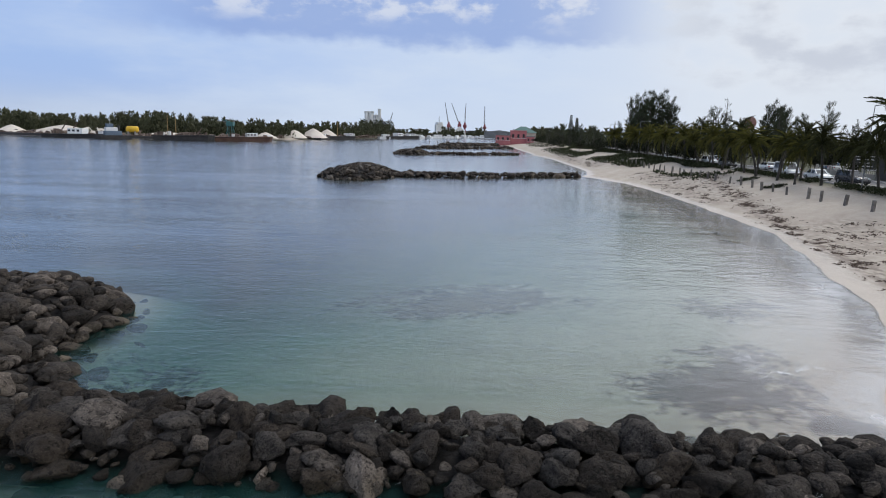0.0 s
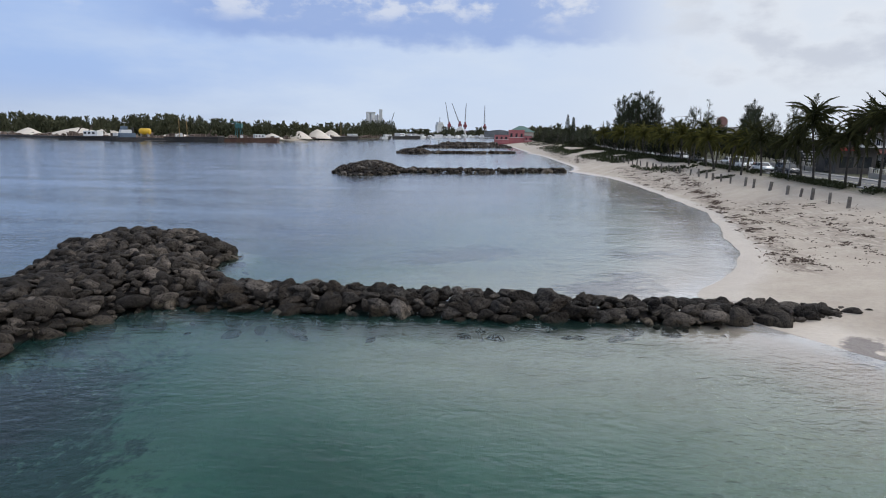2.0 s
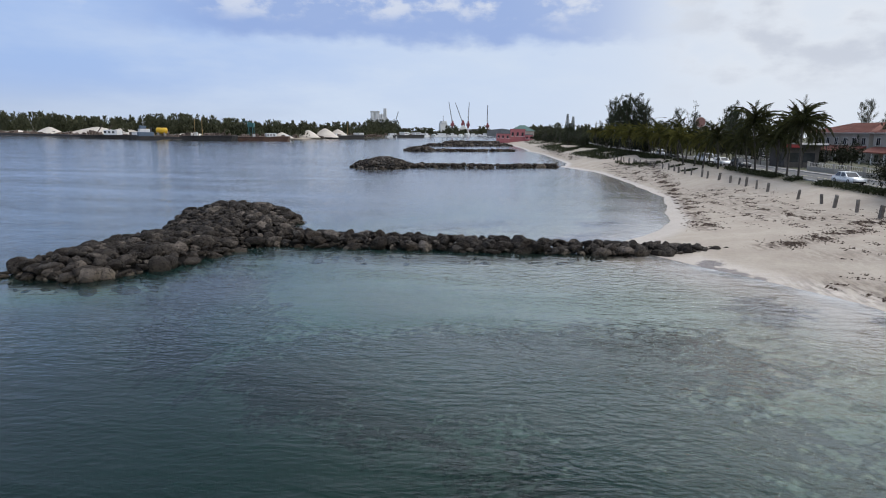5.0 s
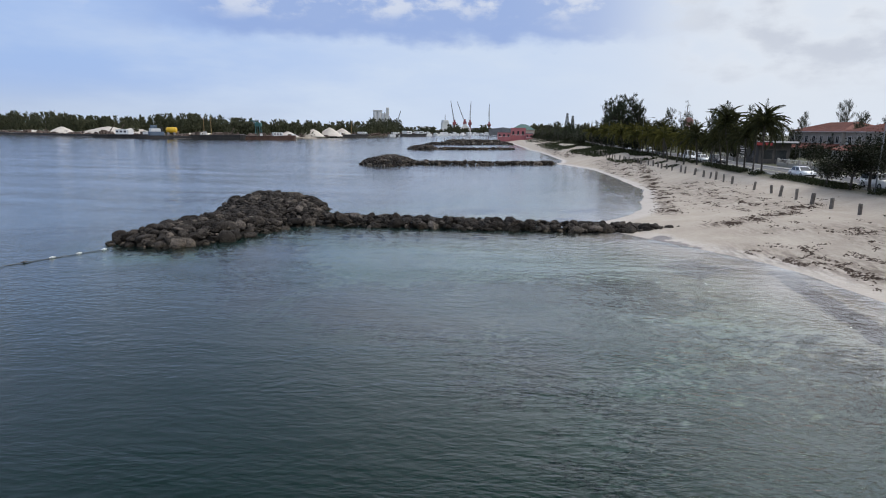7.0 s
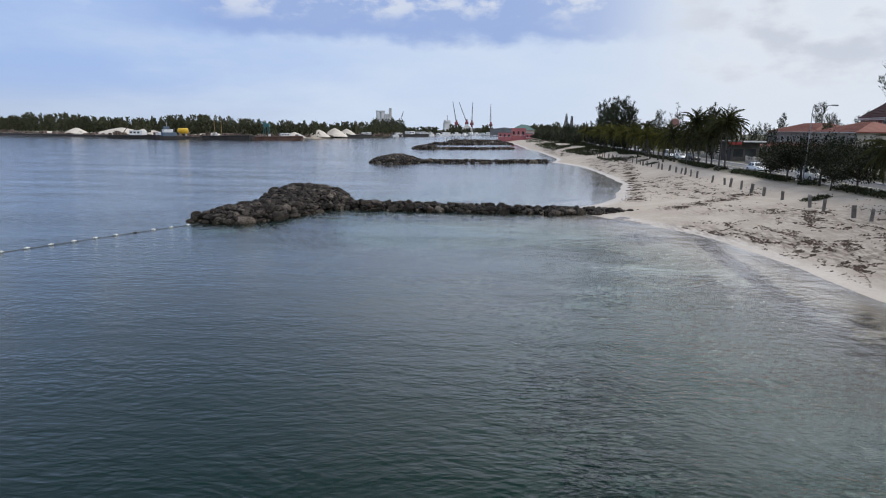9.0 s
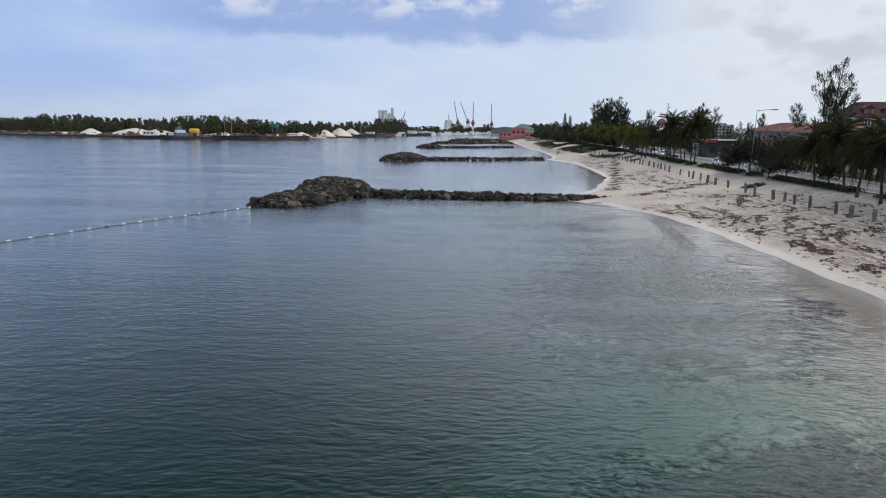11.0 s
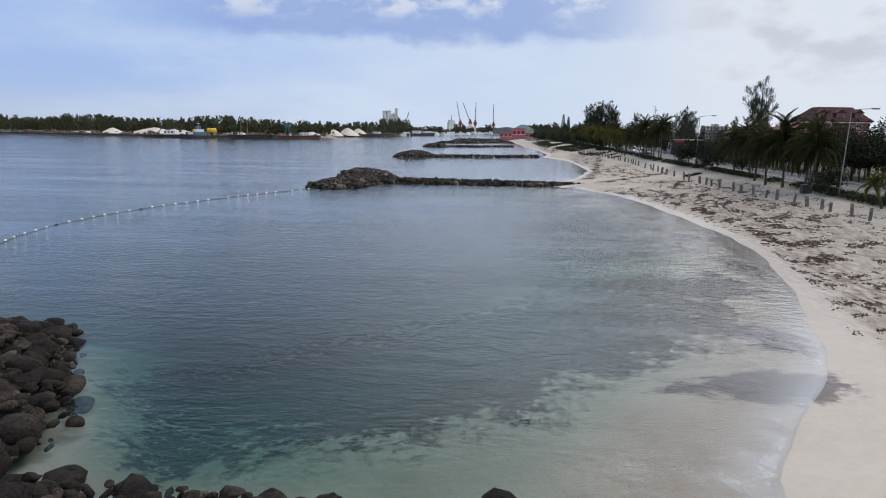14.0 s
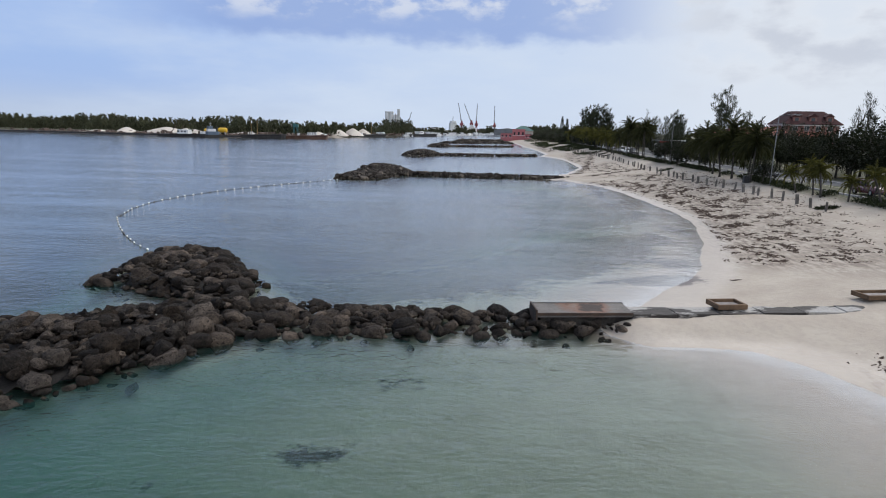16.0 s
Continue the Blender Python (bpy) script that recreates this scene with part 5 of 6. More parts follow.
PAINTS = {"white": paint("white_car_paint", (0.72, 0.72, 0.70)), "silver": paint("silver_car_paint", (0.42, 0.43, 0.44)), "black": paint("black_car_paint", (0.018, 0.018, 0.02)),
          "blue": paint("blue_car_paint", (0.06, 0.16, 0.28)), "maroon": paint("maroon_car_paint", (0.075, 0.02, 0.025)), "grey": paint("dark_grey_car_paint", (0.09, 0.092, 0.097))}


def wheel(parent, x, y, r):
    s = 1 if y > 0 else -1
    bm = bmesh.new()
    prof = [(r * 0.62, -0.10), (r * 0.93, -0.11), (r, -0.07), (r, 0.07), (r * 0.93, 0.11), (r * 0.62, 0.10)]
    rings = [[bm.verts.new((x + a * math.cos(k * math.tau / 18), y + b, r + a * math.sin(k * math.tau / 18))) for k in range(18)] for a, b in prof]
    for p, q in zip(rings, rings[1:] + rings[:1]):
        for k in range(18):
            bm.faces.new((p[k], p[(k + 1) % 18], q[(k + 1) % 18], q[k]))
    bmesh.ops.recalc_face_normals(bm, faces=bm.faces[:])
    w = part("wheel", bm, M_TYRE, parent, "black tyre", True)
    bm = tubed([(x, y - 0.06 * s, r), (x, y + 0.085 * s, r)], [r * 0.60, r * 0.56], 18)
    part("rim", bm, M_RIM, w, "alloy rim")


def pane(name, ring, parent):
    """A thin tinted pane set a little proud of the sloping side of a cabin."""
    c = sum((Vector(p) for p in ring), Vector()) / 4
    n = (Vector(ring[1]) - Vector(ring[0])).cross(Vector(ring[3]) - Vector(ring[0])).normalized()
    bm = bmesh.new()
    low = [bm.verts.new(c + (Vector(p) - c) * 0.84 + n * 0.001) for p in ring]
    top = [bm.verts.new(c + (Vector(p) - c) * 0.82 + n * 0.012) for p in ring]
    bm.faces.new(top)
    for i in range(4):
        bm.faces.new((low[i], low[(i + 1) % 4], top[(i + 1) % 4], top[i]))
    part(name, bm, M_GLASS, parent, "dark tinted glass")


def car(kind, colour, x, y, rz):
    ln, w, h, r = {"sedan": (4.5, 1.75, 1.42, 0.31), "suv": (4.6, 1.82, 1.72, 0.36), "pickup": (5.3, 1.9, 1.78, 0.38), "van": (4.8, 1.85, 1.95, 0.34)}[kind]
    t = thing("car", pose(x, y, height_at(x, y) + 0.035, 0, 0, rz), f"{colour} {kind} on the asphalt by the beach road", "car", "cars along the road")
    a, f = r * 0.7, ln / 2
    belt = h * (0.60 if kind != "van" else 0.5)
    side = [(-f, a + 0.1), (-f + 0.06, belt - 0.08), (-f + 0.3, belt), (f - 1.25, belt), (f - 0.25, belt - 0.14), (f, belt - 0.3), (f, a + 0.05), (f - 0.2, a), (-f + 0.2, a)]
    bm = prism(bmesh.new(), side, -w / 2, w / 2)
    bmesh.ops.bevel(bm, geom=bm.edges[:], offset=0.07, segments=2, affect="EDGES", clamp_overlap=True)
    part("body", bm, PAINTS[colour], t, smooth=True)
    if kind == "sedan":
        roof = [(-f + 0.55, belt - 0.02), (-f + 1.15, h - 0.04), (0.25, h - 0.04), (1.05, belt - 0.02)]
    elif kind == "suv":
        roof = [(-f + 0.08, belt - 0.02), (-f + 0.3, h - 0.04), (0.35, h - 0.04), (1.05, belt - 0.02)]
    elif kind == "pickup":
        roof = [(-0.55, belt - 0.02), (-0.35, h - 0.04), (0.75, h - 0.04), (1.4, belt - 0.02)]
    else:
        roof = [(-f + 0.05, belt - 0.02), (-f + 0.15, h - 0.04), (1.1, h - 0.04), (1.75, belt - 0.02)]
    bm = prism(bmesh.new(), roof, -w / 2 + 0.06, w / 2 - 0.06)
    for v in bm.verts:
        if v.co.z > h - 0.1:
            v.co.y *= 0.84
    part("cabin", bm, PAINTS[colour], t)
    (b0, _), (b1, zt), (b2, _), (b3, zb) = roof
    yb, yt = w / 2 - 0.06, (w / 2 - 0.06) * 0.84
    pane("windscreen", [(b3, -yb, zb), (b3, yb, zb), (b2, yt, zt), (b2, -yt, zt)], t)
    pane("rear_window", [(b0, yb, zb), (b0, -yb, zb), (b1, -yt, zt), (b1, yt, zt)], t)
    mb, mt = (b0 + b3) / 2, (b1 + b2) / 2
    for s in (-1, 1):
        for p, q, u, v in ((b0, mb, b1, mt), (mb, b3, mt, b2)):
            ring = [(p, s * yb, zb), (q, s * yb, zb), (v, s * yt, zt), (u, s * yt, zt)]
            pane("side_window", ring if s < 0 else ring[::-1], t)
    part("roof", boxed(b1 - 0.03, -w * 0.41, h - 0.07, b2 + 0.05, w * 0.41, h, bevel=0.03), PAINTS[colour], t)
    for s in (-1, 1):
        part("headlight", boxed(f - 0.12, s * w * 0.36 - 0.16, belt - 0.30, f + 0.012, s * w * 0.36 + 0.16, belt - 0.16, bevel=0.02), M_LAMPW, t)
        part("tail_light", boxed(-f - 0.012, s * w * 0.40 - 0.12, belt - 0.28, -f + 0.12, s * w * 0.40 + 0.12, belt - 0.08, bevel=0.02), M_LAMPR, t)
        part("mirror", boxed(0.75, s * (w / 2 + 0.05) - 0.07, belt, 0.92, s * (w / 2 + 0.05) + 0.07, belt + 0.14, bevel=0.03), PAINTS[colour], t)
        for wx in (-f + 0.85, f - 0.85):
            wheel(t, wx, s * (w / 2 - 0.08), r)
    part("bumper", boxed(f - 0.08, -w * 0.44, a + 0.02, f + 0.05, w * 0.44, a + 0.22, bevel=0.03), M_TYRE, t)
    part("bumper", boxed(-f - 0.05, -w * 0.44, a + 0.02, -f + 0.08, w * 0.44, a + 0.22, bevel=0.03), M_TYRE, t)
    return t


def lane(y, off):
    return float(VERGE(y)) + off


for kind, colour, y, off, rz in (("suv", "maroon", -38.5, 3.2, -90), ("pickup", "grey", -12, 3.2, -90), ("suv", "white", 30.5, 3.2, -90), ("sedan", "white", 48.5, 3.4, -90),
                                 ("suv", "black", 82, 3.3, -90), ("sedan", "white", 89.5, 3.0, -90), ("van", "white", 98.5, 3.0, -90), ("sedan", "silver", 106, 7.0, 90),
                                 ("sedan", "white", 114, 7.0, 90), ("suv", "grey", 122, 3.2, -90), ("suv", "silver", 131, 3.0, -90), ("sedan", "silver", 144, 3.2, -90), ("sedan", "white", 163, 3.2, -90), ("suv", "silver", 138, 7.0, 90)):
    car(kind, colour, lane(y, off), y, rz)
for kind, colour, x, y, rz in (("sedan", "blue", 64, 118, 10), ("suv", "white", 66.5, 122, 8), ("sedan", "white", 69, 126, 8), ("sedan", "silver", 71.5, 131, 12), ("pickup", "white", 62, 112, 10), ("suv", "grey", 74, 137, 8),
                               ("sedan", "white", 62, 99, 5), ("van", "white", 60.5, 92, 5)):
    car(kind, colour, x, y, rz)


# ---- houses ----
M_CREAM = surf("cream_render", (0.33, 0.30, 0.26), (0.42, 0.39, 0.345), 0.5, 0.85, 0.15, 12.0, vary=0)
M_PINK = surf("pink_render", (0.18, 0.088, 0.072), (0.24, 0.118, 0.098), 0.5, 0.85, 0.15, 12.0, vary=0)
M_ROSE = surf("rose_render", (0.30, 0.10, 0.11), (0.38, 0.135, 0.14), 0.3, 0.85, 0.1, 12.0, vary=0.1)
M_TERRA = surf("terracotta_tiles", (0.15, 0.045, 0.03), (0.25, 0.085, 0.055), 0.8, 0.85, 0.3, 14.0, vary=0.12)
M_DARKTILE = surf("dark_red_shingles", (0.032, 0.013, 0.012), (0.066, 0.024, 0.022), 0.8, 0.9, 0.3, 14.0, vary=0.12)
M_TRIM = surf("white_trim", (0.62, 0.60, 0.57), (0.72, 0.70, 0.67), 1.0, 0.7, 0.1, vary=0)
M_PANE = surf("window_glass", (0.015, 0.018, 0.022), (0.04, 0.045, 0.05), 0.5, 0.08, 0.0, vary=0, spec=0.6)
M_GREENROOF = surf("green_metal_roof", (0.03, 0.09, 0.075), (0.05, 0.13, 0.11), 0.5, 0.5, 0.1, vary=0)


def window(parent, x, y, z, w, h, face="w"):
    """A framed pane on a wall that looks west (or south), set in a shallow reveal."""
    def b(u0, d0, z0, u1, d1, z1):
        return boxed(x - d1, y + u0, z0, x - d0, y + u1, z1) if face == "w" else boxed(x + u0, y - d1, z0, x + u1, y - d0, z1)
    win = part("window", b(-w / 2, 0.0, z, w / 2, 0.02, z + h), M_PANE, parent, "dark glazed window")
    for a in ((-w / 2 - 0.09, 0, z - 0.09, -w / 2, 0.07, z + h + 0.09), (w / 2, 0, z - 0.09, w / 2 + 0.09, 0.07, z + h + 0.09), (-w / 2, 0, z + h, w / 2, 0.07, z + h + 0.09), (-0.03, 0.021, z, 0.03, 0.05, z + h)):
        part("frame", b(*a), M_TRIM, win, "white frame")
    part("sill", b(-w / 2 - 0.15, 0, z - 0.18, w / 2 + 0.15, 0.16, z - 0.092), M_TRIM, win)


def hip_roof(parent, x0, y0, x1, y1, z, rise, mat, over=0.7, inset=None, flat=0.0):
    x0, y0, x1, y1 = x0 - over, y0 - over, x1 + over, y1 + over
    k = inset or min(x1 - x0, y1 - y0) / 2 - 0.2
    bm = bmesh.new()
    lo = [bm.verts.new(p) for p in ((x0, y0, z), (x1, y0, z), (x1, y1, z), (x0, y1, z))]
    hi = [bm.verts.new(p) for p in ((x0 + k, y0 + k, z + rise), (x1 - k, y0 + k, z + rise), (x1 - k, y1 - k, z + rise), (x0 + k, y1 - k, z + rise))]
    un = [bm.verts.new((v.co.x, v.co.y, z - 0.25)) for v in lo]
    for i in range(4):
        j = (i + 1) % 4
        bm.faces.new((lo[i], lo[j], hi[j], hi[i]))
        bm.faces.new((un[i], un[j], lo[j], lo[i]))
    bm.faces.new(hi)
    bm.faces.new(un[::-1])
    bmesh.ops.recalc_face_normals(bm, faces=bm.faces[:])
    roof = part("roof", bm, mat, parent, "hipped tiled roof")
    # tile courses on the slope that looks to the sea
    n = max(4, int(k / 0.45))
    for i in range(n):
        f = (i + 0.5) / n
        part("tile_course", boxed(x0 + k * f - 0.05, y0 + k * f, z + rise * f - 0.02, x0 + k * f + 0.08, y1 - k * f, z + rise * f + 0.05), mat, roof)
    part("gutter", boxed(x0 - 0.12, y0, z - 0.22, x0 - 0.005, y1, z - 0.06), M_TRIM, roof, "white gutter")
    return roof


def block(parent, x0, y0, x1, y1, z0, z1, mat):
    return part("wall", boxed(x0, y0, z0, x1, y1, z1), mat, parent)


def villa():
    g = 3.35
    t = thing("house", pose(0, 0, 0), "cream two-storey villa with red hipped tile roofs", "house")
    for x0, y0, x1, y1, top in ((86, 114, 100, 139, 10.0), (84.5, 92, 99, 110, 10.0)):
        block(t, x0, y0, x1, y1, g - 0.3, top, M_CREAM)
        hip_roof(t, x0, y0, x1, y1, top + 0.1, 2.4, M_TERRA)
        n = int((y1 - y0) / 3.3)
        for i in range(n):
            y = y0 + (i + 0.5) * (y1 - y0) / n
            window(t, x0, y, 7.4, 1.3, 1.5)
            window(t, x0, y, 3.9, 1.4, 1.6)
        window(t, (x0 + x1) / 2, y0, 7.4, 1.4, 1.5, "s")
        window(t, (x0 + x1) / 2 + 4, y0, 7.4, 1.4, 1.5, "s")
        # lower lean-to roof over the porch
        bm = prism(bmesh.new(), [(x0 - 3.2, 6.0), (x0 - 0.01, 7.1), (x0 - 0.01, 6.85), (x0 - 3.2, 5.75)], y0 + 0.5, y1 - 0.5)
        part("porch_roof", bm, M_TERRA, t, "red tiled porch roof")
        for i in range(5):
            y = y0 + 1 + i * (y1 - y0 - 2) / 4
            part("porch_post", boxed(x0 - 3.0, y - 0.15, g - 0.2, x0 - 2.7, y + 0.15, 5.8), M_TRIM, t)
    block(t, 88, 110.05, 98, 113.95, g - 0.3, 9.2, M_CREAM)


villa()


def manor():
    g = 3.35
    t = thing("house", pose(0, 0, 0), "large pink three-storey house with a dark red mansard roof and dormers", "house")
    x0, y0, x1, y1, top = 102, 109, 119.6, 121, 13.8
    block(t, x0, y0, x1, y1, g - 0.3, top, M_PINK)
    hip_roof(t, x0, y0, x1, y1, top + 0.1, 4.3, M_DARKTILE, 0.8, 4.6)
    part("cornice", boxed(x0 - 0.5, y0 - 0.5, top - 0.5, x1 + 0.5, y0 - 0.002, top - 0.16), M_TRIM, t, "pale cornice")
    part("cornice", boxed(x0 - 0.5, y0, top - 0.5, x0 - 0.002, y1 + 0.5, top - 0.16), M_TRIM, t, "pale cornice")
    part("string_course", boxed(x0 - 0.1, y0 - 0.15, 10.6, x1 + 0.1, y0 - 0.002, 10.85), M_TRIM, t)
    bm = prism(bmesh.new(), [(-3.0, 10.0), (-0.01, 11.3), (-0.01, 11.0), (-3.0, 9.7)], -12, 0)
    part("awning_roof", bm, M_TERRA, t, "lower orange tile roof", m=pose(x0 + 2, y0, 0, 0, 0, 90))
    for i in range(4):
        for z in (11.7, 8.0, 4.6):
            window(t, x0 + 3.1 + i * 3.8, y0, z, 1.5, 1.5, "s")
    for i in range(3):
        for z in (11.7, 8.0):
            window(t, x0, y0 + 2.4 + i * 3.8, z, 1.5, 1.5)
    for x in (x0 + 3.4, x0 + 8.8, x0 + 14.2):
        d = part("dormer", boxed(x - 1.2, y0 + 0.2, top + 0.3, x + 1.2, y0 + 3.2, top + 2.5), M_PINK, t, "pink dormer")
        part("dormer_roof", gable(0, 0, 0, 1.6, 1.1, 3.6), M_DARKTILE, d, m=pose(x, y0 - 0.1, top + 2.51, 0, 0, 90))
        part("dormer_window", boxed(x - 0.6, y0 + 0.14, top + 1.0, x + 0.6, y0 + 0.198, top + 2.1), M_PANE, d)


def gable(x, y, z, half, rise, depth):
    bm = bmesh.new()
    a = [bm.verts.new((x, y + u, z + w)) for u, w in ((-half, 0), (half, 0), (0, rise))]
    b = [bm.verts.new((x + depth, y + u, z + w)) for u, w in ((-half, 0), (half, 0), (0, rise))]
    bm.faces.new(a)
    bm.faces.new(b[::-1])
    for i in range(3):
        j = (i + 1) % 3
        bm.faces.new((a[j], a[i], b[i], b[j]))
    bmesh.ops.recalc_face_normals(bm, faces=bm.faces[:])
    return bm


manor()


M_DARKWALL = surf("dark_render", (0.06, 0.055, 0.05), (0.11, 0.10, 0.095), 0.6, 0.9, 0.2, 8.0, vary=0)


def store():
    t = thing("shop", pose(54.6, 86.5, 3.4), "dark flat-roofed roadside shop with a red and white fascia", "shop")
    part("wall", boxed(1.0, 1.0, -0.2, 7.0, 7.0, 3.9), M_DARKWALL, t, "dark shaded wall")
    part("roof", boxed(-0.6, -0.8, 3.902, 7.6, 7.8, 4.3, bevel=0.03), M_BIN, t, "dark flat overhanging roof")
    M_RED = surf("red_sign", (0.22, 0.02, 0.02), (0.3, 0.03, 0.03), 1.0, 0.5, 0.0, vary=0)
    part("fascia", boxed(-0.4, -0.87, 3.55, 2.6, -0.802, 4.1), M_RED, t, "red fascia board")
    part("fascia", boxed(2.7, -0.87, 4.1, 7.5, -0.802, 4.42), M_TRIM, t, "white fascia board")
    for x, y in ((-0.3, -0.5), (7.3, -0.5), (-0.3, 7.5), (3.5, -0.5)):
        part("canopy_post", tubed([(x, y, -0.2), (x, y, 3.9)], [0.07, 0.07], 8), M_BIN, t)
    for i in range(2):
        part("window", boxed(1.5 + 2.7 * i, 0.95, 0.9, 3.6 + 2.7 * i, 0.998, 2.6), M_PANE, t)
    part("door", boxed(0.95, 2.5, 0, 0.998, 4.0, 2.3), M_PANE, t)


store()


def garden_wall():
    n = 0
    for y0, y1, x in ((58, 82, 12.8), (93, 112, 12.8)):
        t = thing("garden_wall", pose(0, 0, 0), "low pale rendered wall with railings beside the pavement", "wall")
        ys = np.arange(y0, y1, 4.0)
        for a, b in zip(ys, ys[1:]):
            xa = float(VERGE(a)) + x
            g = height_at(xa, a)
            part("wall_length", boxed(xa, a, g - 0.2, xa + 0.22, b - 0.3, g + 0.75, bevel=0.02), M_CREAM, t)
            part("pier", boxed(xa - 0.05, b - 0.298, g - 0.2, xa + 0.3, b - 0.002, g + 1.5, bevel=0.02), M_CREAM, t)
            part("rail", boxed(xa + 0.08, a, g + 1.3, xa + 0.13, b - 0.3, g + 1.36), M_TRIM, t)
            for k in range(8):
                yy = a + 0.25 + k * 0.45
                part("baluster", boxed(xa + 0.09, yy, g + 0.752, xa + 0.12, yy + 0.03, g + 1.298), M_TRIM, t)


garden_wall()

t = thing("sign_board", pose(58.5, 101, 3.4, 0, 0, -20), "black roadside sign board in a white frame", "sign")
part("board", boxed(-1.5, -0.06, 1.0, 1.5, 0.06, 3.0, bevel=0.02), M_BIN, t)
for a in ((-1.6, -0.09, 0.9, 1.6, 0.09, 0.998), (-1.6, -0.09, 3.002, 1.6, 0.09, 3.1), (-1.6, -0.09, -0.2, -1.502, 0.09, 3.0), (1.502, -0.09, -0.2, 1.6, 0.09, 3.0)):
    part("frame", boxed(*a), M_TRIM, t, "white frame")
for i, w in enumerate((1.1, 0.8, 1.0)):
    part("lettering_bar", boxed(-w, -0.075, 2.5 - 0.5 * i, w, -0.062, 2.66 - 0.5 * i), M_TRIM, t, "pale unreadable line of writing")
M_SIGNRED = surf("faded_red_sign", (0.20, 0.095, 0.08), (0.27, 0.14, 0.12), 1.0, 0.6, 0.0, vary=0)
t = thing("pole_sign", pose(62, 151, 3.4), "round faded red sign on a tall pole", "sign")
part("pole", tubed([(0, 0, -0.2), (0, 0, 8.0)], [0.12, 0.10], 8), M_GALV, t)
part("disc", tubed([(0, -0.12, 9.0), (0, 0.12, 9.0)], [1.35, 1.35], 28), M_SIGNRED, t)
part("rim", tubed([(0, -0.09, 9.0), (0, 0.09, 9.0)], [1.48, 1.48], 28), M_TRIM, t)


# ---- far harbour ----
M_HULL = surf("dark_hull", (0.018, 0.018, 0.02), (0.05, 0.045, 0.042), 0.3, 0.6, 0.2, 10.0, vary=0.2)
M_RUSTHULL = surf("rusty_hull", (0.07, 0.035, 0.025), (0.16, 0.09, 0.065), 0.25, 0.8, 0.2, 10.0, vary=0.2)
M_WHITEBOAT = surf("white_hull", (0.55, 0.55, 0.54), (0.7, 0.7, 0.69), 0.5, 0.5, 0.0, vary=0.15)
M_YELLOW = surf("yellow_paint", (0.62, 0.36, 0.02), (0.72, 0.45, 0.03), 0.4, 0.5, 0.1, vary=0.05)
M_OCHRE = surf("ochre_paint", (0.20, 0.13, 0.05), (0.30, 0.20, 0.08), 0.4, 0.6, 0.1, vary=0.05)
M_BLUEBOAT = surf("blue_grey_paint", (0.07, 0.10, 0.14), (0.12, 0.16, 0.21), 0.4, 0.6, 0.1, vary=0)
M_TEAL = surf("teal_paint", (0.03, 0.10, 0.10), (0.05, 0.15, 0.15), 0.5, 0.6, 0.1, vary=0)
M_PILE = surf("quarried_sand", (0.46, 0.40, 0.33), (0.60, 0.54, 0.46), 0.12, 0.95, 0.5, 10.0, vary=0.1, depth=0.3)
M_SILO = surf("silo_concrete", (0.42, 0.42, 0.41), (0.55, 0.55, 0.54), 0.05, 0.85, 0.1, 8.0, vary=0.05)
M_CRANERED = surf("crane_red", (0.17, 0.04, 0.05), (0.26, 0.07, 0.08), 0.1, 0.6, 0.1, vary=0.1)
M_CRANEGREY = surf("crane_grey", (0.20, 0.21, 0.23), (0.30, 0.31, 0.33), 0.1, 0.6, 0.1, vary=0.1)
M_DARKROOF = surf("grey_sheet_roof", (0.10, 0.105, 0.11), (0.17, 0.175, 0.18), 0.1, 0.7, 0.1, vary=0.2)
M_JUNK = surf("rusty_machinery", (0.06, 0.04, 0.03), (0.20, 0.15, 0.12), 0.3, 0.85, 0.3, 6.0, vary=0.5)


def hull(ln, w, h, bow=0.25):
    bm = bmesh.new()
    pts = [(-ln / 2, -w / 2 * 0.85), (ln / 2 - bow * w * 2, -w / 2), (ln / 2 - bow * w * 0.7, -w * 0.3), (ln / 2, 0), (ln / 2 - bow * w * 0.7, w * 0.3), (ln / 2 - bow * w * 2, w / 2), (-ln / 2, w / 2 * 0.85)]
    lo = [bm.verts.new((x * 0.95, y * 0.85, -0.8)) for x, y in pts]
    hi = [bm.verts.new((x, y, h + (0.35 * h if x > ln * 0.4 else 0))) for x, y in pts]
    for i in range(len(pts)):
        j = (i + 1) % len(pts)
        bm.faces.new((lo[i], lo[j], hi[j], hi[i]))
    bm.faces.new(hi)
    bm.faces.new(lo[::-1])
    bmesh.ops.recalc_face_normals(bm, faces=bm.faces[:])
    return bm


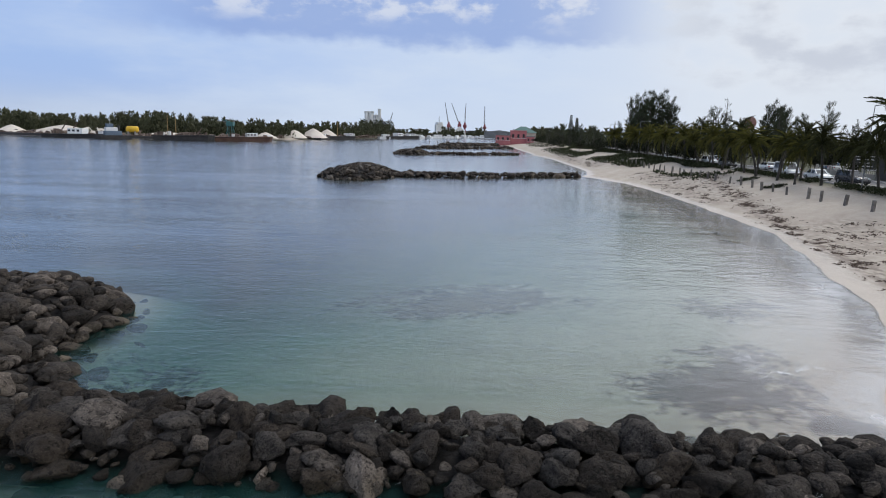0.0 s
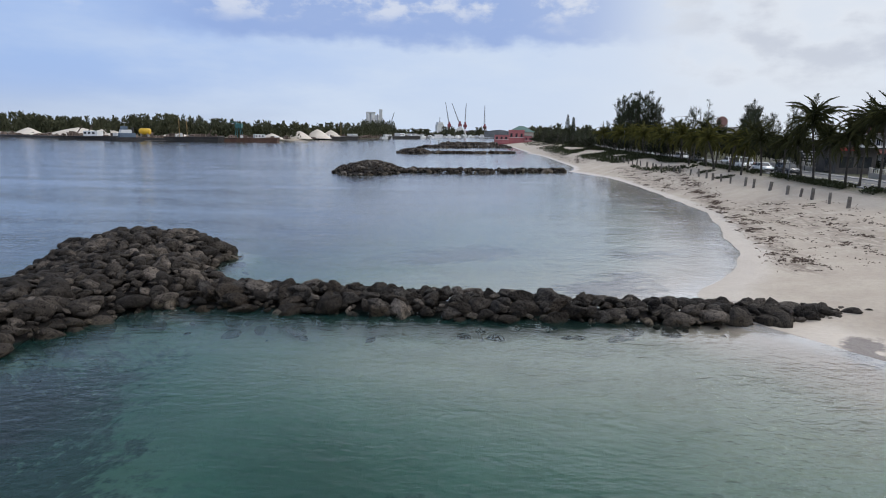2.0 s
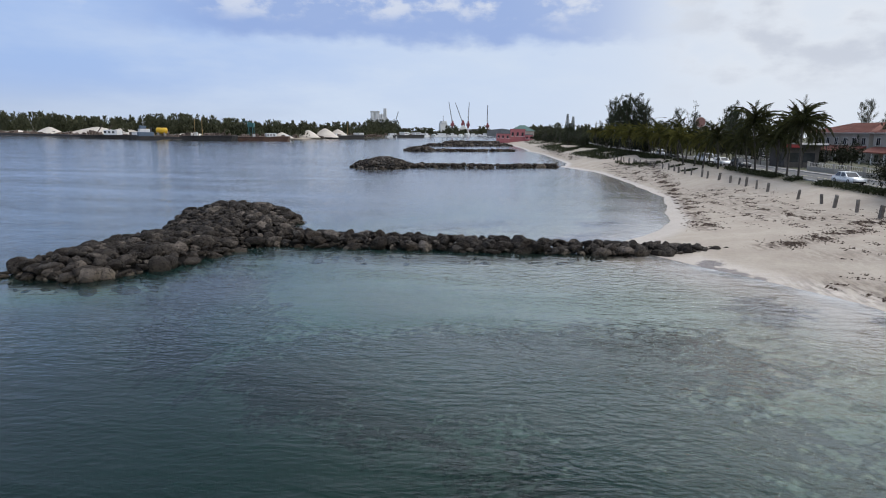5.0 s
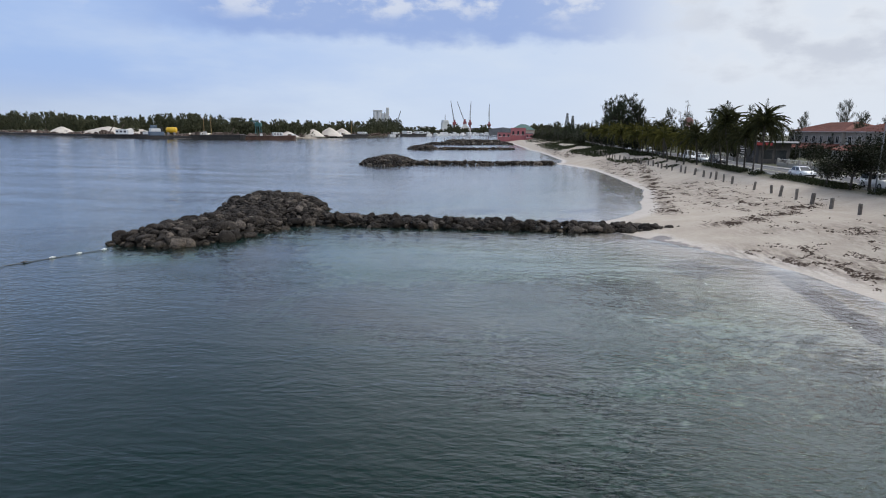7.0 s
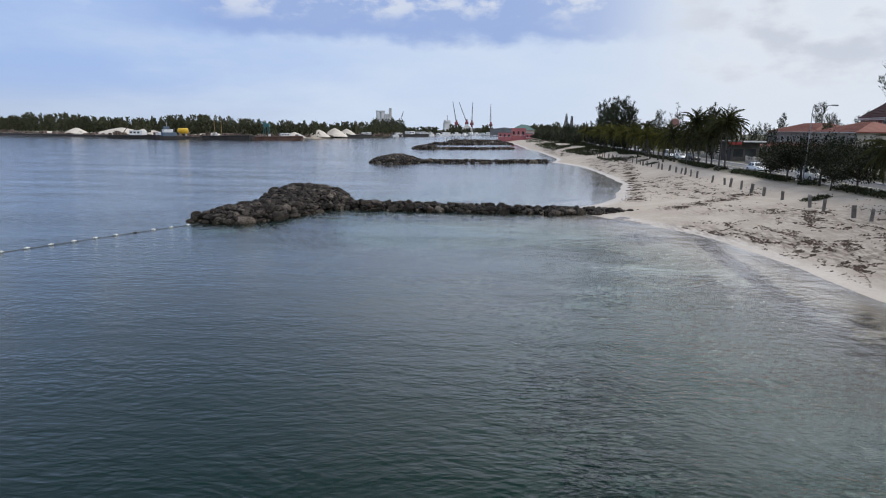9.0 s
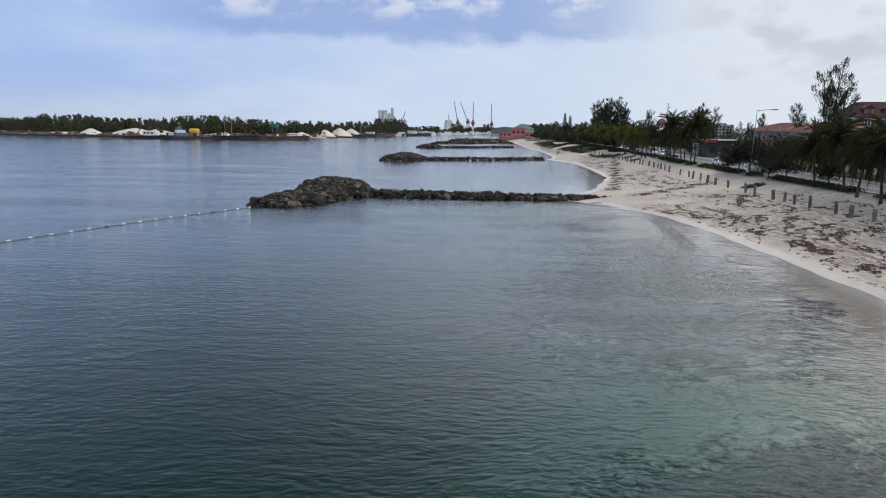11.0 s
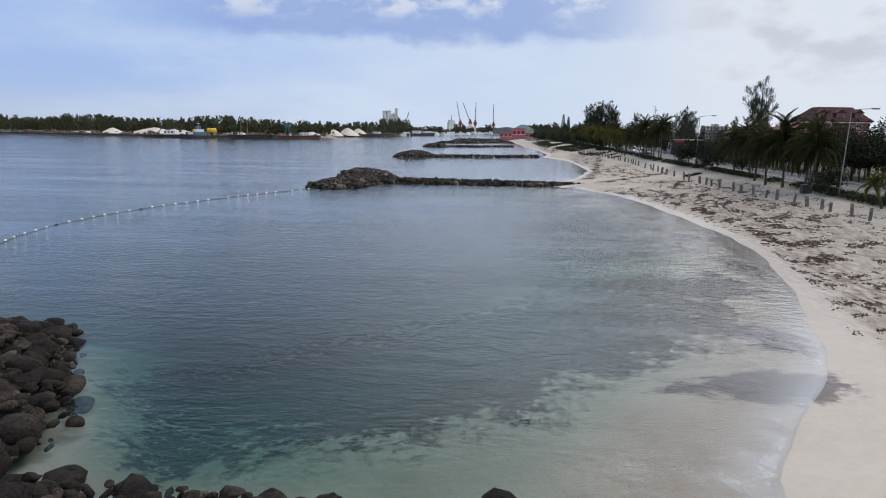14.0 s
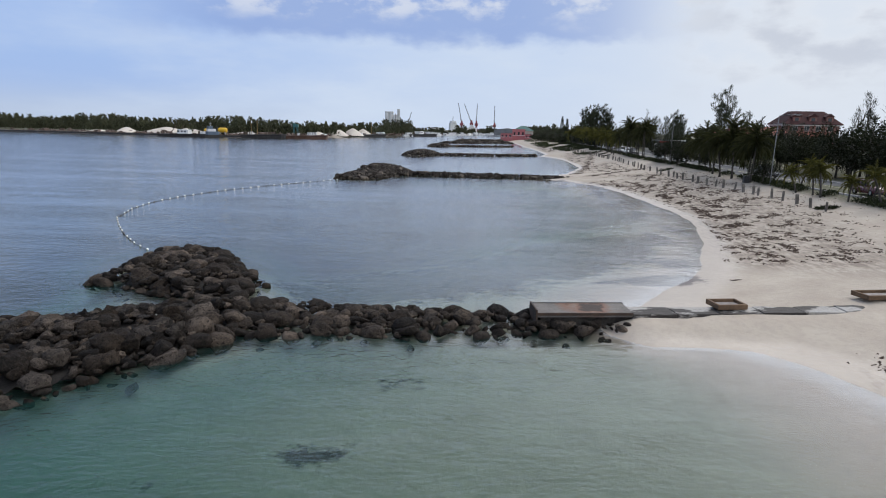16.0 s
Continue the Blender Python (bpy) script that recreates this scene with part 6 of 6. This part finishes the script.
def tug(x, y, rz):
    t = thing("tugboat", pose(x, y, 0, 0, 0, rz), "blue-grey harbour tugboat with a stacked white wheelhouse", "tugboat")
    part("hull", hull(19, 6, 2.0), M_HULL, t, "black hull")
    part("deckhouse", boxed(-4.5, -2.1, 2.0, 4.0, 2.1, 4.4, bevel=0.1), M_BLUEBOAT, t)
    part("deckhouse", boxed(-2.5, -1.8, 4.402, 3.4, 1.8, 6.3, bevel=0.1), M_WHITEBOAT, t)
    w = part("wheelhouse", boxed(-0.5, -1.5, 6.302, 2.8, 1.5, 8.3, bevel=0.1), M_BLUEBOAT, t)
    part("window", boxed(-0.3, -1.53, 7.2, 2.6, -1.502, 7.9), M_PANE, w)
    for i in range(4):
        part("window", boxed(-3.6 + 1.7 * i, -2.13, 3.0, -2.6 + 1.7 * i, -2.102, 3.8), M_PANE, t)
    part("mast", tubed([(0.8, 0, 8.3), (0.8, 0, 12.0)], [0.12, 0.06], 6), M_WHITEBOAT, t)
    part("radar", boxed(0.0, -0.9, 10.2, 1.6, 0.9, 10.4), M_WHITEBOAT, t)
    for s in (-1, 1):
        part("funnel", tubed([(-3.4, s * 1.0, 4.4), (-3.5, s * 1.0, 7.4)], [0.4, 0.35], 10), M_HULL, t)
    for i in range(7):
        part("fender", tubed([(-8 + 2.4 * i, -3.0, 1.5), (-8 + 2.4 * i, -3.1, 0.4)], [0.35, 0.35], 8), M_TYRE, t)


def barge(x, y, rz, ln, w, h, mat, label, loads):
    t = thing("barge", pose(x, y, 0, 0, 0, rz), label, "barge")
    part("hull", hull(ln, w, h, 0.12), mat, t)
    part("rubbing_strake", boxed(-ln / 2 * 0.98, -w / 2 - 0.12, h - 0.35, ln / 2 * 0.85, -w / 2 * 0.995, h - 0.1), M_TYRE, t)
    rnd = random.Random(int(ln * 10))
    for kind, u, size in loads:
        if kind == "cabin":
            c = part("cabin", boxed(u - size, -w * 0.3, h, u + size, w * 0.3, h + size * 0.8, bevel=0.08), M_WHITEBOAT, t, "white cabin")
            for k in range(3):
                part("window", boxed(u - size + 0.3 + k * size * 0.6, -w * 0.3 - 0.03, h + size * 0.35, u - size + 0.3 + k * size * 0.6 + size * 0.35, -w * 0.3 - 0.002, h + size * 0.62), M_PANE, c)
        elif kind == "mast":
            part("spud_mast", tubed([(u, -w * 0.2, h), (u, -w * 0.2, h + size)], [0.22, 0.18], 6), M_OCHRE, t, "ochre spud mast")
        elif kind == "boom":
            bm = bmesh.new()
            for yy in (-0.6, 0.6):
                tube(bm, [(u, yy, h), (u + size * 0.6, yy * 0.4, h + size * 0.8)], [0.18, 0.12], 5)
            for k in range(6):
                f, g2 = k / 6, (k + 1) / 6
                tube(bm, [(u + size * 0.6 * f, -0.6 + 0.36 * f, h + size * 0.8 * f), (u + size * 0.6 * g2, 0.6 - 0.36 * g2, h + size * 0.8 * g2)], [0.08, 0.08], 4)
            part("boom", bm, M_JUNK, t, "lattice boom")
        else:
            for k in range(6):
                a, b = u + rnd.uniform(-size, size), rnd.uniform(-w * 0.25, w * 0.25)
                d, e = rnd.uniform(0.5, 1.4), rnd.uniform(0.6, 2.4)
                part("deck_gear", boxed(a - d, b - d * 0.7, h, a + d, b + d * 0.7, h + e, bevel=0.1), rnd.choice((M_JUNK, M_JUNK, M_WHITEBOAT)), t)


def heap(x, y, r, h, seed):
    bm = bmesh.new()
    rings, rnd = [], random.Random(seed)
    for i in range(7):
        f = i / 6
        rings.append([bm.verts.new((r * (1 - f) * math.cos(k * math.tau / 20) * (1 + 0.12 * noise.noise(Vector((k, i, seed)))), 0.7 * r * (1 - f) * math.sin(k * math.tau / 20), h * (1 - (1 - f) ** 1.25) - 0.3 + 0.05 * h * noise.noise(Vector((k * 0.7, i, seed))))) for k in range(20)])
    for p, q in zip(rings, rings[1:]):
        for k in range(20):
            bm.faces.new((p[k], p[(k + 1) % 20], q[(k + 1) % 20], q[k]))
    ob = part("sand_pile", bm, M_PILE, None, "", True, pose(x, y, 1.5))
    tagged(ob, "pale conical stockpile of quarried sand on the quay", "sand pile")


# the west quay
def quay_wall():
    verts, faces = [], []
    xs = np.arange(-700, -150, 6.0)
    for x in xs:
        y = float(QUAY(x)) + 0.2
        verts += [(x, y, -3), (x, y, 1.55), (x, y + 1.6, 1.6), (x, y + 1.6, -3)]
    for i in range(len(xs) - 1):
        k = 4 * i
        faces += [(k + c, k + c + 1, k + c + 5, k + c + 4) for c in range(3)]
    tagged(new("quay_wall", soup("quay_wall", verts, faces, M_HULL)), "black stained quay wall along the far shore", "quay", kind="structure")


quay_wall()
tug(-203, 338, 225)
barge(-226, 348, 3, 44, 11, 1.9, M_HULL, "long black work barge with a white dredge house", [("boom", -14, 8), ("boom", -8, 8), ("cabin", -3, 4.2), ("junk", 8, 4), ("junk", 14, 3)])
barge(-170, 356, 8, 34, 11, 2.4, M_HULL, "black crane barge with two ochre spud masts", [("mast", -9, 11.5), ("mast", -4.5, 11.5), ("junk", -12, 3), ("junk", 4, 3.5), ("junk", 10, 3), ("boom", 6, 6)])
barge(-143, 372, 30, 38, 11, 2.2, M_RUSTHULL, "rusty brown cargo barge alongside the quay", [("cabin", 6, 3.2), ("junk", -6, 4), ("junk", 14, 3)])
barge(-119, 520, 62, 46, 11, 2.4, M_HULL, "dark barge moored below the sand stockpiles", [("mast", 0, 12), ("junk", -12, 4), ("junk", 10, 4), ("cabin", 18, 3.4)])
barge(-82, 668, 60, 60, 13, 2.6, M_HULL, "far dark barge crowded with machinery", [("junk", -20, 5), ("cabin", -4, 4.5), ("junk", 8, 5), ("cabin", 20, 4), ("junk", 26, 4)])
for i, (x, y, r, h) in enumerate([(-297, 385, 11, 5.0), (-262, 384, 24, 5.6), (-244, 386, 18, 5.2), (-232, 374, 14, 3.0), (-193, 378, 20, 3.0), (-138, 466, 10, 6.0), (-132, 498, 12, 7.5), (-127, 524, 11, 7.0), (-146, 424, 9, 4.0), (-330, 398, 14, 2.2)]):
    heap(x, y, r, h, i)


def tank(x, y, z, r, ln, rz):
    t = thing("storage_tank", pose(x, y, z, 0, 0, rz), "bright yellow horizontal storage tank on cradles", "tank")
    part("shell", tubed([(-ln / 2, 0, r), (-ln / 2 + 0.5, 0, r), (ln / 2 - 0.5, 0, r), (ln / 2, 0, r)], [r * 0.75, r, r, r * 0.75], 20), M_YELLOW, t, smooth=True)
    for u in (-ln * 0.3, ln * 0.3):
        part("cradle", boxed(u - 0.3, -r * 0.8, -1.4, u + 0.3, r * 0.8, r * 0.35), M_CONCRETE, t)


tank(-206, 364, 3.4, 1.9, 6.6, 5)
tank(-222, 372, 3.4, 1.4, 4.6, 10)
t = thing("loading_crane", pose(-152, 378, 1.6, 0, 0, 0), "small teal dockside loading crane", "crane")
for sx in (-2, 2):
    for sy in (-2, 2):
        part("leg", tubed([(sx, sy, -0.5), (sx * 0.6, sy * 0.6, 7)], [0.3, 0.25], 6), M_TEAL, t)
part("cab", boxed(-1.9, -1.7, 7.002, 2.2, 1.7, 9.6, bevel=0.1), M_TEAL, t)
part("jib", tubed([(0, 0, 9.6), (-5.5, 0, 11.0)], [0.35, 0.2], 6), M_TEAL, t)

# silos and works
t = thing("silo", pose(-203, 1150, 1.5), "pale concrete cement silo block with a lift tower", "silo")
for i in range(3):
    part("cell", tubed([(8.2 * i, 0, 0), (8.2 * i, 0, 38 - 3 * (i == 2))], [4.3, 4.3], 18), M_SILO, t, smooth=True)
part("headhouse", boxed(-4, -4, 38.002, 13, 4, 41, bevel=0.1), M_SILO, t)
part("lift_tower", boxed(20.8, -3, 0, 26, 3, 46, bevel=0.1), M_SILO, t)
part("conveyor", tubed([(26, 0, 30), (42, 0, 8)], [1.1, 1.1], 6), M_CRANEGREY, t)


def harbour_crane(x, y, h, jib, lean, label, mat=M_CRANERED):
    t = thing("harbour_crane", pose(x, y, 1.5), label, "crane")
    for sx in (-3, 3):
        for sy in (-3, 3):
            part("leg", tubed([(sx, sy, -0.5), (sx * 0.5, sy * 0.5, h * 0.35)], [0.8, 0.6], 6), mat, t)
    part("tower", boxed(-1.7, -1.7, h * 0.35, 1.7, 1.7, h * 0.72, bevel=0.1), mat, t, "red tower")
    part("cab", boxed(-3.5, -2.6, h * 0.45, 3.5, 2.6, h * 0.60, bevel=0.2), mat, t)
    bm = bmesh.new()
    p, q = Vector((0, 0, h * 0.55)), Vector((lean, 0, h * 0.55 + jib))
    for o in (Vector((-0.9, -0.9, 0)), Vector((0.9, -0.9, 0)), Vector((0, 0.9, 0))):
        tube(bm, [p + o, q + o * 0.3], [0.32, 0.22], 5)
    for k in range(12):
        a, b = p.lerp(q, k / 12), p.lerp(q, (k + 1) / 12)
        tube(bm, [a + Vector((-0.8, -0.8, 0)), b + Vector((0.7, -0.7, 0))], [0.14, 0.14], 4)
    part("jib", bm, M_CRANEGREY, t, "grey lattice jib")
    part("stay", tubed([(-2.5, 0, h * 0.72), q], [0.12, 0.12], 4), M_CRANEGREY, t)


harbour_crane(-52, 1180, 36, 42, -8, "red harbour crane with a tall raised jib")
harbour_crane(-32, 1190, 38, 40, -16, "red harbour crane with its jib leaning back")
harbour_crane(-22, 1200, 36, 42, 1, "red harbour crane with a steep jib")
harbour_crane(16, 1195, 32, 40, -1, "red harbour crane at the end of the quay")
harbour_crane(-150, 1050, 14, 30, 9, "small grey derrick behind the wharf", M_CRANEGREY)
harbour_crane(-182, 1120, 30, 20, 1, "thin grey derrick beside the silos", M_CRANEGREY)
t = thing("ship", pose(-62, 1150, 0, 0, 0, 20), "white superstructure of a moored cargo ship", "ship")
part("hull", hull(60, 12, 5), M_HULL, t)
part("superstructure", boxed(-14, -5, 5, 0, 5, 22, bevel=0.3), M_WHITEBOAT, t)
part("bridge", boxed(-12, -6.5, 22.002, -2, 6.5, 26, bevel=0.3), M_WHITEBOAT, t)
part("mast", tubed([(-7, 0, 26), (-7, 0, 36)], [0.6, 0.3], 6), M_HULL, t)


def shed(x, y, w, d, h, rise, wall, roof, label, rz=0):
    t = thing("warehouse", pose(x, y, 1.4, 0, 0, rz), label, "warehouse")
    part("wall", boxed(-w / 2, -d / 2, -0.5, w / 2, d / 2, h), wall, t)
    part("roof", prism(bmesh.new(), [(-w / 2 - 0.5, h + 0.01), (0, h + rise), (w / 2 + 0.5, h + 0.01)], -d / 2 - 0.5, d / 2 + 0.5), roof, t)
    for i in range(3):
        part("door", boxed(-w / 2 + (i + 0.25) * w / 3, -d / 2 - 0.06, 0, -w / 2 + (i + 0.75) * w / 3, -d / 2 - 0.002, h * 0.6), M_DARKROOF, t)


shed(-29, 1105, 20, 24, 8, 10, M_TRIM, M_TRIM, "white gabled boat house on the far wharf")
shed(36, 980, 46, 20, 9, 3, M_DARKROOF, M_DARKROOF, "long dark grey warehouse across the channel")
shed(66, 930, 40, 20, 9, 4, M_DARKROOF, M_DARKROOF, "dark sheet-metal warehouse behind the point")
shed(-96, 1060, 18, 16, 10, 2, M_TRIM, M_DARKROOF, "white works building near the silos")
shed(-128, 900, 24, 14, 7, 2, M_CREAM, M_DARKROOF, "cream wharf shed among moored boats")
shed(-10, 1230, 60, 20, 8, 3, M_DARKROOF, M_DARKROOF, "low grey shed behind the cranes")


def small_boat(x, y, ln, rz):
    t = thing("motor_boat", pose(x, y, 0, 0, 0, rz), "small white moored motor boat", "boat", "boats moored across the channel")
    part("hull", hull(ln, ln * 0.3, ln * 0.13), M_WHITEBOAT, t)
    part("cabin", boxed(-ln * 0.2, -ln * 0.1, ln * 0.13, ln * 0.15, ln * 0.1, ln * 0.27, bevel=0.1), M_WHITEBOAT, t)
    part("windscreen", boxed(ln * 0.152, -ln * 0.09, ln * 0.15, ln * 0.17, ln * 0.09, ln * 0.25), M_PANE, t)
    return t


B = random.Random(9)
first = small_boat(-98, 830, 12, 10)
for i in range(34):
    x = -95 + 3.6 * i + B.uniform(-2, 2)
    copy_thing(first, Matrix.Translation((x, float(QUAY(x)) - B.uniform(8, 30), 0)) @ Euler((0, 0, B.uniform(0, 6.28))).to_matrix().to_4x4() @ Matrix.Scale(B.uniform(0.8, 1.5), 4))
for x, y in ((-36, 470), (-30, 474), (-23, 471), (-14, 478)):
    ob = child("mooring_pile", POST_MESH[1], None, m=Matrix.Translation((x, y, 0.1)) @ Matrix.Scale(1.6, 4))
    tagged(ob, "dark timber mooring pile standing in the channel", "pile", "mooring piles")


def scrap():
    rnd = random.Random(15)
    bm = bmesh.new()
    for _ in range(460):
        f = rnd.random()
        x = -420 + 400 * f ** 0.7
        y = float(QUAY(x)) + rnd.uniform(4, 22)
        d, e = rnd.uniform(0.4, 1.9), rnd.uniform(0.4, 2.6) * rnd.random() + 0.3
        n = len(bm.verts)
        box(bm, x - d, y - d, 1.0, x + d, y + d, 1.4 + e)
        bm.verts.ensure_lookup_table()
        for v in bm.verts[n:]:
            v.co += Vector((rnd.uniform(-0.5, 0.5) * d, rnd.uniform(-0.5, 0.5) * d, rnd.uniform(-0.3, 0.3) * e if v.co.z > 1.2 else 0))
    ob = part("quay_clutter", bm, M_JUNK, None)
    tagged(ob, "rusty machinery and crates crowded on the quay", "machinery", kind="stuff")


scrap()


def far_scrub():
    """Trees and bushes on the far shore behind the boats and silos."""
    rnd = random.Random(31)
    verts, faces = [], []
    spots = []
    for _ in range(300):
        x = rnd.uniform(-240, 120)
        spots.append((x, float(QUAY(x)) + rnd.uniform(20, 120), rnd.uniform(4, 10)))
    spots += [(rnd.uniform(-176, -128), rnd.uniform(930, 960), rnd.uniform(14, 24)) for _ in range(45)]
    spots += [(rnd.uniform(-60, -38), rnd.uniform(1090, 1110), rnd.uniform(10, 17)) for _ in range(18)] + [(rnd.uniform(0, 16), rnd.uniform(1120, 1150), rnd.uniform(10, 18)) for _ in range(14)]
    spots += [(rnd.uniform(45, 120), rnd.uniform(470, 900), rnd.uniform(7, 14)) for _ in range(160)]
    for x, y, h in spots:
        for _ in range(60):
            u = rnd.random() ** 0.8
            r = h * 0.26 * (1.1 - u)
            p = Vector((x + rnd.gauss(0, r), y + rnd.gauss(0, r), 1.3 + h * 0.95 * u))
            d = Vector((rnd.gauss(0, 0.6), rnd.gauss(0, 0.6), 1))
            w = d.cross(Vector((rnd.gauss(0, 1), rnd.gauss(0, 1), 0.1))).normalized() * rnd.uniform(0.4, 0.9)
            n, ln = len(verts), rnd.uniform(1.4, 3.0)
            verts += [p[:], (p + d * ln * 0.5 + w)[:], (p + d * ln)[:], (p + d * ln * 0.5 - w)[:]]
            faces.append((n, n + 1, n + 2, n + 3))
    tagged(new("far_scrub", soup("far_scrub", verts, faces, M_HAZEDWOOD)), "distant scrub and trees on the far shore", "woodland", kind="stuff")


far_scrub()


# ---- pink buildings on the point ----
def pink_house(x, y, w, d, h, label, roof=None, wins=3):
    t = thing("house", pose(x, y, 1.2), label, "house")
    part("wall", boxed(-w / 2, -d / 2, -0.6, w / 2, d / 2, h), M_ROSE, t)
    part("parapet", boxed(-w / 2 - 0.2, -d / 2 - 0.2, h + 0.002, w / 2 + 0.2, d / 2 + 0.2, h + 0.5), roof or M_ROSE, t)
    for i in range(wins):
        part("window", boxed(-w / 2 + (i + 0.25) * w / wins, -d / 2 - 0.04, h * 0.5, -w / 2 + (i + 0.65) * w / wins, -d / 2 - 0.002, h * 0.78), M_PANE, t)
    part("sill", boxed(-w / 2, -d / 2 - 0.2, h * 0.46, w / 2, -d / 2 - 0.003, h * 0.49), M_TRIM, t)
    return t


pink_house(18.0, 440, 10, 9, 6.0, "low deep pink waterside building", M_DARKROOF)
pink_house(29.0, 446, 11, 10, 9.2, "taller deep pink building with a parapet on the point")
pink_house(37.2, 442, 5.4, 8, 5.4, "small pink outbuilding on the point", M_DARKROOF, 2)
t = thing("house", pose(34, 468, 1.5), "building with a green hipped roof behind the pink ones", "house")
part("wall", boxed(-9, -6, -0.5, 9, 6, 8), M_CREAM, t)
bm = bmesh.new()
lo = [bm.verts.new(p) for p in ((-10, -7, 8.01), (10, -7, 8.01), (10, 7, 8.01), (-10, 7, 8.01))]
tip = [bm.verts.new(p) for p in ((-2, 0, 12.5), (2, 0, 12.5))]
for f in ((lo[0], lo[1], tip[1], tip[0]), (lo[1], lo[2], tip[1]), (lo[2], lo[3], tip[0], tip[1]), (lo[3], lo[0], tip[0]), (lo[3], lo[2], lo[1], lo[0])):
    bm.faces.new(f)
part("roof", bm, M_GREENROOF, t, "green sheet roof")
t = thing("apartment_block", pose(262, 640, 2), "distant pale apartment block above the trees", "building")
part("wall", boxed(-12, -8, -1, 12, 8, 15), M_CONCRETE, t)
part("roof_hut", boxed(-3, -3, 15.002, 4, 3, 17), M_CONCRETE, t)
for k in range(4):
    for i in range(6):
        part("window", boxed(-11 + 3.8 * i, -8.06, 2 + 3.3 * k, -8.8 + 3.8 * i, -8.002, 3.8 + 3.3 * k), M_PANE, t)
